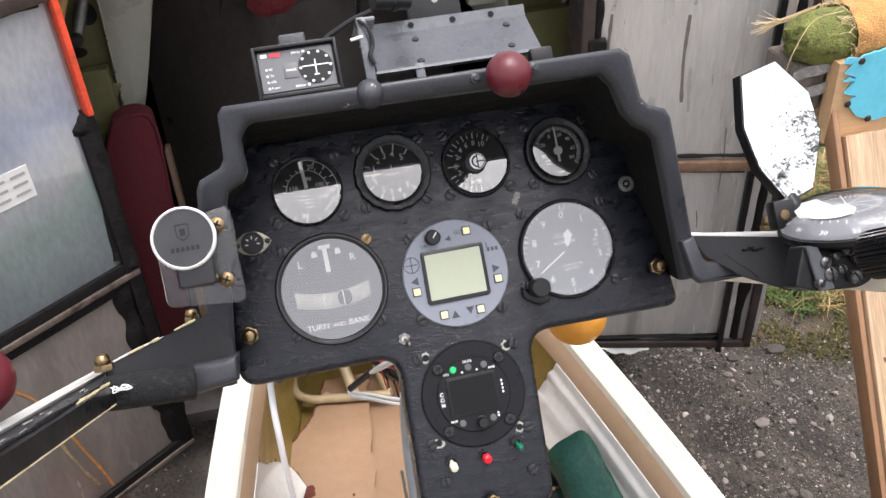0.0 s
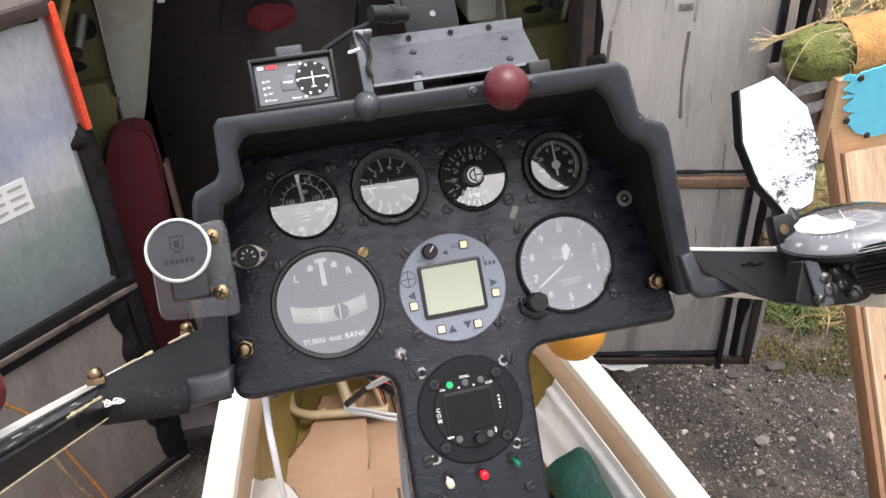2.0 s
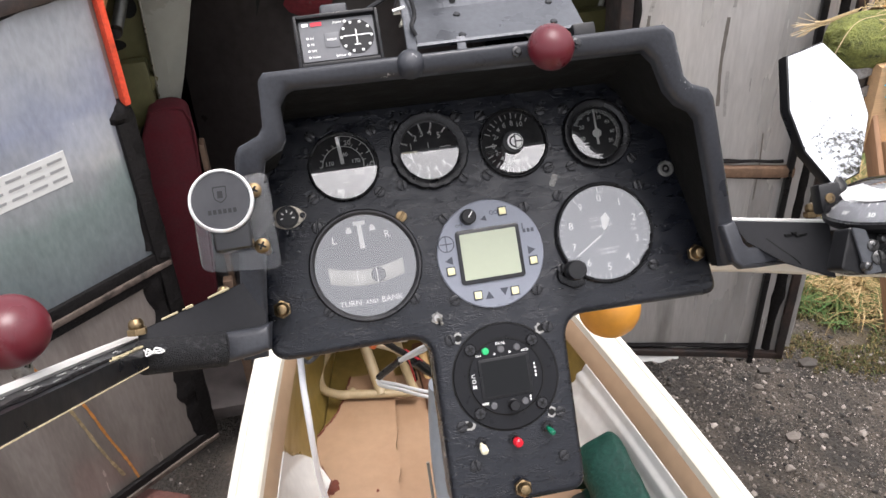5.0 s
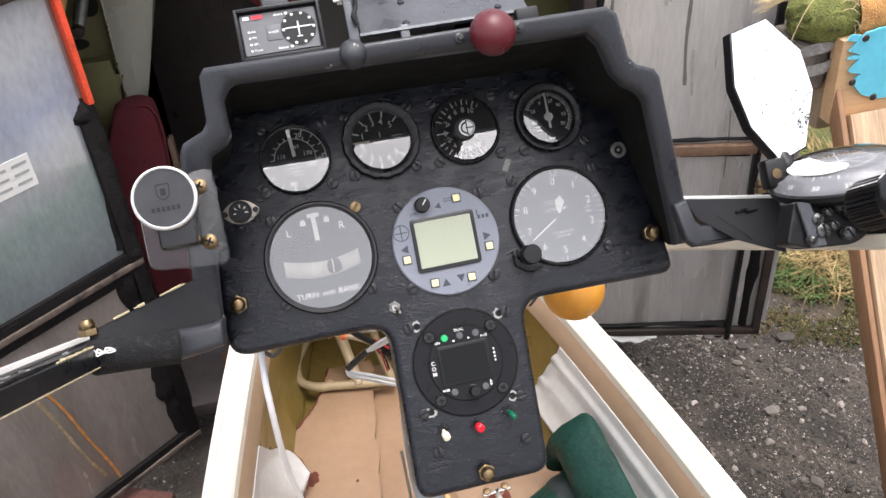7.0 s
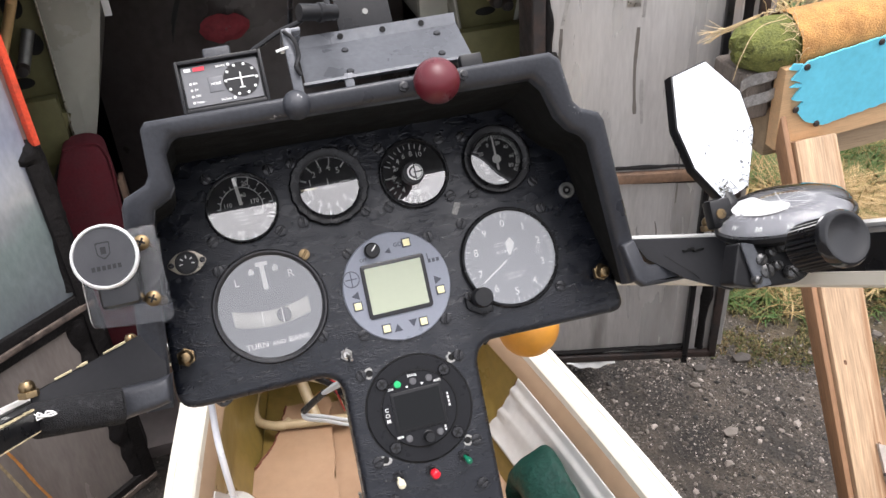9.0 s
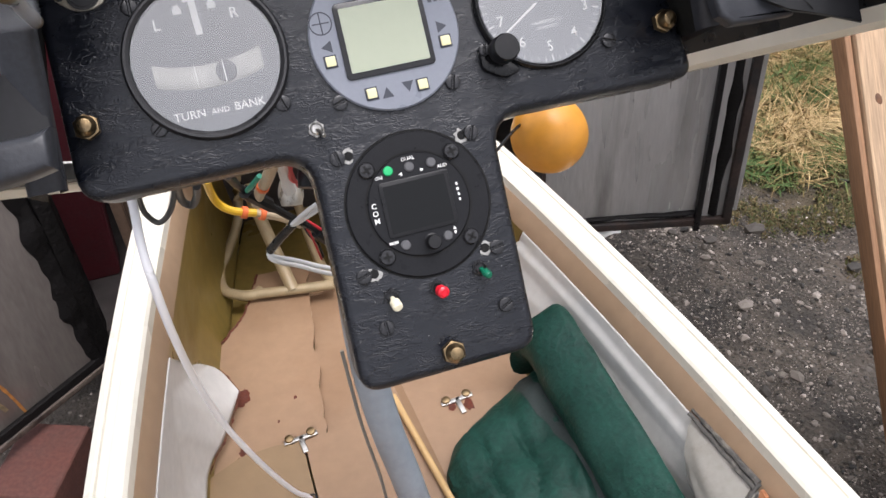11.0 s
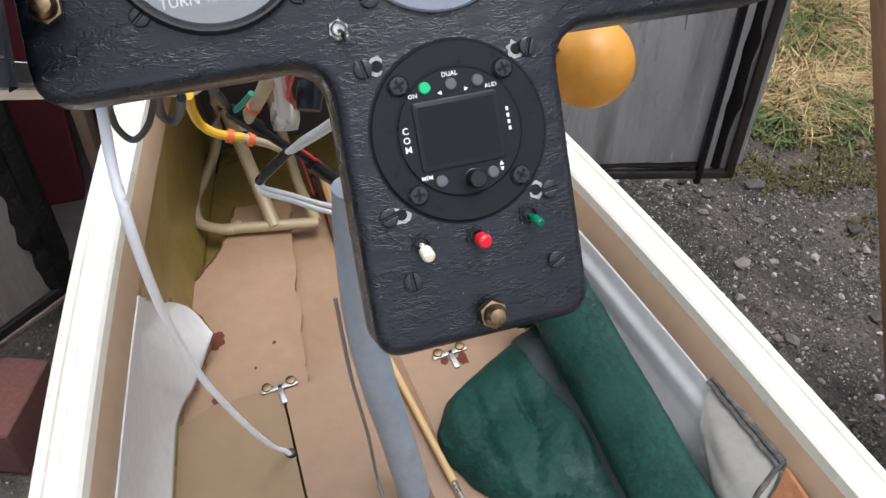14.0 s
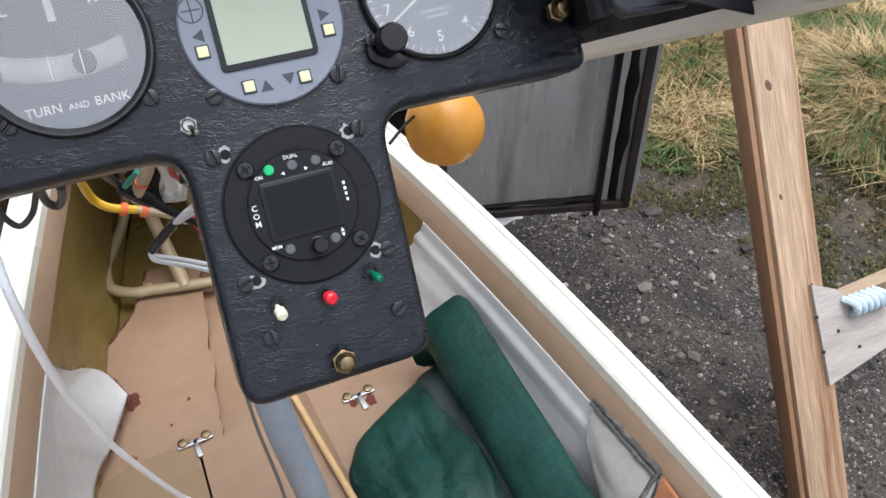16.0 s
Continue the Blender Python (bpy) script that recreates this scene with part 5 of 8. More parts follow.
# ---- panel hardware ----
def polar(r, deg):
    a = radians(deg)
    return r * math.sin(a), r * math.cos(a)


def slotted_head(r=0.0041, h=0.0022, slot=0.0009):
    """A screw head with a slot along z, its base on y = 0, towards -y."""
    bm = bmesh.new()
    lathe(bm, [(r, 0.0), (r, -h * 0.45), (0, -h * 0.45)], 20)
    for s in (-1, 1):
        pts = [Vector((s * slot / 2, 0)) + Vector((0, 0))]
        a0 = math.asin(slot / 2 / r)
        arc = [(s * r * math.sin(a), r * math.cos(a)) for a in [a0 + (math.pi - 2 * a0) * k / 10 for k in range(11)]]
        if s < 0:
            arc = arc[::-1]
        prism(bm, [Vector(q) for q in arc], -h, -h * 0.4, 0.0006, 2)
    return bm


def cross_head(r=0.0046, h=0.0022):
    bm = lathem([(r, 0.0), (r, -h * 0.5), (r * 0.8, -h), (0, -h * 1.15)], 20)
    return bm


def from_bm(name, bm, material):
    me = bpy.data.meshes.new(name)
    bm.normal_update()
    bm.to_mesh(me)
    bm.free()
    me.materials.append(material)
    me.shade_smooth()
    me.set_sharp_from_angle(angle=radians(35))
    return me


SLOT_MESH = from_bm("screw", slotted_head(), SCREW)
CROSS_MESH = from_bm("screw", cross_head(), SCREW)
cross_bm = bmesh.new()
for sx, sz in ((0.0026, 0.0006), (0.0006, 0.0026)):
    box(cross_bm, (-sx, -0.0027, -sz), (sx, -0.002, sz))
RECESS_MESH = from_bm("recess", cross_bm, plain("recess_black", (0.004, 0.004, 0.004), 0.9))


def screw(parent, x, z, spin=None, mesh=SLOT_MESH, y=0.0, scale=1.0):
    ob = new("screw", mesh)
    ob.parent = parent
    ob.matrix_basis = pose(x, y, z, 0, random.uniform(-90, 90) if spin is None else spin, 0) @ Matrix.Scale(scale, 4)
    if mesh is CROSS_MESH:
        rc = new("recess", RECESS_MESH)
        rc.parent = ob
    return ob


SCREWS = [(-0.119, 0.150), (-0.0704, 0.1487), (-0.0701, 0.1942), (-0.1148, 0.1957), (-0.1194, 0.1292), (-0.0572, 0.0672), (-0.120, 0.0674),
          (-0.0267, 0.1221), (0.0342, 0.1216), (0.0338, 0.0594), (-0.0283, 0.0611), (-0.0534, 0.1513), (-0.007, 0.1506), (-0.0063, 0.1955), (-0.0530, 0.1955),
          (0.0108, 0.1497), (0.0583, 0.1485), (0.0587, 0.1925), (0.0123, 0.1942), (0.0762, 0.1473), (0.124, 0.1467), (0.0766, 0.191), (0.123, 0.190),
          (0.0617, 0.1264), (0.1254, 0.1255), (0.127, 0.0636), (-0.0366, 0.0329), (0.0372, 0.0309), (-0.0379, -0.0306), (0.0364, -0.0327), (-0.0328, -0.0601), (0.034, -0.0647)]
for sx, sz in SCREWS:
    screw(panel, sx, sz)
brass_screw = screw(panel, -0.0577, 0.1282, 40, from_bm("screw", slotted_head(), BRASS))
tagged(brass_screw, "brass slotted screw")


def cap_nut(parent, x, z, y=0.0, s=1.0, m=None):
    """A domed brass nut on a washer."""
    bm = bmesh.new()
    hexa = [Vector(polar(0.0078 * s, 60 * k)) for k in range(6)]
    prism(bm, hexa, -0.005 * s, 0.0, 0.0008 * s, 2)
    lathe(bm, [(0.0058 * s, -0.005 * s), (0.0062 * s, -0.007 * s), (0.0058 * s, -0.0095 * s), (0.004 * s, -0.012 * s), (0, -0.0132 * s)], 24)
    return part("cap_nut", bm, BRASS, parent, "domed brass nut", m=m if m is not None else pose(x, y, z))


for x, z in ((-0.1525, 0.0748), (0.1595, 0.0672), (-0.0015, -0.0812)):
    cap_nut(panel, x, z, -0.004, 0.86)

# bare holes with chipped paint beside the radio screws
CHIP = mat("chipped_bare_metal", (0.30, 0.295, 0.28), 0.55, metal=0.0, var=0.4, scale=300, fine=900, bump=0.3, dist=0.0005)
BRIGHT_CHIP = mat("flaked_primer", (0.24, 0.235, 0.22), 0.6, var=0.6, scale=600, fine=1500, bump=0.4, dist=0.0005)
DARK_HOLE = plain("dark_hole", (0.003, 0.003, 0.003), 0.9)
rng = random.Random(41)
for x, z in ((-0.0305, 0.0331), (0.0318, 0.0307), (-0.0322, -0.0305), (0.0299, -0.0317)):
    bm = bmesh.new()
    start, n = rng.uniform(0, 360), 30
    vs = []
    for k in range(n + 1):
        a = start + 290 * k / n
        wide = 0.0013 + 0.0011 * noise.noise(Vector((k * 0.35, x * 100, z * 100))) + 0.0005 * noise.noise(Vector((k * 1.3, x * 90, 2)))
        wide *= min(1, k / 3, (n - k) / 3) + 0.05
        vs.append([bm.verts.new((*polar(r, a),)[:1] + (-0.0004,) + (polar(r, a)[1],)) for r in (0.0025, 0.0027 + max(wide, 0.0002))])
    for (a, c), (e, d) in zip(vs, vs[1:]):
        bm.faces.new((a, c, d, e))
    part("chipped_ring", bm, CHIP, panel, "bare metal round an empty hole", m=pose(x, 0, z))
    part("hole", lathem([(0.0025, -0.0004), (0, -0.0004)], 14), DARK_HOLE, panel, m=pose(x, 0, z))
bm = lathem([(0.0036, -0.0002), (0.0028, -0.0005), (0, -0.0006)], 26, wave=lambda k, a: 0.35 * math.sin(2 * a + 0.4) + 0.22 * math.sin(5 * a + 1) * math.cos(3 * a))
part("paint_chip", bm, BRIGHT_CHIP, panel, "flaked spot in the paint", m=pose(0.0605, 0, 0.1385))


BRIGHT = mat("dull_bright_steel", (0.30, 0.27, 0.22), 0.36, metal=0.55, var=0.3, scale=250, fine=900, bump=0.1, dist=0.0003)


# ---- things set into the panel ----
def toggle(x, z, tip, material, label, tilt=(20, 0), nut=None, r=0.0024, length=0.010):
    t = thing("toggle_switch", POD @ pose(x, 0, z), label, "switch", "panel switches")
    bm = bmesh.new()
    prism(bm, [Vector(polar(0.0046, 60 * k + 10)) for k in range(6)], -0.0018, 0.0, 0.0003, 1)
    lathe(bm, [(0.0034, -0.0018), (0.0034, -0.0034), (0.0026, -0.0042), (0.0026, -0.0015)], 20)
    part("nut", bm, nut or SCREW, t)
    bm = lathem([(0.0013, -0.001), (0.0014, -length * 0.45), (r, -length * 0.5), (r, -length * 0.9), (r * 0.7, -length), (0, -length * 1.02)], 16)
    part("lever", bm, material, t, tip, m=pose(0, 0, 0, tilt[0], 0, tilt[1]))
    return t


toggle(-0.0436, 0.0505, "bright steel lever", STEEL, "small bare steel toggle switch in the panel", (32, 20), STEEL, r=0.0015, length=0.009)
IVORY = plain("ivory_plastic", (0.75, 0.70, 0.52), 0.35)
RED_PL = plain("red_plastic", (0.62, 0.015, 0.03), 0.3)
GREEN_PL = plain("green_plastic", (0.005, 0.13, 0.07), 0.3)
toggle(-0.0262, -0.0445, "ivory tipped lever", IVORY, "toggle switch with an ivory tip", (30, 5), r=0.0029, length=0.0115)
toggle(-0.0012, -0.0460, "red tipped lever", RED_PL, "toggle switch with a red tip", (16, 10), r=0.0033, length=0.0105)
toggle(0.0245, -0.0415, "green tipped lever", GREEN_PL, "toggle switch with a green tip", (26, 14), r=0.0022, length=0.0105)

bm = bmesh.new()
rng = random.Random(77)
for k in range(48):
    if k < 36:
        cx, cz = rng.choice(((-0.0262, -0.0445), (-0.0012, -0.0460), (0.0245, -0.0415), (0.0245, -0.0415), (-0.0436, 0.0505)))
        x, z = cx + rng.gauss(0, 0.006), cz + rng.gauss(0, 0.005)
    else:
        x, z = rng.uniform(-0.045, 0.042), rng.uniform(-0.085, -0.035)
    r, a0 = rng.uniform(0.0001, 0.00026), rng.uniform(0, 6)
    bm.faces.new([bm.verts.new((x + r * rng.uniform(0.5, 1.6) * math.cos(a0 + 1.26 * q), -0.0009, z + r * rng.uniform(0.5, 1.6) * math.sin(a0 + 1.26 * q))) for q in range(5)])
tagged(part("paint_flecks", bm, CHIP, panel, smooth=False), "pale flecks where the paint has chipped", kind="stuff")

# round socket with two ears
sock = thing("din_socket", POD @ pose(-0.1392, 0, 0.1397), "round five-pin socket with steel ears in the panel", "socket")
ear = rounded([(-0.0145, 0), (-0.006, 0.0085), (0.006, 0.0085), (0.0145, 0), (0.006, -0.0085), (-0.006, -0.0085)], [0.003, 0.006, 0.006, 0.003, 0.006, 0.006], 4)
part("flange", prism(bmesh.new(), ear, -0.0016, 0.0, 0.0004), BRIGHT, sock)
part("insert", lathem([(0.0082, -0.0016), (0.0082, -0.0026), (0.007, -0.0026), (0.0066, -0.0018), (0, -0.0018)], 28), BLACK, sock)
for a in (-100, -50, 0, 50, 100):
    x, z = polar(0.0042, a)
    part("pin_hole", boxm((-0.0004, -0.0024, -0.0011), (0.0004, -0.0017, 0.0011)), STEEL, sock, m=pose(x, 0, z, 0, a, 0))
for s in (-1, 1):
    screw(sock, s * 0.0109, 0, mesh=SLOT_MESH, y=-0.0014, scale=0.5)

# bushing at the far side
bush = thing("cable_bushing", POD @ pose(0.1493, 0, 0.1346), "round steel bushing with a dark hole", "bushing")
part("ring", lathem([(0.0062, 0), (0.0062, -0.0018), (0.0054, -0.0024), (0.0036, -0.0024), (0.0030, -0.0008)], 26), STEEL_DULL, bush)
part("hole", lathem([(0.0031, -0.0006), (0, -0.0006)], 16), DARK_HOLE, bush)
part("core", lathem([(0.0012, -0.0004), (0.0012, -0.0016), (0, -0.0016)], 10), STEEL, bush)


# ---- instruments ----
DIAL_BLACK = mat("dial_black", (0.008, 0.008, 0.009), 0.6, var=0.2, scale=200, fine=900, bump=0.0)
# both greys hold the sky's reflection in the glass, painted into the dial
DIAL_GLARE = mat("dial_glare", (0.115, 0.122, 0.135), 0.55, var=0.06, scale=80, fine=500, bump=0.0)
DIAL_GLARE_PALE = mat("dial_pale_glare", (0.19, 0.20, 0.22), 0.55, var=0.08, scale=80, fine=500, bump=0.0)
GAUGE_GLASS = glass_mat("gauge_glass", (0.97, 0.97, 0.97), 2.6, 0.004)
WIDE_GLASS = glass_mat("wide_gauge_glass", (0.97, 0.97, 0.97), 2.65, 0.012)
BEZEL = mat("bezel_black", (0.006, 0.006, 0.0068), 0.30, var=0.2, scale=150, fine=600, bump=0.08, dist=0.0004, spec=0.3)
BEZEL_GREY = mat("bezel_dark_grey", (0.018, 0.018, 0.020), 0.40, var=0.15, scale=150, fine=600, bump=0.1, dist=0.0004)
PALE_NEEDLE = plain("pale_yellow_paint", (0.78, 0.74, 0.50), 0.5)


def instrument(name, x, z, r_out, r_dial, label, bezel=BEZEL, dial=DIAL_BLACK, deep=0.0045, wave=None, category="gauge", glass=None, lean=-5.2):
    g = thing(name, POD @ pose(x, 0, z), label, category, "panel gauges")
    part("bezel", lathem([(r_out, 0.0), (r_out, -deep * 0.6), (r_out - 0.0012, -deep), ((r_out + r_dial) / 2, -deep), (r_dial + 0.0006, -deep * 0.75), (r_dial, -0.0004)], 72, wave=wave), bezel, g)
    part("dial", lathem([(r_dial + 0.0004, -0.0006), (0, -0.0006)], 64), dial, g)
    gl = part("glass", lathem([(r_dial + 0.0002, 0), (0, 0)], 64), glass or GAUGE_GLASS, g, m=pose(0, -0.0038, 0, lean))
    if gl.data.polygons[0].normal.y > 0:
        gl.data.flip_normals()
    gl.visible_shadow = False
    return g


def ticks(bm, r0, r1, a0, a1, n, w, y=-0.001):
    for k in range(n):
        a = a0 + (a1 - a0) * k / max(n - 1, 1)
        x, z = polar((r0 + r1) / 2, a)
        bar(bm, x, z, w, r1 - r0, y, a)
    return bm


def arc(bm, r, a0, a1, w, y=-0.001, n=48):
    pts = [(polar(r - w / 2, a0 + (a1 - a0) * k / n), polar(r + w / 2, a0 + (a1 - a0) * k / n)) for k in range(n + 1)]
    vs = [(bm.verts.new((a[0], y, a[1])), bm.verts.new((b[0], y, b[1]))) for a, b in pts]
    for (a, b), (c, d) in zip(vs, vs[1:]):
        bm.faces.new((a, b, d, c))
    return bm


def needle(bm, length, tail, w0, w1, deg, y=-0.0018):
    m = pose(0, y, 0) @ pose(0, 0, 0, 0, deg, 0)
    bm.faces.new([bm.verts.new(m @ Vector(p)) for p in ((-w0 / 2, 0, -tail), (w0 / 2, 0, -tail), (w1 / 2, 0, length), (-w1 / 2, 0, length))])
    return bm


# airspeed indicator
g = instrument("airspeed_indicator", -0.0937, 0.1705, 0.0260, 0.0240, "black airspeed gauge with white double scale, pointer near top", lean=-7.0)
bm = bmesh.new()
arc(bm, 0.0225, -4, 112, 0.0005)
arc(bm, 0.0150, -85, 118, 0.0005)
arc(bm, 0.0190, 112, 150, 0.0005)
ticks(bm, 0.0195, 0.0225, 0, 110, 6, 0.0007)
ticks(bm, 0.0150, 0.0175, -85, 78, 11, 0.0006)
ticks(bm, 0.0200, 0.0236, 118, 262, 7, 0.0007)
for txt, rr, a, s in (("20", 0.0178, 17, 0.0052), ("140", 0.0088, 8, 0.0042), ("110", 0.0102, -72, 0.0044), ("170", 0.0100, 72, 0.0044), ("200", 0.0118, 118, 0.0042), ("60", 0.0186, 96, 0.0044), ("80", 0.0185, 194, 0.0052)):
    px, pz = polar(rr, a)
    writing(txt, s, px, pz, -0.001, bm)
for k, (w, dz) in enumerate(((0.009, -0.0035), (0.013, -0.0062), (0.010, -0.0088), (0.008, -0.0118))):
    bar(bm, -0.003 + 0.001 * k, dz, w * 0.8, 0.0005, -0.001)
part("scale", bm, WHITE_PRINT, g, smooth=False)
part("pointer", needle(bmesh.new(), 0.0222, -0.002, 0.0027, 0.0024, -5), WHITE_PRINT, g, smooth=False)

# variometer with a scalloped ring
g = instrument("variometer", -0.0296, 0.1734, 0.0290, 0.0215, "black variometer with scalloped ring, pointer at zero", deep=0.006,
               wave=lambda k, a: 0.014 * math.cos(18 * a) if k in (0, 1, 2) else 0)
bm = bmesh.new()
ups = (-62, -33, -8, 18, 48)
for k, a in enumerate(ups):
    x, z = polar(0.0190, a - 6)
    bar(bm, x, z, 0.0011, 0.0048, -0.001, a - 6)
    x, z = polar(0.0138, a - 8)
    writing(str(k + 1), 0.0064, x, z, -0.001, bm)
    x, z = polar(0.0190, 180 - a)
    bar(bm, x, z, 0.0010, 0.0036, -0.001, 180 - a)
    x, z = polar(0.0142, 184 - a)
    writing(str(k + 1), 0.0058, x, z, -0.001, bm)
writing("0", 0.0058, *polar(0.0145, -98), -0.001, bm)
for q in range(6):
    bar(bm, -0.0042 + 0.0017 * q, -0.001, 0.0010, 0.0013, -0.001)
bar(bm, 0.0125, 0.002, 0.008, 0.0004, -0.001)
bar(bm, 0.0125, -0.0002, 0.005, 0.0004, -0.001)
bar(bm, 0.0, 0.0042, 0.0005, 0.004, -0.001)
part("scale", bm, WHITE_PRINT, g, smooth=False)
part("pointer", needle(bmesh.new(), 0.0205, -0.009, 0.0014, 0.0012, -88), PALE_NEEDLE, g, smooth=False)

# second variometer with a round emblem
g = instrument("variometer", 0.0345, 0.1706, 0.0266, 0.0233, "black variometer with a round white centre disc", deep=0.004, lean=-7.0)
bm = bmesh.new()
for k, a in enumerate((-66, -43, -20, 3, 26)):
    for s in (0, 1):
        aa = a if s == 0 else 180 - a
        x, z = polar(0.0205, aa)
        bar(bm, x, z, 0.0009, 0.0046, -0.001, aa)
        x, z = polar(0.0205, aa + (11 if s == 0 else -11))
        bar(bm, x, z, 0.0006, 0.003, -0.001, aa + (11 if s == 0 else -11))
        x, z = polar(0.0148, aa)
        writing(str(2 * (k + 1)), 0.0056, x, z, -0.001, bm)
writing("0", 0.0056, *polar(0.0155, -93), -0.001, bm)
writing("+", 0.005, -0.0115, 0.0055, -0.001, bm)
writing("-", 0.005, -0.0115, -0.0055, -0.001, bm)
bar(bm, 0.0, -0.0135, 0.006, 0.001, -0.001)
part("scale", bm, WHITE_PRINT, g, smooth=False)
part("hub", lathem([(0.0088, -0.0012), (0.0085, -0.0068), (0.0078, -0.0074), (0, -0.0074)], 36, -0.0012), DIAL_BLACK, g, "matt black hub")
bm = lathem([(0.0060, -0.0076), (0, -0.0076)], 32)
part("centre_disc", bm, WHITE_PRINT, g)
bm = bmesh.new()
arc(bm, 0.0040, 180, 360, 0.0012, -0.0079)
arc(bm, 0.0052, 0, 180, 0.0006, -0.0079)
bar(bm, 0, 0, 0.0009, 0.0112, -0.0079)
bar(bm, 0.002, 0, 0.006, 0.0009, -0.0079)
part("emblem", bm, BLACK, g, smooth=False)
part("pointer", needle(bmesh.new(), 0.0222, -0.013, 0.0010, 0.0008, -92), WHITE_PRINT, g, smooth=False)

# small gauge with a dense arc scale
g = instrument("turn_gauge", 0.0997, 0.1690, 0.0268, 0.0198, "small black gauge with a white hub and upright pointer", deep=0.005, lean=-4.2)
bm = bmesh.new()
ticks(bm, 0.0162, 0.0186, -62, 130, 49, 0.00045)
ticks(bm, 0.0152, 0.0188, -62, 130, 9, 0.0006)
arc(bm, 0.0160, 20, 130, 0.0004)
for txt, a in (("20", -62), ("0", -22), ("20", 17), ("40", 50), ("60", 88), ("80", 122)):
    writing(txt, 0.0040, *polar(0.0124, a), -0.001, bm)
writing("40", 0.0046, -0.0115, -0.003, -0.001, bm)
for dz in (-0.0065, -0.009):
    bar(bm, -0.009, dz, 0.004, 0.0008, -0.001)
bar(bm, 0, -0.0165, 0.005, 0.0009, -0.001)
part("scale", bm, WHITE_PRINT, g, smooth=False)
bm = needle(bmesh.new(), 0.0185, 0.0085, 0.0020, 0.0014, 0)
lathe(bm, [(0.0034, -0.0018), (0.0034, -0.0026), (0, -0.0026)], 24)
part("pointer", bm, WHITE_PRINT, g, "white pointer with a round hub")

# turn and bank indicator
g = instrument("turn_and_bank_indicator", -0.0889, 0.0968, 0.0412, 0.0365, "large turn and bank indicator with slip tube, glare painted on its face", bezel=BEZEL_GREY, dial=DIAL_GLARE, deep=0.005, glass=WIDE_GLASS, lean=0)
for txt, s, x, z in (("L", 0.0078, -0.0199, 0.0208), ("R", 0.0078, 0.0188, 0.0204), ("TURN", 0.0060, -0.0148, -0.0262), ("AND", 0.0043, 0.0006, -0.0266), ("BANK", 0.0060, 0.0156, -0.0262)):
    part("lettering", writing(txt, s, x, z, -0.001), WHITE_PRINT, g, smooth=False)
bm = bmesh.new()
for x in (-0.0085, 0.0088):
    bar(bm, x, 0.0262, 0.0042, 0.0032, -0.001)
    bar(bm, x, 0.0284, 0.0026, 0.0014, -0.001)
part("index_marks", bm, WHITE_PRINT, g, smooth=False)
bm = bmesh.new()
needle(bm, 0.0320, -0.0125, 0.0036, 0.0034, -1)
bar(bm, -0.0004, 0.0312, 0.0088, 0.0030, -0.0019)
part("pointer", bm, WHITE_PRINT, g, smooth=False)
TUBE = mat("cloudy_tube", (0.46, 0.455, 0.42), 0.25, var=0.15, scale=90, fine=400, bump=0.0)
bm = bmesh.new()
rows = []
for k in range(25):
    u = k / 24 - 0.5
    x, z = u * 0.0545, -0.0075 + 0.011 * (2 * u) ** 2 * 0.42 - 0.001
    rows.append([bm.verts.new((x, y, z + dz)) for y, dz in ((-0.0008, -0.0058), (-0.0018, -0.004), (-0.0022, 0), (-0.0018, 0.004), (-0.0008, 0.0058))])
for r, s in zip(rows, rows[1:]):
    for k in range(4):
        bm.faces.new((r[k], s[k], s[k + 1], r[k + 1]))
bmesh.ops.recalc_face_normals(bm, faces=bm.faces[:])
part("slip_tube", bm, TUBE, g, "pale curved slip tube")
bm = lathem([(0.0054, -0.0019), (0.0048, -0.0026), (0, -0.0029)], 28)
part("slip_ball", bm, mat("dark_ball", (0.06, 0.06, 0.065), 0.3, var=0.2, scale=100, bump=0), g, "dark ball in the tube", m=pose(0.0082, 0, -0.0078))
bm = bmesh.new()
bar(bm, 0.0072, -0.0076, 0.0006, 0.0116, -0.0031)
bar(bm, -0.007, -0.0076, 0.0004, 0.0116, -0.0026)
part("index_line", bm, WHITE_PRINT, g, smooth=False)

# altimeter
g = instrument("altimeter", 0.0926, 0.0935, 0.0385, 0.0352, "large altimeter with white numerals and a black setting knob", dial=DIAL_GLARE_PALE, deep=0.004, glass=WIDE_GLASS, lean=0)
bm = bmesh.new()
ticks(bm, 0.0318, 0.0342, 0, 352.8, 50, 0.0005)
ticks(bm, 0.0308, 0.0342, 0, 324, 10, 0.0008)
for k in range(10):
    writing(str(k), 0.0080, *polar(0.0262, 36 * k), -0.001, bm)
writing("ALTIMETER", 0.0034, -0.001, 0.0052, -0.001, bm, spacing=1.05)
writing("CALIBRATED TO", 0.0024, 0.001, -0.0125, -0.001, bm)
writing("20 000 FEET", 0.0024, 0.001, -0.0155, -0.001, bm)
writing("FEET", 0.0022, 0.003, 0.0305, -0.001, bm)
for dz, w in ((0.0120, 0.007), (0.0100, 0.009)):
    bar(bm, -0.006, dz, w, 0.0004, -0.001)
part("scale", bm, WHITE_PRINT, g, smooth=False)
part("pressure_window", prism(bmesh.new(), rounded([(0.0175, -0.0035), (0.0285, -0.0035), (0.0285, 0.0055), (0.0175, 0.0055)], 0.001), -0.0010, -0.0006), DIAL_GLARE_PALE, g, "grey window with the pressure drum")
bm = bmesh.new()
for dz in (0.003, -0.0005):
    writing("1013" if dz > 0 else "1020", 0.0026, 0.023, dz, -0.0014, bm)
part("pressure_drum", bm, WHITE_PRINT, g, smooth=False)
bm = needle(bmesh.new(), 0.0280, -0.0035, 0.0014, 0.0010, 238, -0.0020)
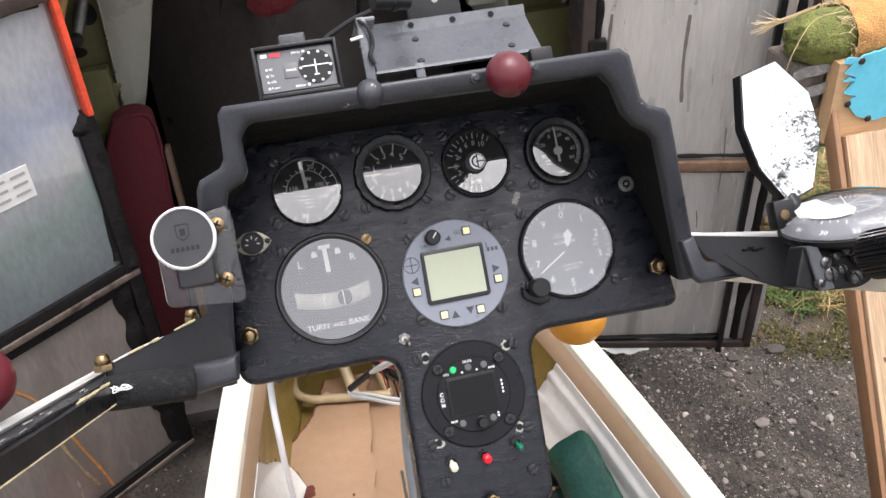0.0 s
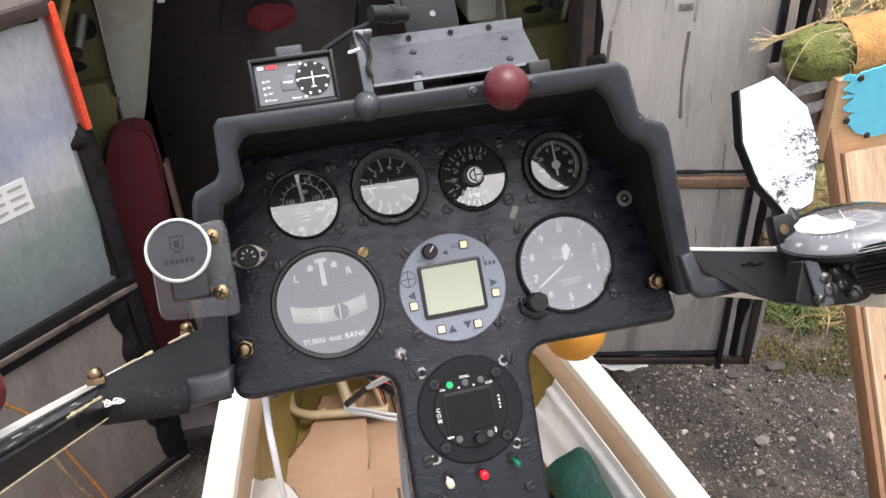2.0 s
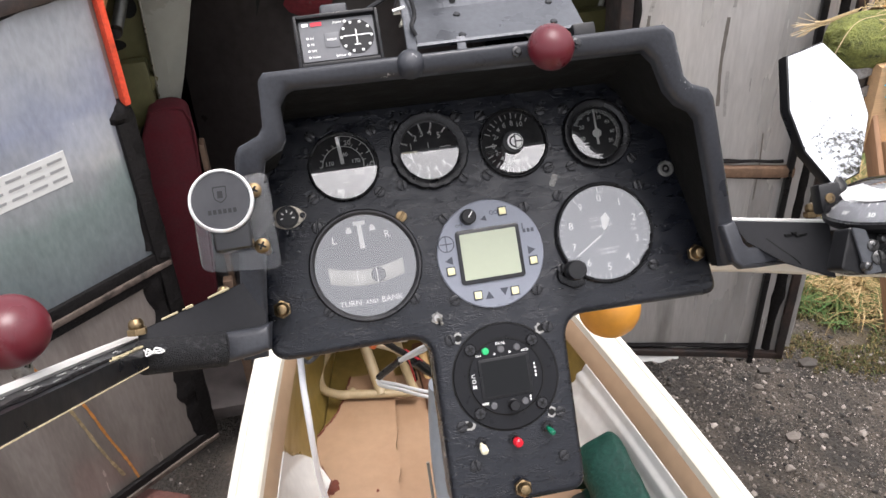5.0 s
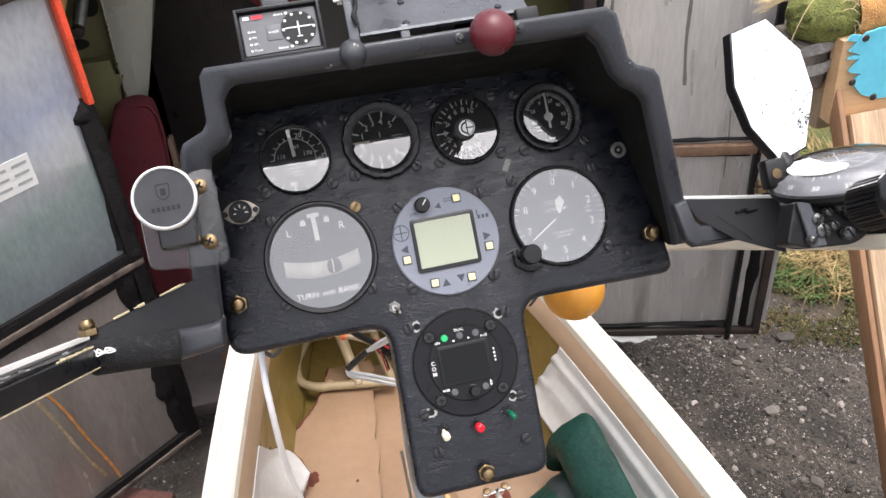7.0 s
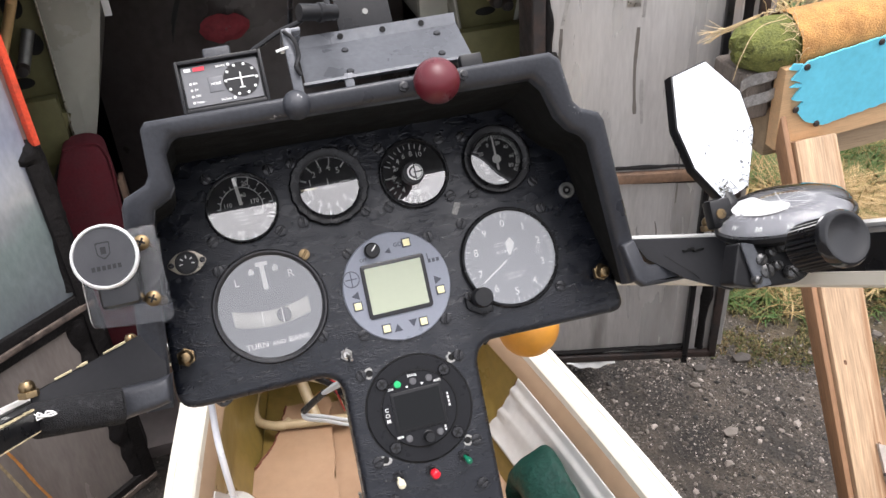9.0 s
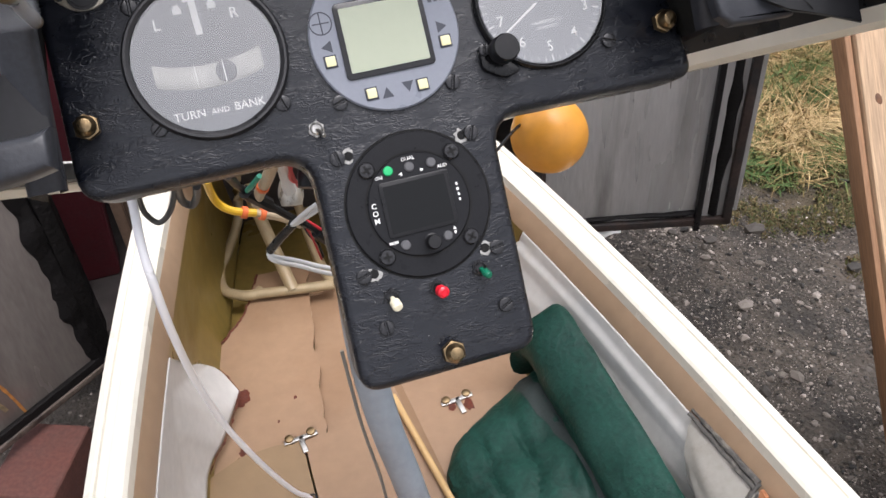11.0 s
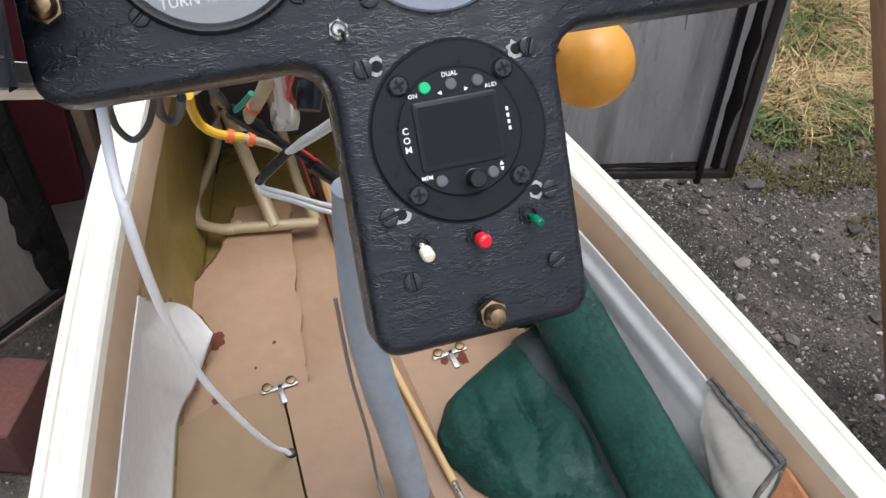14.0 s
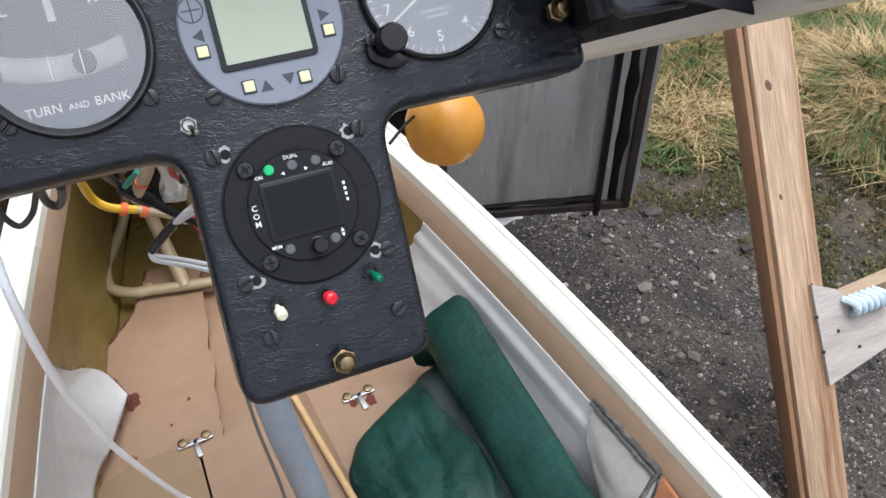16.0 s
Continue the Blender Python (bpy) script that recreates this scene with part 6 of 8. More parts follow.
part("long_pointer", bm, WHITE_PRINT, g, smooth=False)
bm = bmesh.new()
m = pose(0, -0.0016, 0) @ pose(0, 0, 0, 0, 12, 0)
bm.faces.new([bm.verts.new(m @ Vector((a, 0, b))) for a, b in ((-0.001, 0.002), (0.001, 0.002), (0.0038, 0.011), (0.0, 0.0155), (-0.0038, 0.011))])
part("short_pointer", bm, WHITE_PRINT, g, smooth=False)
lug = rounded([(-0.0405, -0.018), (-0.024, -0.031), (-0.020, -0.036), (-0.030, -0.0385), (-0.042, -0.031)], 0.004, 4)
part("lug", prism(bmesh.new(), lug, -0.0042, 0.0, 0.0012), BEZEL, g)
bm = lathem([(0.0042, -0.004), (0.0040, -0.010), (0.0072, -0.0105), (0.0076, -0.0112), (0.0074, -0.0200), (0.0066, -0.0212), (0, -0.0214)], 36,
            wave=lambda k, a: 0.012 * math.sin(24 * a) if k in (3, 4) else 0)
part("knob", bm, BLACK, g, "black setting knob", m=pose(-0.0312, 0, -0.0245))
screw(g, -0.0385, -0.0215, scale=0.8, y=-0.004)

# round flight computer with a pale display
NAV_FACE = mat("blue_grey_face", (0.20, 0.215, 0.255), 0.4, var=0.06, scale=60, fine=400, bump=0.03)
LCD = mat("pale_lcd", (0.38, 0.415, 0.31), 0.5, var=0.03, scale=30, fine=200, bump=0.0, rough_var=0.02)
YELLOW_KEY = plain("pale_yellow_key", (0.80, 0.74, 0.42), 0.35)
NAV_PRINT = plain("dark_grey_print", (0.035, 0.04, 0.055), 0.5)
g = thing("flight_computer", POD @ pose(0.0035, 0, 0.0912), "round blue-grey flight computer with a blank pale display", "flight computer")
part("face_plate", lathem([(0.0402, 0), (0.0402, -0.0022), (0.0394, -0.0030), (0, -0.0030)], 80), NAV_FACE, g)
part("display_frame", prism(bmesh.new(), rounded([(-0.0252, -0.0204), (0.0234, -0.0204), (0.0238, 0.0199), (-0.0245, 0.0199)], 0.003), -0.0044, -0.003, 0.0006), BLACK_GLOSS, g)
lcd = part("display", prism(bmesh.new(), rounded([(-0.0222, -0.0172), (0.0206, -0.0172), (0.0208, 0.0168), (-0.0217, 0.0168)], 0.0008), -0.0046, -0.004), LCD, g, "blank pale green display")
for x, z in ((0.0134, 0.0299), (0.0310, -0.0098), (0.0134, -0.0298), (-0.0145, -0.0291), (-0.0315, -0.0087)):
    k = part("key_frame", boxm((-0.0034, -0.0036, -0.0034), (0.0034, -0.003, 0.0034), 0.0003), NAV_PRINT, g, m=pose(x, 0, z))
    part("key", boxm((-0.0026, -0.0048, -0.0026), (0.0026, -0.0034, 0.0026), 0.0006), YELLOW_KEY, k, "pale yellow key")
for x, z, a, w, lo, hi in ((0.0307, -0.0019, 90, 0.0032, -0.0026, 0.0030), (0.0056, -0.0291, 180, 0.0032, -0.0026, 0.0030), (-0.0061, -0.0303, 0, 0.0032, -0.0026, 0.0030), (-0.0317, -0.0010, -90, 0.0032, -0.0026, 0.0030), (-0.0015, 0.0262, -100, 0.0022, -0.002, 0.0025)):
    bm = bmesh.new()
    bm.faces.new([bm.verts.new(p) for p in ((-w, 0, lo), (w, 0, lo), (0, 0, hi))])
    part("arrow_mark", bm, NAV_PRINT, g, smooth=False, m=pose(x, -0.0032, z) @ pose(0, 0, 0, 0, a, 0))
part("lettering", writing("GO", 0.0044, 0.0068, 0.0297, -0.0032), NAV_PRINT, g, smooth=False)
part("lettering", writing("OFF", 0.0032, -0.0205, 0.0235, -0.0032), NAV_PRINT, g, smooth=False)
bm = arc(bmesh.new(), 0.0058, 0, 360, 0.0007, 0)
bar(bm, 0, 0, 0.0007, 0.0110, 0)
bar(bm, 0, 0, 0.0090, 0.0007, 0)
part("globe_mark", bm, NAV_PRINT, g, smooth=False, m=pose(-0.0321, -0.0032, 0.0115))
part("logo_bar", bar(bmesh.new(), 0.0266, 0.0165, 0.0008, 0.0045, -0.0032), NAV_PRINT, g, smooth=False)
for x in (0.0275, 0.0307, 0.0338):
    part("logo_bar", bar(bmesh.new(), x, 0.0130, 0.0022, 0.0028, -0.0032), NAV_PRINT, g, smooth=False)
bm = lathem([(0.0058, -0.003), (0.0056, -0.0095), (0.0048, -0.0105), (0, -0.0106)], 28, wave=lambda k, a: 0.02 * math.sin(14 * a) if k < 2 else 0)
knob = part("knob", bm, BLACK, g, "black rotary knob with a white line", m=pose(-0.0131, 0, 0.0290))
part("index_line", bar(bmesh.new(), 0.0012, 0.0014, 0.0007, 0.0050, -0.0108, 40), WHITE_PRINT, knob, smooth=False)

# round radio
RADIO = mat("radio_black", (0.0085, 0.0088, 0.0105), 0.40, var=0.25, scale=150, fine=700, bump=0.12, dist=0.0004, spec=0.2)
GREY_KEY = plain("grey_rubber_key", (0.085, 0.085, 0.09), 0.6)
GREEN_KEY = plain("green_key", (0.01, 0.42, 0.14), 0.45)
g = thing("radio", POD, "round black two-way radio with a dark screen", "radio")
part("mounting_ring", lathem([(0.0402, -0.0003), (0.0390, -0.0003)], 90), DARK_HOLE, g, "dark joint scribed round the radio")
part("mounting_plate", lathem([(0.0391, 0.0), (0.0389, -0.0014), (0.0384, -0.0018), (0.0300, -0.0018), (0.0286, -0.0018)], 80), RADIO, g)
part("groove", lathem([(0.0290, -0.0019), (0.0278, -0.0019)], 80), DARK_HOLE, g)
part("face_plate", lathem([(0.0280, 0.0), (0.0279, -0.0022), (0.0272, -0.0028), (0, -0.0028)], 80), RADIO, g)
part("screen_frame", prism(bmesh.new(), rounded([(-0.0200, -0.0146), (0.0184, -0.0146), (0.0188, 0.0152), (-0.0196, 0.0152)], 0.002), -0.0038, -0.0026, 0.0004), BLACK, g)
part("screen", prism(bmesh.new(), rounded([(-0.0178, -0.0124), (0.0163, -0.0124), (0.0166, 0.0130), (-0.0175, 0.0130)], 0.0008), -0.0039, -0.0034),
     plain("dark_screen", (0.006, 0.0065, 0.007), 0.20, spec=0.2), g, "switched-off dark screen")
for x, z, mt, lb in ((-0.0125, 0.0207, GREEN_KEY, "round green key"), (-0.0008, 0.0205, GREY_KEY, "round grey key"), (0.0112, 0.0202, GREY_KEY, "round grey key"), (-0.0124, -0.0196, GREY_KEY, "round grey key"), (0.0111, -0.0200, GREY_KEY, "round grey key")):
    part("key", lathem([(0.0027, -0.002), (0.0026, -0.0028), (0.0021, -0.0032), (0, -0.0033)], 24), mt, g, lb, m=pose(x, -0.0008, z))
part("knob", lathem([(0.0046, -0.002), (0.0046, -0.0026), (0.0041, -0.0028), (0.0040, -0.0085), (0.0034, -0.0095), (0, -0.0096)], 30), BLACK, g, "small black tuning knob", m=pose(0.002, -0.0008, -0.0212))
bm = bmesh.new()
for k, ch in enumerate("COM"):
    writing(ch, 0.0041, -0.0242, 0.0040 - 0.0040 * k, -0.0030, bm)
for k, w in enumerate((0.0011, 0.0013, 0.0011, 0.0012)):
    bar(bm, 0.0222, 0.0060 - 0.0028 * k, w, 0.0016, -0.0030)
writing("ON", 0.0026, -0.0183, 0.0180, -0.0030, bm)
writing("DUAL", 0.0028, -0.0006, 0.0249, -0.0030, bm)
writing("AUD", 0.0026, 0.0168, 0.0172, -0.0030, bm)
writing("MEM", 0.0025, -0.0184, -0.0172, -0.0030, bm)
for x, a in ((-0.0062, -90), (0.0056, 90)):
    m = pose(x, -0.0030, 0.0176) @ pose(0, 0, 0, 0, a, 0)
    bm.faces.new([bm.verts.new(m @ Vector(p)) for p in ((-0.001, 0, -0.0008), (0.001, 0, -0.0008), (0, 0, 0.001))])
for dz, a in ((0.0012, 0), (-0.0012, 180)):
    m = pose(0.0156, -0.0030, -0.0180 + dz) @ pose(0, 0, 0, 0, a, 0)
    bm.faces.new([bm.verts.new(m @ Vector(p)) for p in ((-0.001, 0, -0.0008), (0.001, 0, -0.0008), (0, 0, 0.0011))])
part("lettering", bm, WHITE_PRINT, g, smooth=False)
for x in (-0.0235, 0.0235):
    for z in (-0.0235, 0.0235):
        screw(g, x, z, random.uniform(0, 90), CROSS_MESH, y=-0.0018)


# ---- things fixed to the hood and the canopy frame ----
def plate(points, thick, bevel=0.0):
    """A flat plate from its corner points (nearly in one plane), thickened evenly."""
    bm = bmesh.new()
    vs = [bm.verts.new(p) for p in points]
    f = bm.faces.new(vs)
    bm.normal_update()
    n = f.normal.copy()
    low = [bm.verts.new(v.co - n * thick) for v in vs]
    bm.faces.new(low[::-1])
    k = len(vs)
    for i in range(k):
        bm.faces.new((vs[i], low[i], low[(i + 1) % k], vs[(i + 1) % k]))
    bmesh.ops.recalc_face_normals(bm, faces=bm.faces[:])
    if bevel:
        bmesh.ops.bevel(bm, geom=bm.edges[:], offset=bevel, segments=2, affect="EDGES")
    return bm


# side arms and gussets of the hood
PALE_WORN = mat("worn_ochre_primer", (0.42, 0.36, 0.22), 0.7, var=0.5, scale=300, bump=0.2)
SCRATCH_PALE = plain("pale_scratch", (0.36, 0.355, 0.34), 0.5)
ARM_LEFT = [(-0.1570, 0.0685), (-0.1660, 0.0665), (-0.1930, 0.0665), (-0.1940, 0.0465), (-0.1700, 0.0490), (-0.1600, 0.0510)]
ARM_RIGHT = [(0.1600, 0.084), (0.1705, 0.086), (0.1745, 0.0690), (0.1780, 0.0655), (0.1850, 0.0650), (0.2060, 0.0530), (0.2060, 0.0498), (0.1800, 0.0505), (0.1700, 0.0512), (0.1640, 0.0570)]
# torn tape and scratches along the frame beside the foam wrap
rng = random.Random(27)


def on_frame(y, dx, dz):
    u = (y + 0.076) / -0.174
    return Vector((-0.2395 - 0.0181 * u + dx, y, 0.0525 - 0.0125 * u + dz))


part("tape_gap", sweep(bmesh.new(), [on_frame(-0.085 - 0.012 * k, 0.0065 + rng.uniform(-0.0008, 0.0008), 0.0152) for k in range(26)], [0.0006 + rng.uniform(0, 0.0012) for _ in range(26)], 6), TAR, canopy, "black torn seam in the frame tape")
for k in range(7):
    y = -0.092 - 0.008 * k
    part("tape_shred", sweep(bmesh.new(), [on_frame(y, 0.0092 + rng.uniform(-0.001, 0.001), 0.0150), on_frame(y - rng.uniform(0.006, 0.012), 0.0090 + rng.uniform(-0.001, 0.001), 0.0152)], rng.uniform(0.0006, 0.0013), 6), PALE_WORN, canopy, "shred of yellowed tape")
for k in range(9):
    y, dx = -0.10 - rng.uniform(0, 0.14), rng.uniform(-0.007, 0.003)
    part("scratch", sweep(bmesh.new(), [on_frame(y, dx, 0.0158), on_frame(y - rng.uniform(0.004, 0.014), dx + rng.uniform(-0.001, 0.001), 0.0158)], rng.uniform(0.0002, 0.0005), 5), SCRATCH_PALE, canopy, "pale scratch in the black paint")
part("lower_edge", sweep(bmesh.new(), [on_frame(-0.10 - 0.03 * k, 0.0124, 0.0030) for k in range(12)], 0.0004, 6), PALE_WORN, canopy, "thin pale lower edge of the frame")
part("side_arm", prism(bmesh.new(), [Vector(p) for p in ARM_LEFT], -0.0740, -0.0600, 0.0050, 4), HOOD, panel)
part("side_arm", prism(bmesh.new(), [Vector(p) for p in ARM_RIGHT[::-1]], -0.0560, -0.0480, 0.0030, 3), HOOD, panel)
bm = plate([(0.171, -0.046, 0.0865), (0.229, -0.074, 0.0735), (0.2215, -0.082, 0.0355), (0.2055, -0.076, 0.0440), (0.1960, -0.064, 0.0510), (0.1800, -0.047, 0.0690)], 0.003, 0.0005)
GUSSET = mat("flat_black_plate", (0.012, 0.012, 0.0138), 0.42, var=0.2, scale=40, fine=300, bump=0.06, dist=0.0005, spec=0.25, rough_var=0.06)
part("gusset", bm, GUSSET, panel, "flat black gusset plate with scratches")
# the canopy's white perspex edge, added along the gusset to fit the view
part("gusset_edge", sweep(bmesh.new(), [(0.171, -0.0475, 0.0872), (0.229, -0.0755, 0.0744)], 0.0017, 8), plain("pale_canopy_strip", (0.62, 0.61, 0.58), 0.5), panel, "pale canopy edge strip laid along the gusset")
part("scratch", streak(bmesh.new(), [(0.1815, 0.0700), (0.190, 0.0620), (0.200, 0.0530), (0.206, 0.0450)], 0.0007, -0.083), DARK_HOLE, panel, "dark joint under the gusset", smooth=False, m=pose(0, 0.010, 0))
bm = plate([(-0.160, -0.042, 0.0990), (-0.1725, -0.056, 0.0962), (-0.2375, -0.077, 0.0755), (-0.2350, -0.083, 0.0600), (-0.1900, -0.064, 0.0600), (-0.1620, -0.048, 0.0600)], 0.003, 0.0006)
part("gusset", bm, GUSSET, panel, "flat black gusset plate with scratches")
rng = random.Random(19)
for k in range(9):
    u = rng.uniform(0.05, 0.9)
    p0 = Vector((-0.1725, -0.0575, 0.0966)).lerp(Vector((-0.2375, -0.0785, 0.0760)), u)
    p1 = Vector((-0.1725, -0.0575, 0.0966)).lerp(Vector((-0.2375, -0.0785, 0.0760)), min(u + rng.uniform(0.03, 0.12), 1))
    part("worn_edge", sweep(bmesh.new(), [p0, p1], rng.uniform(0.0005, 0.0011), 6), PALE_WORN, panel, "paint worn off the plate edge")
bm = bmesh.new()
for x0, x1, dz in ((0.199, 0.207, 0.0), (0.205, 0.216, -0.0014), (0.203, 0.206, 0.0006)):
    box(bm, (x0, -0.0690 - (x0 - 0.199) * 0.5, 0.0690 + dz), (x1, -0.0630, 0.0706 + dz), 0.0002)
part("slot", bm, DARK_HOLE, panel, "gouge in the plate")
FOAM = mat("black_foam_wrap", (0.009, 0.009, 0.010), 0.7, var=0.5, scale=220, fine=1100, bump=0.9, dist=0.002, spec=0.3, second=(0.030, 0.030, 0.032), second_at=(0.56, 0.62))
g = thing("foam_wrap", POD @ pose(-0.209, -0.090, 0.0575), "black foam wrap round the side arm", "foam wrap")
bm = sweep(bmesh.new(), curve([(-0.0245, 0.0045, 0.002), (-0.0240, 0.004, 0.002), (0.0, -0.002, 0.001), (0.0215, 0.004, -0.0008), (0.022, 0.004, -0.0008)], 4), [0.0085] + [0.0108] * 15 + [0.0085], 18)
part("wrap", bm, FOAM, g)
bm = bmesh.new()
rng = random.Random(5)
for k in range(7):
    a = Vector((-0.017 + rng.uniform(-0.002, 0.002), -0.0122, 0.004))
    sweep(bm, curve([a, a + Vector((rng.uniform(-.004, .004), -0.0012, rng.uniform(-.002, .004))), a + Vector((rng.uniform(-.006, .006), 0, rng.uniform(-.004, .004)))], 4), 0.0005, 5)
part("thread_knot", bm, plain("white_thread", (0.75, 0.74, 0.72), 0.8), g, "loose white thread")

# domed rivet and red knob on the rim
part("domed_cap", lathem([(0.0088, 0.004), (0.0088, 0.0), (0.0082, -0.0038), (0.0060, -0.0068), (0.003, -0.0082), (0, -0.0086)], 28), HOOD, panel, "domed cap on the rim", m=pose(-0.0474, -0.1035, 0.2130, -12, 0, 0))
RED_KNOB = mat("dark_red_knob", (0.095, 0.010, 0.016), 0.34, var=0.12, scale=60, fine=300, bump=0.02, spec=0.45)


def ball_knob(name, x, y, z, r, label, turn=(0, 0, 0)):
    t = thing(name, POD @ pose(x, y, z, *turn), label, "knob")
    prof = [(0.005, r * 1.25), (0.005, r * 0.75)] + [(r * math.sin(a), r * 0.9 * math.cos(a)) for a in [0.5 + (math.pi - 0.5) * k / 14 for k in range(14)]] + [(0, -r * 0.9)]
    part("ball", lathem(prof[2:], 36), RED_KNOB, t)
    part("stem", lathem(prof[:2] + [(0, r * 0.7)], 16), STEEL, t)
    return t


ball_knob("release_knob", 0.0395, -0.117, 0.2090, 0.0146, "glossy dark red ball knob on the hood rim")
ball_knob("pull_knob", -0.268, -0.205, 0.085, 0.019, "glossy dark red knob on the canopy frame", (-60, 0, 0))
for x, z in ((0.0206, 0.2117), (0.0600, 0.2125)):
    bm = prism(bmesh.new(), [Vector(polar(0.0036, 60 * k)) for k in range(6)], -0.003, 0.004, 0.0004)
    lathe(bm, [(0.0018, -0.003), (0.0018, -0.0055), (0, -0.0055)], 12)
    part("stud", bm, SCREW, panel, "small hexagon stud", m=pose(x, -0.1035, z))

# traffic display
GREY_FACE = mat("dark_grey_face", (0.12, 0.122, 0.13), 0.5, var=0.08, scale=60, fine=300, bump=0.05)
g = thing("traffic_display", POD @ pose(-0.0882, -0.088, 0.2215), "small black traffic display box on the hood", "display")
part("case", boxm((-0.0268, 0.0005, 0.0), (0.0268, 0.020, 0.0335), 0.0015, 3), BLACK, g)
for lo, hi in (((-0.0268, 0.0), (-0.0248, 0.0335)), ((0.0248, 0.0), (0.0268, 0.0335)), ((-0.0248, 0.0), (0.0248, 0.0025)), ((-0.0248, 0.0312), (0.0248, 0.0335))):
    part("rim", boxm((lo[0], -0.004, lo[1]), (hi[0], 0.001, hi[1]), 0.0006), BLACK, g)
part("clip", boxm((-0.0085, 0.006, 0.033), (0.0090, 0.018, 0.0425), 0.002, 3), HOOD, g)
part("face", prism(bmesh.new(), rounded([(-0.0235, 0.0042), (0.0235, 0.0042), (0.0235, 0.0300), (-0.0235, 0.0300)], 0.001), -0.0006, 0.001), GREY_FACE, g)
part("compass_field", lathem([(0.0110, -0.001), (0, -0.001)], 40), BLACK, g, m=pose(0.0117, 0, 0.0172))
bm = bmesh.new()
for k in range(10):
    x, z = polar(0.0096, 18 + 36 * k)
    lathe(bm, [(0.0010, -0.0012), (0.0008, -0.0018), (0, -0.002)], 8, 0.0117 + x, 0.0172 + z)
bar(bm, 0.0117, 0.0180, 0.0170, 0.0007, -0.0013)
bar(bm, 0.0117, 0.0172, 0.0007, 0.0090, -0.0013)
bar(bm, 0.0117, 0.0120, 0.0034, 0.0007, -0.0013)
writing("above", 0.0025, 0.0005, 0.0277, -0.0012, bm)
writing("below", 0.0025, 0.0003, 0.0062, -0.0012, bm)
writing("MODE", 0.0022, -0.0040, 0.0168, -0.0014, bm)
for k, txt in enumerate(("RX", "TX", "GPS", "Power")):
    z = 0.0188 - 0.0040 * k
    lathe(bm, [(0.0008, -0.0012), (0, -0.0014)], 8, -0.0193, z)
    writing(txt, 0.0020, -0.0178, z, -0.0012, bm, align="LEFT")
bar(bm, -0.0198, 0.0277, 0.0040, 0.0022, -0.0012)
for x, z in ((0.0054, 0.0277), (0.0056, 0.0062)):
    lathe(bm, [(0.0010, -0.0012), (0, -0.0015)], 8, x, z)
part("printing", bm, WHITE_PRINT, g, smooth=False)
part("logo_bar", bar(bmesh.new(), -0.0128, 0.0277, 0.0070, 0.0026, -0.0012), plain("red_print", (0.6, 0.03, 0.05), 0.5), g, smooth=False)
part("mode_key", boxm((-0.0086, -0.0012, 0.0118), (0.0006, -0.0004, 0.0215), 0.0005), GREY_FACE, g)

# folded sheet bracket above the hood
SHEET = mat("grey_black_sheet_metal", (0.095, 0.10, 0.11), 0.33, metal=0.4, var=0.25, scale=30, fine=250, bump=0.06, second=(0.12, 0.12, 0.125), second_at=(0.6, 0.78))
g = thing("sheet_bracket", POD, "folded black sheet-metal bracket with screw holes", "bracket")
prof = [(-0.084, 0.2305), (-0.080, 0.2300), (-0.050, 0.2630), (-0.050, 0.2712), (-0.020, 0.2755), (0.03, 0.279)]
bm = bmesh.new()
xl, xr = (-0.0385, -0.037, -0.035, -0.0355, -0.034, -0.033), (0.0765, 0.0767, 0.0787, 0.0790, 0.082, 0.086)
rows = [[bm.verts.new((xl[k] + (xr[k] - xl[k]) * i / 6, y, z)) for i in range(7)] for k, (y, z) in enumerate(prof)]
for r, s in zip(rows, rows[1:]):
    for i in range(6):
        bm.faces.new((r[i], r[i + 1], s[i + 1], s[i]))
bm.normal_update()
bmesh.ops.solidify(bm, geom=bm.faces[:], thickness=0.0018)
bmesh.ops.recalc_face_normals(bm, faces=bm.faces[:])
part("folded_sheet", bm, SHEET, g, smooth=False)
part("upright_tab", boxm((0.000, -0.024, 0.272), (0.040, -0.021, 0.335), 0.001), BLACK, g)
bm = lathem([(0.0022, -0.0006), (0, -0.0006)], 14)
part("hole", bm, STEEL_DULL, g, m=pose(0.0215, -0.0240, 0.2905))
for x in (-0.004, 0.026, 0.054):
    part("hole", lathem([(0.0022, -0.0004), (0, -0.0004)], 14), DARK_HOLE, g, m=pose(x, -0.0502, 0.2672))
slope = math.degrees(math.atan2(0.033, 0.030))
for x, f in ((-0.004, 0.75), (-0.006, 0.16), (0.062, 0.80), (0.058, 0.22)):
    part("rivet", lathem([(0.0026, 0.0), (0.0022, -0.001), (0, -0.0013)], 14), SCREW, g, m=pose(x, -0.080 + 0.030 * f, 0.230 + 0.033 * f, -(90 - slope), 0, 0))
part("strap", boxm((-0.0465, -0.094, 0.214), (-0.0400, -0.091, 0.2645), 0.001), SHEET, g)
part("strap", boxm((-0.0465, -0.093, 0.2615), (-0.034, -0.050, 0.2645), 0.001), SHEET, g)
part("foot", boxm((-0.012, -0.083, 0.214), (-0.006, -0.080, 0.2325), 0.0005), SHEET, g)
part("foot", boxm((0.066, -0.084, 0.214), (0.073, -0.080, 0.2310), 0.0005), SHEET, g)
part("clamp", boxm((0.0640, -0.093, 0.2180), (0.0790, -0.084, 0.2290), 0.0015), BLACK, g)
part("cable_tie", sweep(bmesh.new(), curve([(-0.045, -0.096, 0.262), (-0.040, -0.098, 0.255), (-0.039, -0.097, 0.245), (-0.042, -0.098, 0.238), (-0.040, -0.097, 0.232)], 5), 0.0014, 8), BLACK, g)
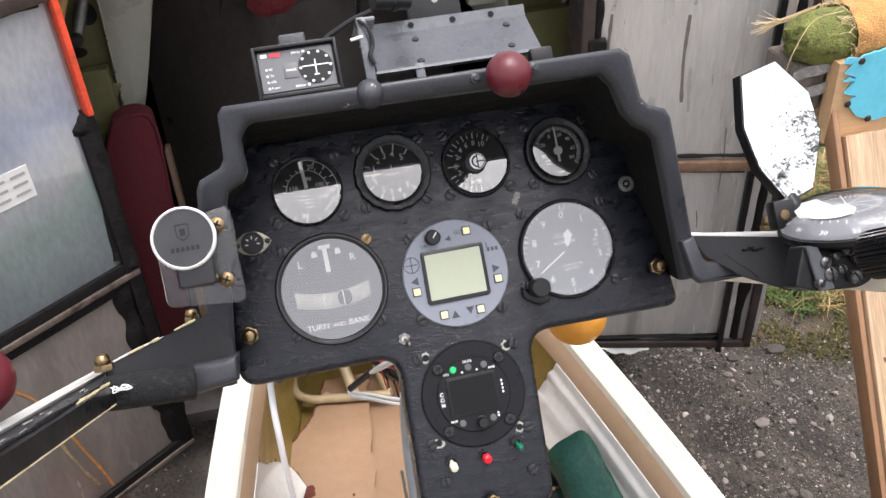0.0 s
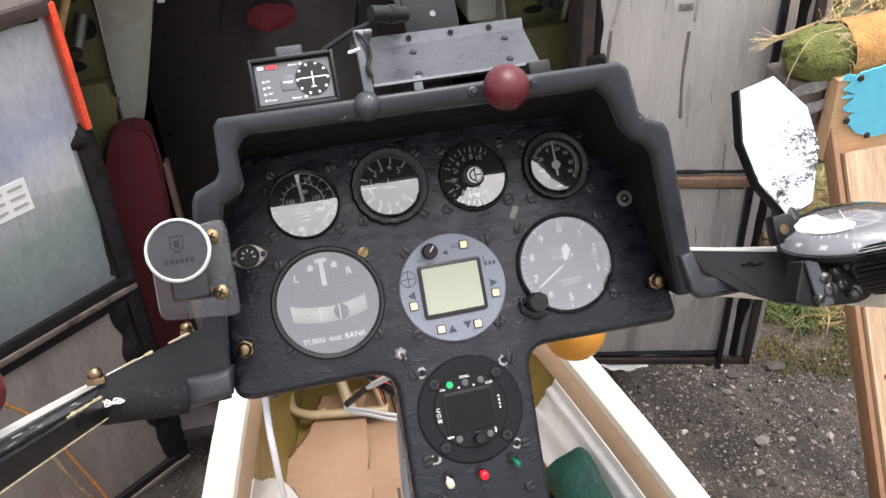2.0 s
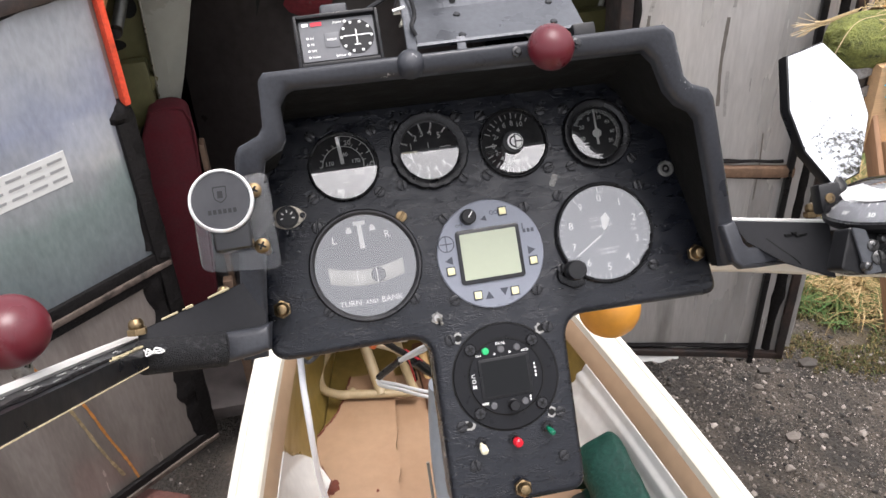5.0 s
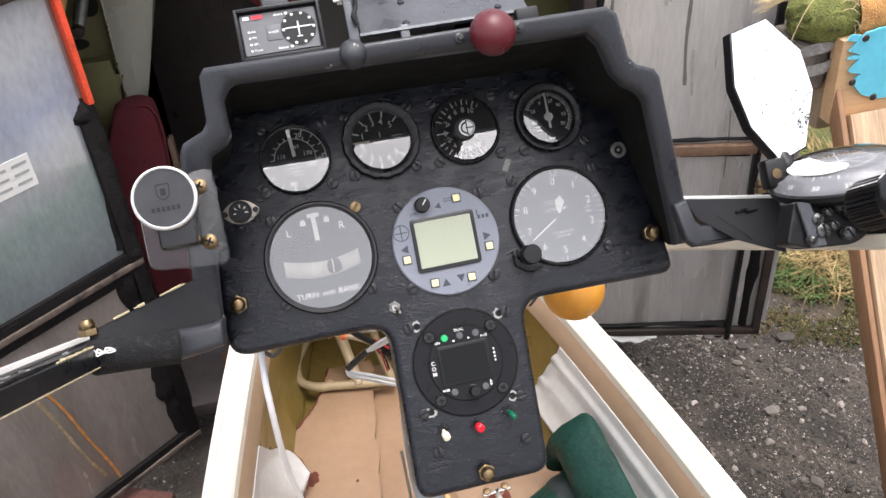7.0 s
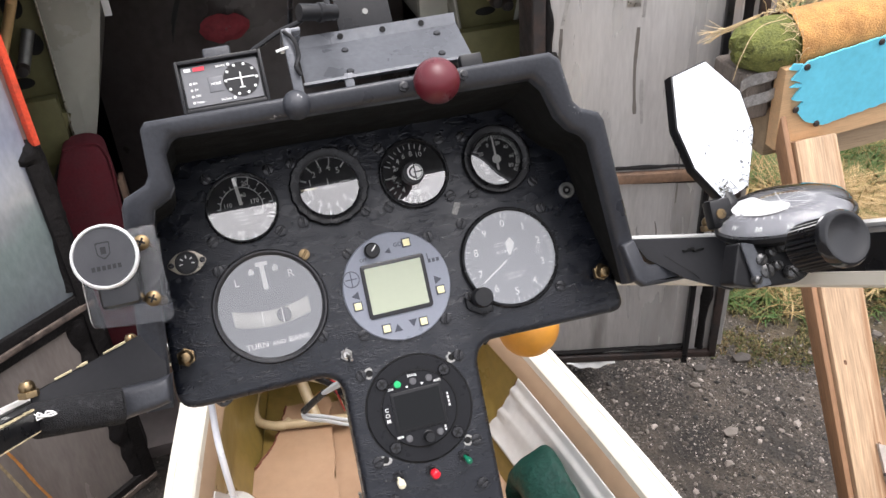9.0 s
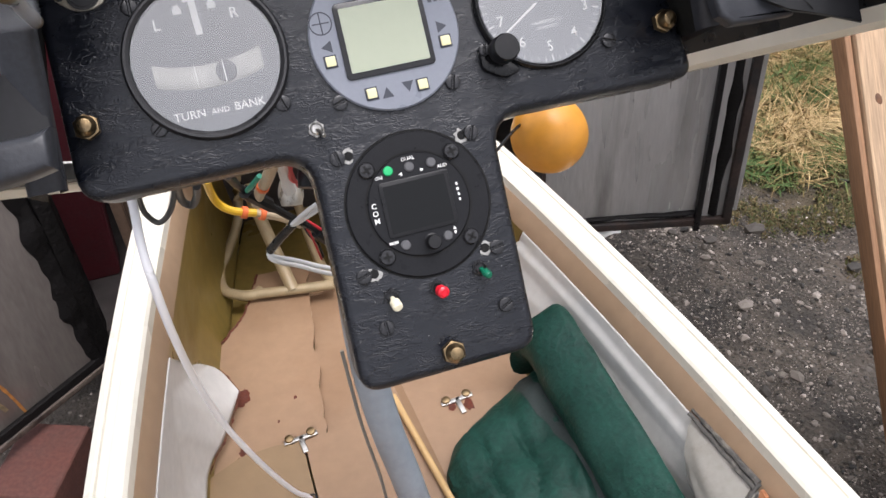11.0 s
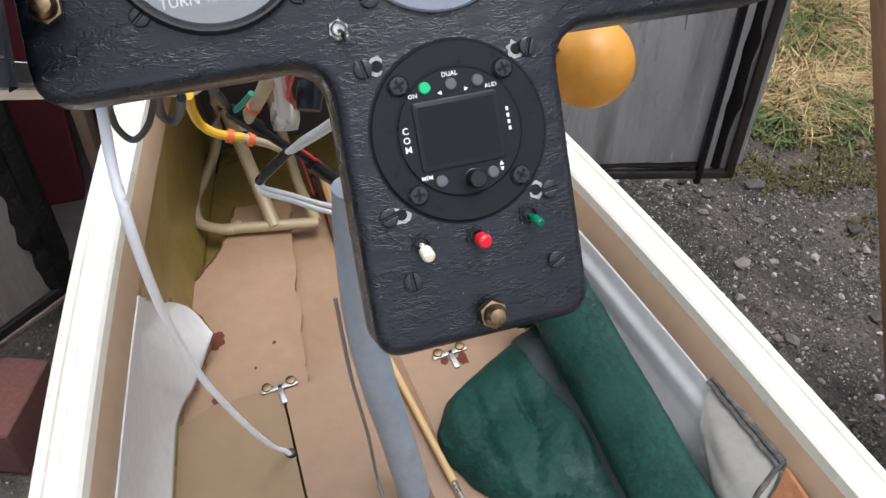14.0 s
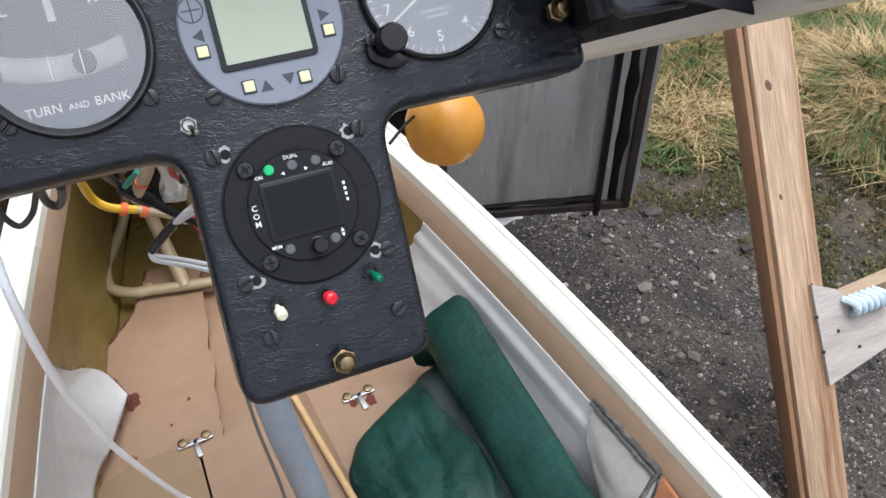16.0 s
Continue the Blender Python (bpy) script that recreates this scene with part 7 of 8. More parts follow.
part("white_wire_end", sweep(bmesh.new(), [(-0.052, -0.094, 0.2505), (-0.044, -0.094, 0.2520)], 0.0010, 8), plain("white_plastic", (0.8, 0.8, 0.78), 0.4), g)

# round plug and its cable
g = thing("cable_plug", POD, "round black cable plug with its cable", "plug")
part("body", lathem([(0.0, -0.0135), (0.0052, -0.0135), (0.0056, -0.0125), (0.0056, 0.0), (0.0066, 0.001), (0.0066, 0.0045), (0.0055, 0.005), (0.0055, 0.014), (0.0, 0.0145)], 28), BLACK, g, m=pose(-0.0185, -0.070, 0.2795, 0, 0, -65))
part("cable", sweep(bmesh.new(), curve([(-0.0664, -0.066, 0.252), (-0.0657, -0.070, 0.2601), (-0.0582, -0.070, 0.2646), (-0.0457, -0.070, 0.2706), (-0.0328, -0.070, 0.2745), (-0.026, -0.070, 0.278)], 5), 0.0018, 8), BLACK, g)
part("cable", sweep(bmesh.new(), curve([(-0.010, -0.068, 0.282), (-0.010, -0.05, 0.300), (-0.022, 0.0, 0.330), (-0.03, 0.05, 0.30)], 5), 0.0022, 8), BLACK, g)

# phone mount on a clear plate
ACRYLIC = glass_mat("clear_acrylic", (0.90, 0.90, 0.91), 1.5, 0.03)
g = thing("phone_mount", POD, "round magnetic phone mount on a clear plastic plate", "phone mount")
pl = rounded([(-0.1905, 0.1340), (-0.1880, 0.1540), (-0.1440, 0.1585), (-0.1440, 0.0990), (-0.1900, 0.1035)], [0.003, 0.003, 0.006, 0.006, 0.006], 5)
pl_ob = part("plate", prism(bmesh.new(), pl, -0.107, -0.103, 0.0008), ACRYLIC, g, "clear acrylic plate with rounded corners")
pl_ob.visible_shadow = False
part("disc_rim", lathem([(0.0165, 0.004), (0.0180, 0.003), (0.0184, 0.0), (0.0180, -0.0026), (0.0170, -0.0034), (0.0164, -0.0026), (0.0164, 0.0)], 56), mat("white_metal_rim", (0.78, 0.78, 0.77), 0.3, metal=0.3, var=0.1, scale=80, bump=0), g, "white metal rim", m=pose(-0.1708, -0.131, 0.1411))
RUBBER = mat("grey_rubber", (0.024, 0.025, 0.029), 0.65, var=0.1, scale=60, fine=500, bump=0.1, dist=0.0004)
part("disc", lathem([(0.0165, 0.003), (0.0165, -0.0022), (0, -0.0022)], 48), RUBBER, g, "dark rubber magnet face", m=pose(-0.1708, -0.131, 0.1411))
bm = bmesh.new()
shield = rounded([(-0.0040, 0.0082), (0.0040, 0.0082), (0.0036, 0.0010), (0.0, -0.0018), (-0.0036, 0.0010)], 0.001, 3)
vs = [(bm.verts.new((p.x, -0.0024, p.y)), bm.verts.new((p.x * 0.84, -0.0024, 0.0034 + (p.y - 0.0034) * 0.84))) for p in shield]
for i in range(len(vs)):
    a, b = vs[i], vs[(i + 1) % len(vs)]
    bm.faces.new((a[0], b[0], b[1], a[1]))
bar(bm, 0, 0.0034, 0.003, 0.004, -0.0024)
for k in range(6):
    bar(bm, -0.0070 + 0.0028 * k, -0.0062, 0.0019, 0.0026, -0.0024)
part("embossing", bm, BLACK, g, smooth=False, m=pose(-0.1708, -0.131, 0.1411))
part("arm_block", boxm((-0.1790, -0.128, 0.1125), (-0.1570, -0.104, 0.1330), 0.003, 3), BLACK_GLOSS, g)
part("adhesive_pad", lathem([(0.0150, -0.1028), (0, -0.1028)], 30), BLACK, g, m=pose(-0.160, 0, 0.1345))
for z in (0.1478, 0.1142):
    ob = part("brass_screw", lathem([(0.0047, 0.0), (0.0044, -0.002), (0.0025, -0.0034), (0, -0.0038)], 22), BRASS, g, "round brass screw", m=pose(-0.1533, -0.107, z))
    rc = new("recess", RECESS_MESH)
    rc.parent, rc.matrix_basis = ob, pose(0, -0.0012, 0, 0, 30, 0)
    part("spacer", lathem([(0.003, -0.104), (0.003, -0.060)], 14), BRASS, g, m=pose(-0.1533, 0, z))

# mirror
MIRROR = plain("mirror_silver", (0.88, 0.89, 0.90), 0.02, 1.0)
OCT = [(0.2035, 0.1880), (0.2310, 0.1945), (0.2520, 0.1695), (0.2553, 0.1408), (0.2410, 0.1030), (0.2205, 0.0965), (0.2040, 0.1225), (0.1980, 0.1520)]
g = thing("rear_view_mirror", POD, "octagonal mirror with a black rim and worn silvering", "mirror")
part("back", prism(bmesh.new(), [Vector(p) for p in OCT[::-1]], -0.100, -0.090, 0.0012), BLACK, g)
cx, cz = sum(p[0] for p in OCT) / 8, sum(p[1] for p in OCT) / 8
part("mirror_glass", prism(bmesh.new(), [Vector((cx + (p[0] - cx) * 0.955, cz + (p[1] - cz) * 0.975)) for p in OCT[::-1]], -0.1006, -0.0995), MIRROR, g)
bm = bmesh.new()
rng = random.Random(11)
for k in range(22):
    # first six specks paint a tree's reflection, the others are lost silvering
    if k < 6:
        x, z = 0.2440 + rng.gauss(0, 0.0035), 0.1180 + rng.gauss(0, 0.009)
    else:
        x, z = rng.uniform(0.212, 0.245), rng.uniform(0.105, 0.185)
    r = rng.uniform(0.0003, 0.0011) * (1 if k < 6 else 0.5)
    n0 = rng.uniform(0, 6)
    vs = [bm.verts.new((x + r * (1 + 0.5 * math.sin(3 * a + n0)) * math.cos(a), -0.1009, z + r * 1.4 * (1 + 0.4 * math.sin(2 * a + n0)) * math.sin(a))) for a in [2 * math.pi * i / 9 for i in range(9)]]
    inside = all((q[0] - p[0]) * (z - p[1]) - (q[1] - p[1]) * (x - p[0]) < -0.00009 for p, q in zip(OCT, OCT[1:] + OCT[:1]))
    if inside:
        bm.faces.new(vs)
worn = part("worn_spots", bm, mat("dark_tarnish_and_tree", (0.12, 0.13, 0.14), 0.5, var=0.4, scale=400, bump=0), g, smooth=False)
tagged(worn, "specks of lost silvering and of painted tree reflection", kind="stuff")
part("stem", sweep(bmesh.new(), curve([(0.224, -0.093, 0.104), (0.225, -0.098, 0.092), (0.228, -0.106, 0.080)], 4), 0.007, 12), BLACK, g)
part("clamp", boxm((0.206, -0.106, 0.080), (0.222, -0.094, 0.100), 0.003), BLACK, g)
part("clamp_nut", lathem([(0.0034, 0), (0.0034, -0.001), (0.002, -0.001), (0.002, -0.0003), (0, -0.0003)], 20), BRASS, g, m=pose(0.2125, -0.106, 0.0895))

# compass on its bracket
BOLT = mat("worn_bolt_steel", (0.085, 0.085, 0.085), 0.32, metal=0.5, var=0.4, scale=200, fine=800, bump=0.15, dist=0.0004)
# card grey is raised to hold some of the sky mirrored by the dome
CARD = mat("compass_card", (0.20, 0.203, 0.215), 0.5, var=0.1, scale=60, bump=0)
g = thing("compass", POD @ pose(0.2451, -0.125, 0.0765, 15, -4, -8), "black aircraft compass under a clear dome", "compass")
turn = pose(0, 0, 0, -90)
part("bowl", lathem([(0.0, 0.009), (0.030, 0.008), (0.042, 0.0035), (0.0445, 0.001), (0.0445, -0.002), (0.0425, -0.003)], 56), BLACK, g, m=turn)
part("card", lathem([(0.0425, -0.001), (0.0310, -0.0085), (0.0270, -0.0105), (0, -0.0115)], 56), CARD, g, "grey compass card, lightened for the dome's reflection", m=turn)
# off-centre white disc paints the bright sky reflected in the dome
part("card_top", lathem([(0.0150, -0.0118), (0, -0.0122)], 48, -0.0125, -0.003), plain("painted_dome_glint", (0.8, 0.8, 0.78), 0.5), g, "white patch painted as the dome's sky reflection", m=turn)
bm = bmesh.new()
for k in range(36):
    a = math.radians(10 * k)
    for r0, r1, w in ((0.0275, 0.0290 if k % 3 else 0.0305, 0.00035),):
        def on(r, da):
            h = 0.0085 + (0.0310 - r) / 0.004 * 0.002 + 0.0006
            return (r * math.sin(a + da), r * math.cos(a + da), h)
        bm.faces.new([bm.verts.new(on(r, d)) for r, d in ((r0, -w / r0), (r1, -w / r1), (r1, w / r1), (r0, w / r0))])
for k in range(40):
    a = math.radians(9 * k)
    c, q = math.cos(a), math.sin(a)
    bm.faces.new([bm.verts.new((r * q + d * c, r * c - d * q, 0.0126)) for r, d in ((0.0175, -0.0004), (0.0215, -0.0004), (0.0215, 0.0004), (0.0175, 0.0004))])
for a in (20, 65, 110, 155):
    c, q = math.cos(math.radians(a)), math.sin(math.radians(a))
    bm.faces.new([bm.verts.new((r * q + d * c, r * c - d * q, 0.0129 + 0.00002 * a / 10)) for r, d in ((-0.026, -0.0003), (0.026, -0.0003), (0.026, 0.0003), (-0.026, 0.0003))])
part("graduation", bm, WHITE_PRINT, g, smooth=False)
for k, txt in enumerate(("N", "3", "6", "E", "12", "15", "S", "21", "24", "W", "30", "33")):
    a = 30 * k + 8
    lt = writing(txt, 0.0054, 0, 0, 0)
    part("numeral", lt, WHITE_PRINT, g, smooth=False, m=pose(0, 0, 0, 0, 0, a) @ pose(0, -0.0368, 0.0058, -57, 0, 0))
dome = part("dome", lathem([(0.0430, -0.002), (0.0420, -0.008), (0.0375, -0.0130), (0.0280, -0.0165), (0.0130, -0.0185), (0, -0.0190)], 56), glass_mat("clear_dome", (0.96, 0.96, 0.97), 1.5, 0.01), g, "scratched clear dome", m=turn)
dome.visible_shadow = False
g = thing("compass_bracket", POD, "black metal compass bracket with bolt heads", "bracket")
body_out = rounded([(0.1985, 0.0690), (0.2395, 0.0620), (0.2451, 0.0413), (0.2334, 0.0359), (0.2024, 0.0390), (0.1880, 0.0445)], [0.002, 0.004, 0.006, 0.006, 0.004, 0.003], 4)
part("body", prism(bmesh.new(), body_out[::-1], -0.1430, -0.1270, 0.0016), BLACK, g)
part("side_plate", plate([(0.1985, -0.1435, 0.0690), (0.2060, -0.1450, 0.0665), (0.2120, -0.1450, 0.0395), (0.2024, -0.1435, 0.0392)], 0.003, 0.0005), SHEET, g, "worn dark plate")
for x, z, s, nm in ((0.2266, 0.0628, 1.35, 1), (0.2328, 0.0560, 1.0, 1), (0.2106, 0.0482, 1.15, 1), (0.2086, 0.0559, 0.95, 1), (0.2274, 0.0438, 1.0, 1), (0.2190, 0.0500, 0.75, 1), (0.2030, 0.0440, 0.7, 1), (0.2170, 0.0590, 0.7, 1)):
    bt = part("bolt", lathem([(0.0044 * s, 0.0), (0.0044 * s, -0.002), (0.0038 * s, -0.0046), (0.0020 * s, -0.0056), (0, -0.0058)], 20), BOLT, g, "worn steel bolt head", m=pose(x, -0.1440, z, 0, random.uniform(-60, 60), 0))
    part("bolt_slot", boxm((-0.0005, -0.0062, -0.0036 * s), (0.0005, -0.0050, 0.0036 * s)), DARK_HOLE, bt)
part("hole", lathem([(0.0022, -0.1462), (0, -0.1462)], 14), DARK_HOLE, g, m=pose(0.2052, 0, 0.0600))
g = thing("clamp_knob", POD @ pose(0.2120, -0.210, 0.0602, -4, 0, 7) @ Matrix.Scale(0.92, 4), "large black ribbed clamp knob", "knob")
part("grip", lathem([(0.0, 0.020), (0.0138, 0.020), (0.0150, 0.018), (0.0150, -0.0090), (0.0144, -0.0100)], 132, wave=lambda k, a: 0.045 * math.copysign(1, math.sin(33 * a)) if 1 < k < 4 else 0), BLACK, g)
part("cap", lathem([(0.0154, -0.0090), (0.0172, -0.0100), (0.0174, -0.0150), (0.0160, -0.0172), (0.0146, -0.0174), (0.0130, -0.0166), (0, -0.0160)], 48), BLACK_GLOSS, g)
part("stem", lathem([(0.006, 0.018), (0.006, 0.052), (0, 0.052)], 16), BLACK, g, m=pose(0, 0, 0, 0, 0, -22))
for m in ((-0.237, -0.080, 0.074), (-0.203, 0.105, 0.092), (0.232, -0.05, 0.080)):
    cap_nut(panel, 0, 0, s=0.8, m=pose(*m, -80, 0, 0))


# ---- behind and below the panel ----
g = thing("wiring_loom", pose(0, 0, 0), "tangle of coloured wires and hoses behind the panel", "wiring")
YELLOW_HOSE = plain("yellow_hose", (0.62, 0.37, 0.015), 0.4)
ORANGE_CLIP = plain("orange_clip", (0.65, 0.13, 0.03), 0.5)
GREY_WHITE = plain("grey_white_cable", (0.62, 0.62, 0.61), 0.45)
RED_WIRE = plain("red_wire", (0.45, 0.02, 0.03), 0.4)
GREEN_WIRE = plain("green_wire", (0.02, 0.22, 0.14), 0.4)
DARK_CABLE = plain("dark_grey_cable", (0.055, 0.054, 0.052), 0.5)
CREAM_HOSE = mat("cream_hose", (0.42, 0.33, 0.22), 0.5, var=0.15, scale=60, bump=0.03)
for name, mt, r, pts in (
        ("cable", DARK_CABLE, 0.0019, [(-0.147, 0.09, 0.887), (-0.150, 0.11, 0.869), (-0.150, 0.115, 0.853), (-0.144, 0.115, 0.844), (-0.135, 0.115, 0.851), (-0.128, 0.11, 0.869), (-0.125, 0.09, 0.887)]),
        ("cable", DARK_CABLE, 0.0026, [(-0.124, 0.09, 0.887), (-0.127, 0.12, 0.860), (-0.127, 0.13, 0.845), (-0.122, 0.13, 0.841), (-0.117, 0.12, 0.854), (-0.114, 0.10, 0.875)]),
        ("hose", YELLOW_HOSE, 0.0036, [(-0.114, 0.24, 0.784), (-0.115, 0.27, 0.752), (-0.112, 0.28, 0.731), (-0.104, 0.28, 0.721), (-0.093, 0.28, 0.715), (-0.082, 0.28, 0.711)]),
        ("hose", CREAM_HOSE, 0.0033, [(-0.082, 0.28, 0.711), (-0.072, 0.28, 0.705), (-0.060, 0.29, 0.690), (-0.045, 0.30, 0.67)]),
        ("hose", CREAM_HOSE, 0.0050, [(-0.061, 0.18, 0.829), (-0.067, 0.22, 0.787), (-0.076, 0.25, 0.752), (-0.080, 0.262, 0.735)]),
        ("hose", GREY_WHITE, 0.0056, [(-0.058, 0.17, 0.838), (-0.053, 0.22, 0.788), (-0.051, 0.245, 0.751)]),
        ("cable", BLACK, 0.0036, [(-0.097, 0.22, 0.797), (-0.089, 0.25, 0.761), (-0.075, 0.26, 0.737), (-0.055, 0.265, 0.710), (-0.038, 0.27, 0.689), (-0.022, 0.275, 0.664), (-0.006, 0.28, 0.645)]),
        ("sleeve", BLACK, 0.0062, [(-0.087, 0.25, 0.757), (-0.078, 0.257, 0.742), (-0.070, 0.261, 0.731)]),
        ("sleeve", BLACK, 0.0062, [(-0.033, 0.271, 0.681), (-0.022, 0.274, 0.664), (-0.013, 0.277, 0.652)]),
        ("wire", GREEN_WIRE, 0.0022, [(-0.073, 0.22, 0.790), (-0.079, 0.23, 0.777), (-0.085, 0.24, 0.765)]),
        ("wire", RED_WIRE, 0.0014, [(-0.053, 0.17, 0.834), (-0.049, 0.20, 0.797), (-0.045, 0.22, 0.772)]),
        ("wire", RED_WIRE, 0.0014, [(-0.049, 0.17, 0.832), (-0.051, 0.20, 0.795), (-0.043, 0.218, 0.775)]),
        ("wire", RED_WIRE, 0.0015, [(-0.043, 0.27, 0.700), (-0.029, 0.27, 0.683), (-0.006, 0.28, 0.644)]),
        ("wire", RED_WIRE, 0.0010, [(-0.043, 0.275, 0.691), (-0.038, 0.28, 0.670), (-0.035, 0.285, 0.651), (-0.032, 0.29, 0.631)]),
        ("wire", BLACK, 0.0012, [(-0.045, 0.275, 0.693), (-0.040, 0.28, 0.672), (-0.033, 0.285, 0.655), (-0.030, 0.29, 0.633)]),
        ("cable", GREY_WHITE, 0.0021, [(-0.025, 0.160, 0.804), (-0.031, 0.175, 0.787), (-0.046, 0.185, 0.771), (-0.058, 0.195, 0.754)]),
        ("cable", GREY_WHITE, 0.0021, [(-0.022, 0.162, 0.798), (-0.028, 0.177, 0.782), (-0.044, 0.187, 0.766), (-0.057, 0.197, 0.752)]),
        ("sleeve", BLACK, 0.0037, [(-0.057, 0.195, 0.755), (-0.069, 0.205, 0.736), (-0.079, 0.215, 0.718)]),
        ("cable", GREY_WHITE, 0.0021, [(-0.080, 0.215, 0.717), (-0.0785, 0.216, 0.711), (-0.058, 0.235, 0.683), (-0.036, 0.25, 0.656), (-0.001, 0.275, 0.615)]),
        ("cable", GREY_WHITE, 0.0021, [(-0.081, 0.214, 0.716), (-0.0775, 0.214, 0.707), (-0.057, 0.233, 0.678), (-0.035, 0.248, 0.650), (-0.001, 0.273, 0.609)]),
        ("wire", RED_WIRE, 0.0010, [(-0.035, 0.254, 0.645), (-0.016, 0.266, 0.624), (-0.001, 0.276, 0.610)]),
        ("cable", WHITE_PVC, 0.0028, [(-0.040, 0.0267, 0.8919), (-0.0385, 0.0206, 0.8712), (-0.0370, 0.0037, 0.8463)])):
    part(name, sweep(bmesh.new(), curve(pts, 6), r, 10), mt, g)
for p, d in (((-0.092, 0.28, 0.7145), (0.011, 0, -0.005)), ((-0.077, 0.28, 0.708), (0.010, 0, -0.006)), ((-0.072, 0.236, 0.768), (-0.009, 0.03, -0.035))):
    p, d = Vector(p), Vector(d).normalized() * 0.0024
    part("hose_clip", sweep(bmesh.new(), [p - d, p + d], 0.0056, 14), ORANGE_CLIP, g, "orange hose clip")
part("pitot_joint", lathem([(0.0, -0.010), (0.0088, -0.009), (0.0108, -0.002), (0.0108, 0.004), (0.0085, 0.012), (0, 0.014)], 24), mat("dull_metal_grey", (0.42, 0.39, 0.34), 0.35, metal=0.7, var=0.3, scale=60, bump=0.05), g, "dull metal hose joint", m=pose(-0.0505, 0.248, 0.745, 55, 10, 0))
part("plug_cap", lathem([(0.0, -0.010), (0.0080, -0.009), (0.0090, 0.0), (0.0080, 0.010), (0, 0.011)], 20), BLACK, g, "black plug cap", m=pose(-0.037, 0.20, 0.793, 50, 20, 0))
part("yellow_tape", sweep(bmesh.new(), [(-0.0365, 0.0074, 0.8510), (-0.0360, -0.0024, 0.8384)], 0.0040, 10), YELLOW_HOSE, g)
for nm, x, z, r, d in (("housing", -0.0889, 0.0968, 0.036, 0.12), ("housing", 0.0926, 0.0935, 0.034, 0.09), ("housing", 0.0035, 0.0912, 0.036, 0.10), ("housing", 0.0, 0.0, 0.026, 0.14)):
    part(nm, lathem([(r, 0.028), (r, d), (r * 0.9, d + 0.004), (0, d + 0.004)], 40), BLACK, panel, "black round instrument housing", m=pose(x, 0, z))

g = thing("orange_ball", POD @ pose(0.1475, 0.183, 0.0265), "orange-yellow plastic ball hung on a black cord", "ball")
bm = bmesh.new()
bmesh.ops.create_uvsphere(bm, u_segments=40, v_segments=24, radius=0.0302)
for v in bm.verts:
    v.co *= 1 + 0.012 * noise.noise(v.co * 60)
part("ball", bm, mat("orange_yellow_plastic", (0.66, 0.29, 0.035), 0.42, var=0.12, scale=25, fine=120, bump=0.05, second=(0.5, 0.2, 0.02), second_at=(0.6, 0.75)), g)
part("cord", sweep(bmesh.new(), curve([(0.0, 0.0, 0.027), (-0.012, -0.05, 0.030), (-0.02, -0.12, 0.035)], 5), 0.0012, 8), BLACK, g)
part("cord", sweep(bmesh.new(), curve([(-0.024, -0.010, 0.012), (-0.038, -0.024, 0.006), (-0.056, -0.040, -0.004)], 5), 0.0012, 8), BLACK, g)


# ---- gravel and grass ----
def grassy(x, y):
    return x + 0.75 * y - 1.68 + 0.30 * noise.noise(Vector((x * 2.6, y * 2.6, 7)))


def rng_colour_mat(name, stops, rough, patch=0.0):
    """A material whose colour varies from piece to piece of one mesh."""
    m = bpy.data.materials.new(name)
    m.use_nodes = True
    n, l = m.node_tree.nodes, m.node_tree.links
    geo, ramp = n.new("ShaderNodeNewGeometry"), n.new("ShaderNodeValToRGB")
    while len(ramp.color_ramp.elements) < len(stops):
        ramp.color_ramp.elements.new(0.5)
    for el, (p, c) in zip(ramp.color_ramp.elements, stops):
        el.position, el.color = p, (*c, 1)
    if patch:
        co, spot, mad = n.new("ShaderNodeTexCoord"), n.new("ShaderNodeTexNoise"), n.new("ShaderNodeMath")
        spot.inputs["Scale"].default_value, spot.inputs["Detail"].default_value = 5.5, 4
        l.new(co.outputs["Object"], spot.inputs["Vector"])
        span = n.new("ShaderNodeMapRange")
        span.inputs["From Min"].default_value, span.inputs["From Max"].default_value = 0.36, 0.66
        span.inputs["To Min"].default_value, span.inputs["To Max"].default_value = -patch, patch
        l.new(spot.outputs["Fac"], span.inputs["Value"])
        mad.operation = "ADD"
        mad.use_clamp = True
        l.new(geo.outputs["Random Per Island"], mad.inputs[0])
        l.new(span.outputs[0], mad.inputs[1])
        l.new(mad.outputs[0], ramp.inputs[0])
    else:
        l.new(geo.outputs["Random Per Island"], ramp.inputs[0])
    noise_tex = n.new("ShaderNodeTexNoise")
    noise_tex.inputs["Scale"].default_value, noise_tex.inputs["Detail"].default_value = 180, 3
    mixn = n.new("ShaderNodeMapRange")
    mixn.inputs["To Min"].default_value, mixn.inputs["To Max"].default_value = 0.65, 1.35
    l.new(noise_tex.outputs["Fac"], mixn.inputs["Value"])
    sc = n.new("ShaderNodeVectorMath")
    sc.operation = "SCALE"
    l.new(ramp.outputs[0], sc.inputs[0])
    l.new(mixn.outputs[0], sc.inputs["Scale"])
    l.new(sc.outputs[0], n["Principled BSDF"].inputs["Base Color"])
    n["Principled BSDF"].inputs["Roughness"].default_value = rough
    return m


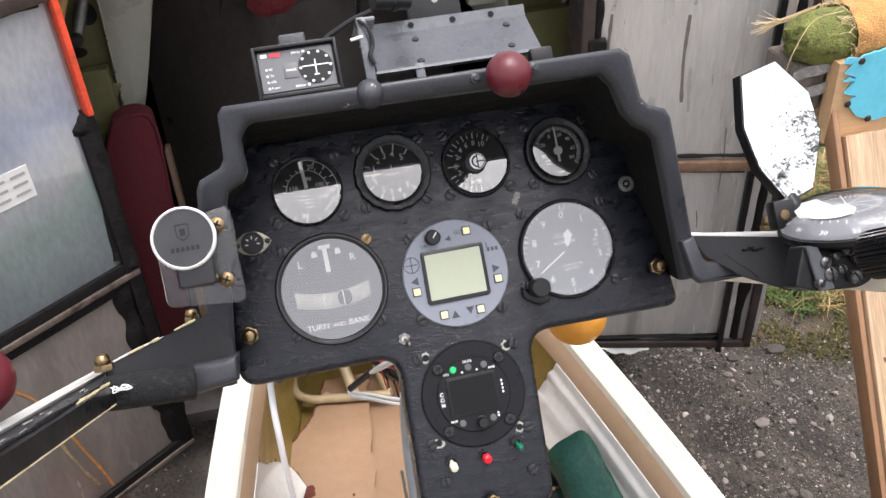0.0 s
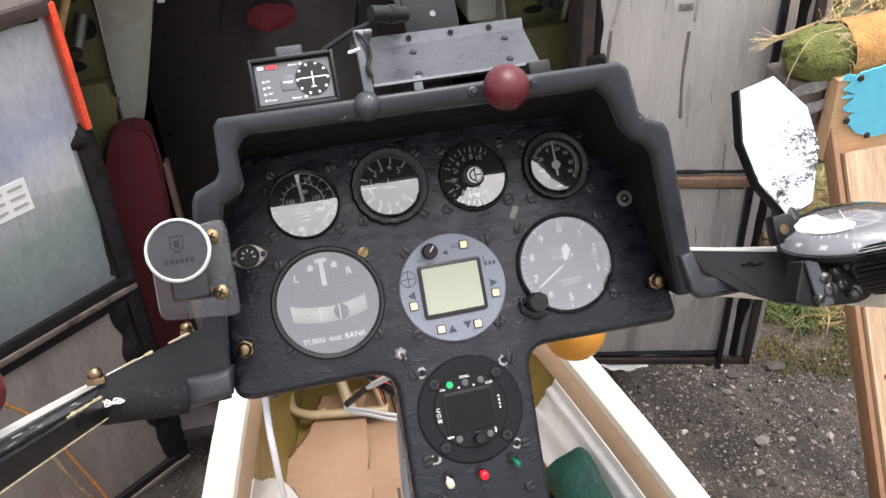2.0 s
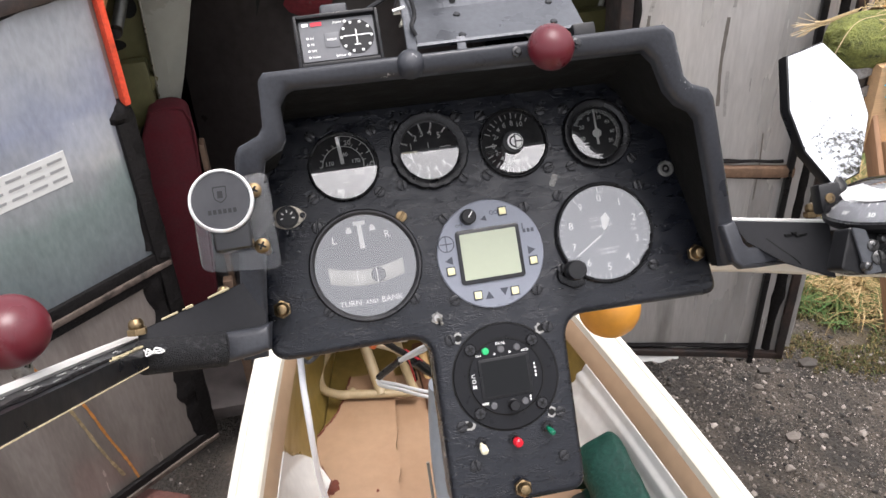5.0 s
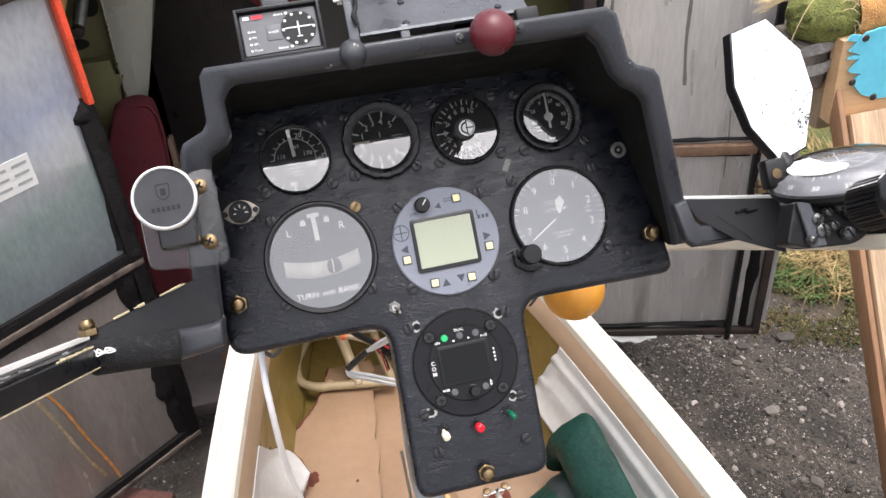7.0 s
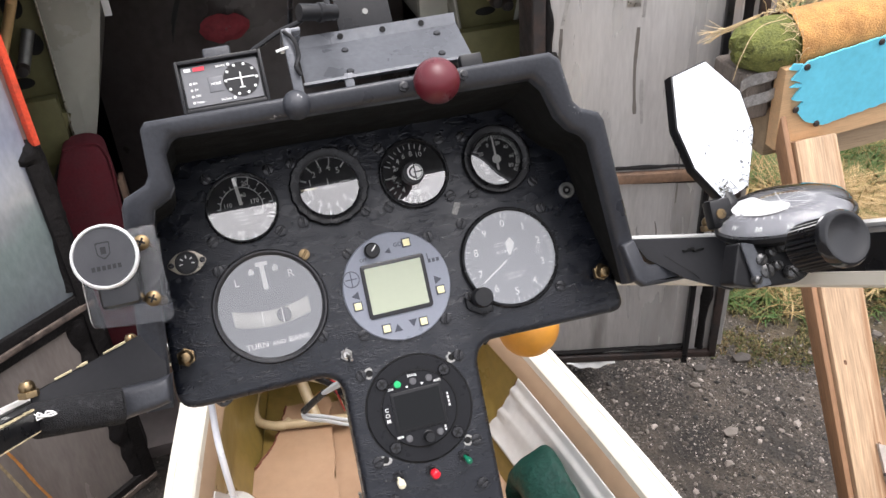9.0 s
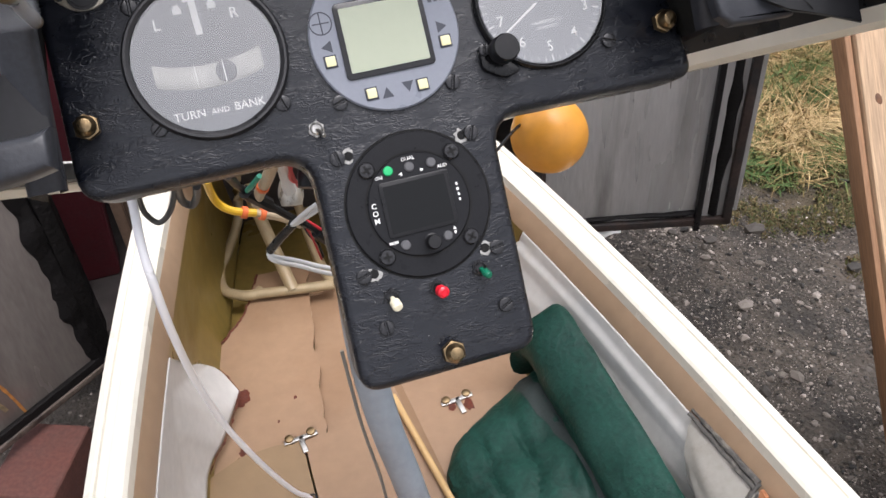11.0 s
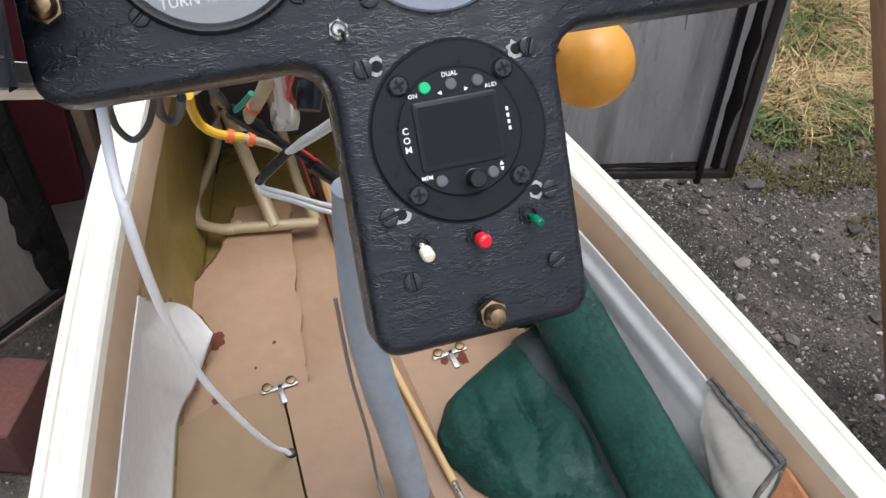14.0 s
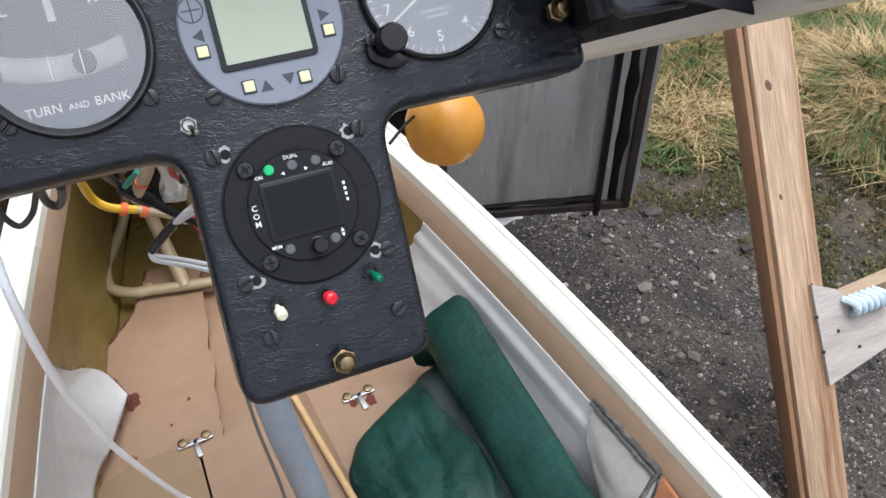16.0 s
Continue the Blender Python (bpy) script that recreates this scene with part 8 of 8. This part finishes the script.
def build_gravel():
    """Loose stones of many sizes, the finest ones packed close where the yard lies bare."""
    rng = np.random.default_rng(21)
    verts, faces = [], []
    base = bmesh.new()
    bmesh.ops.create_icosphere(base, subdivisions=1, radius=1.0)
    bv = [v.co.copy() for v in base.verts]
    bf = [[v.index for v in f.verts] for f in base.faces]
    base.free()
    octa = np.array([(1, 0, 0), (-1, 0, 0), (0, 1, 0), (0, -1, 0), (0, 0, 1), (0, 0, -1)], float)
    octa_f = [(0, 2, 4), (2, 1, 4), (1, 3, 4), (3, 0, 4), (2, 0, 5), (1, 2, 5), (3, 1, 5), (0, 3, 5)]
    for count, x0, x1, y0, y1, scale, cap, fine in ((78000, 0.28, 1.12, -0.15, 1.05, 0.0010, 0.0032, True), (14000, 0.25, 1.6, -0.3, 1.4, 0.0011, 0.004, True),
                                                    (9000, -1.0, -0.25, 0.1, 0.95, 0.0013, 0.005, True), (9500, 0.27, 1.45, -0.3, 1.3, 0.0022, 0.0070, False), (150, 0.27, 1.35, -0.25, 1.1, 0.0060, 0.0115, False)):
        xs, ys = rng.uniform(x0, x1, count), rng.uniform(y0, y1, count)
        rs = np.minimum(scale * np.exp(np.abs(rng.normal(0, 0.6, count))), cap)
        limit = rng.uniform(-0.05, 0.25, count)
        shape = octa if fine else np.array([tuple(p) for p in bv])
        for x, y, r, lim in zip(xs.tolist(), ys.tolist(), rs.tolist(), limit.tolist()):
            if grassy(x, y) > lim or (fine and noise.noise(Vector((x * 9, y * 9, 4))) < lim * 2 - 0.3):
                continue
            q, _ = np.linalg.qr(rng.normal(size=(3, 3)))
            p = (shape * rng.uniform(0.7, 1.35, (len(shape), 1)) * rng.uniform(0.55, 1.25, 3)) @ q * r
            p[:, 2] *= 0.7
            off = len(verts)
            verts += (p + (x, y, ground_height(x, y) + r * 0.12)).tolist()
            faces += [[k + off for k in f] for f in (octa_f if fine else bf)]
    rng = random.Random(21)
    for x, y, r in ((0.905, 0.79, 0.024), (0.80, 0.79, 0.016), (1.02, 0.62, 0.018), (0.76, 0.60, 0.016), (0.92, 0.42, 0.018)):
        off = len(verts)
        for p in bv:
            k = rng.uniform(0.8, 1.15)
            verts.append((x + p.x * r * 1.2 * k, y + p.y * r * 0.8 * k, ground_height(x, y) + 0.004 + p.z * r * 0.45 * k))
        faces += [[i + off for i in f] for f in bf]
    me = bpy.data.meshes.new("gravel")
    me.from_pydata(verts, [], faces)
    me.materials.append(rng_colour_mat("mixed_stones", [(0.0, (0.013, 0.011, 0.009)), (0.40, (0.054, 0.044, 0.035)), (0.72, (0.128, 0.108, 0.090)), (0.93, (0.26, 0.225, 0.192)), (1.0, (0.50, 0.44, 0.39))], 0.65))
    tagged(new("gravel", me), "loose dark grey gravel with some pale stones", "gravel", kind="stuff")


def build_grass():
    """Matted tufts: blades of one tuft start close together and sweep the same way."""
    rng = random.Random(33)
    verts, faces = [], []
    tufts = 0
    while tufts < 5600:
        if rng.random() < 0.85:
            cx, cy = rng.uniform(0.78, 1.95), rng.uniform(0.1, 1.7)
        else:
            cx, cy = rng.uniform(0.8, 5.0), rng.uniform(0.3, 6.0)
        gr = grassy(cx, cy)
        if gr < rng.uniform(0.14, 0.44) or (cx < 0.78 and cy > 0.80):
            continue
        clump = noise.noise(Vector((cx * 5, cy * 5, 2)))
        if clump < rng.uniform(-0.75, 0.05):
            continue
        tufts += 1
        sweep_dir = rng.uniform(0, 6.28)
        size = (0.30 + 1.5 * min(max(gr - 0.05, 0), 0.45)) * (1 + 0.6 * clump)
        spread = rng.uniform(0.008, 0.030)
        far = 1.0 + 0.5 * max(0, math.hypot(cx, cy) - 1.6)
        for _ in range(int(rng.uniform(10, 34))):
            x, y = cx + rng.gauss(0, spread), cy + rng.gauss(0, spread)
            h = rng.uniform(0.03, 0.11) * size
            a = sweep_dir + rng.gauss(0, 0.8)
            lean = rng.uniform(0.5, 2.6)
            w = rng.uniform(0.0010, 0.0026) * far
            dx, dy = math.cos(a), math.sin(a)
            z = ground_height(x, y) - 0.002
            off = len(verts)
            curl = rng.uniform(-0.4, 0.4)
            for t, ww in ((0, 1.0), (0.35, 0.9), (0.7, 0.65), (1.0, 0.12)):
                r = h * lean * (0.25 * t + 0.75 * t * t)
                px = x + dx * r - dy * curl * r * t
                py = y + dy * r + dx * curl * r * t
                pz = z + h * (t - 0.22 * lean * t * t)
                verts += [(px - dy * w * ww, py + dx * w * ww, max(pz, z + 0.002)), (px + dy * w * ww, py - dx * w * ww, max(pz, z + 0.002))]
            faces += [[off + 2 * q, off + 2 * q + 1, off + 2 * q + 3, off + 2 * q + 2] for q in range(3)]
    me = bpy.data.meshes.new("grass")
    me.from_pydata(verts, [], faces)
    me.materials.append(rng_colour_mat("dry_grass_blades", [(0.0, (0.54, 0.39, 0.19)), (0.24, (0.37, 0.25, 0.10)), (0.45, (0.20, 0.135, 0.048)), (0.62, (0.125, 0.145, 0.035)), (1.0, (0.05, 0.11, 0.02))], 0.7, 0.45))
    tagged(new("grass", me), "dry straw-coloured grass with green tufts", "grass", kind="stuff")


def build_moss():
    """Low cushions of moss and creeping weeds where the gravel meets the grass."""
    rng = random.Random(52)
    verts, faces = [], []
    made = 0
    while made < 2600:
        cx, cy = rng.uniform(0.62, 1.75), rng.uniform(0.15, 1.45)
        gr = grassy(cx, cy)
        if not -0.22 < gr < 0.75 or cx < 0.74 + 0.1 * cy or noise.noise(Vector((cx * 11, cy * 11, 5))) < rng.uniform(-0.25, 0.30) - 0.45 * min(gr + 0.05, 0.4):
            continue
        made += 1
        spread = rng.uniform(0.003, 0.010)
        for _ in range(rng.randint(14, 30)):
            x, y = cx + rng.gauss(0, spread), cy + rng.gauss(0, spread)
            h, a, w = rng.uniform(0.003, 0.011), rng.uniform(0, 6.28), rng.uniform(0.0008, 0.0022)
            reach = h * rng.uniform(0.4, 1.6)
            dx, dy, z = math.cos(a), math.sin(a), ground_height(x, y) - 0.001
            off = len(verts)
            verts += [(x - dy * w, y + dx * w, z), (x + dy * w, y - dx * w, z), (x + dx * reach * 0.6 + dy * w, y + dy * reach * 0.6 - dx * w, z + h), (x + dx * reach * 0.6 - dy * w, y + dy * reach * 0.6 + dx * w, z + h), (x + dx * reach, y + dy * reach, z + h * 0.8)]
            faces += [[off, off + 1, off + 2, off + 3], [off + 3, off + 2, off + 4]]
    me = bpy.data.meshes.new("moss")
    me.from_pydata(verts, [], faces)
    me.materials.append(rng_colour_mat("olive_moss", [(0.0, (0.17, 0.120, 0.055)), (0.34, (0.085, 0.066, 0.026)), (0.64, (0.080, 0.078, 0.022)), (0.86, (0.055, 0.082, 0.018)), (1.0, (0.24, 0.19, 0.08))], 0.8, 0.3))
    tagged(new("moss", me), "olive-green moss and low weeds on the gravel edge", "moss", kind="stuff")


build_gravel()
build_grass()
build_moss()


# ---- trees across the yard, seen in the mirror ----
BARK = mat("grey_bark", (0.10, 0.085, 0.07), 0.85, var=0.4, scale=6, fine=40, bump=0.5, dist=0.01)
# leaf colours are lightened and greyed, painting in the haze of distance
LEAF = rng_colour_mat("haze_lightened_leaves", [(0.0, (0.085, 0.088, 0.070)), (0.5, (0.14, 0.145, 0.115)), (1.0, (0.20, 0.195, 0.15))], 0.7, 0.2)


def build_tree(x, y, height, spread, seed, label):
    rng = random.Random(seed)
    t = thing("tree", pose(x, y, 0), label, "tree", "trees across the yard")
    line = [Vector((0.15 * math.sin(k * 0.8 + seed), 0.15 * math.cos(k * 0.7), -0.1 + height * k / 10)) for k in range(11)]
    part("trunk", sweep(bmesh.new(), line, [0.20 * (1 - k / 10.6) for k in range(11)], 10), BARK, t)
    verts, faces = [], []
    for k in range(26):
        u = 0.22 + 0.76 * k / 26
        base = line[int(u * 10)].lerp(line[min(int(u * 10) + 1, 10)], u * 10 % 1)
        a, reach = k * 2.4 + rng.uniform(-0.5, 0.5), spread * (1.08 - u) * rng.uniform(0.65, 1.25)
        limb = [base + Vector((math.cos(a), math.sin(a), 0.55 - 0.25 * v)) * reach * v for v in (0, 0.3, 0.65, 1.0)]
        part("limb", sweep(bmesh.new(), limb, [0.055 * (1.15 - u), 0.04 * (1.15 - u), 0.025 * (1.15 - u), 0.006], 6), BARK, t)
        for _ in range(16):
            v = rng.uniform(0.3, 1.05)
            c = base + Vector((math.cos(a), math.sin(a), 0.55 - 0.25 * v)) * reach * v + Vector((rng.gauss(0, 0.22), rng.gauss(0, 0.22), rng.gauss(0, 0.16)))
            for _ in range(16):
                p = c + Vector((rng.gauss(0, 0.16), rng.gauss(0, 0.16), rng.gauss(0, 0.12)))
                e = Vector((rng.uniform(-1, 1), rng.uniform(-1, 1), rng.uniform(-1, 1))).normalized() * rng.uniform(0.03, 0.08)
                w = e.cross(Vector((rng.uniform(-1, 1), rng.uniform(-1, 1), rng.uniform(-1, 1)))) * 0.7
                off = len(verts)
                verts += [tuple(p - e), tuple(p + w), tuple(p + e), tuple(p - w)]
                faces.append([off, off + 1, off + 2, off + 3])
    me = bpy.data.meshes.new("crown")
    me.from_pydata(verts, [], faces)
    me.materials.append(LEAF)
    crown = new("crown", me)
    crown.parent = t


build_tree(17.05, -18.3, 19.4, 5.0, 4, "tall tree with a thin grey-green crown")
build_tree(16.2, -20.6, 19.2, 4.6, 9, "lower tree with a ragged grey-green crown")
build_tree(15.0, -21.6, 18.6, 4.4, 15, "lower tree with a ragged grey-green crown")
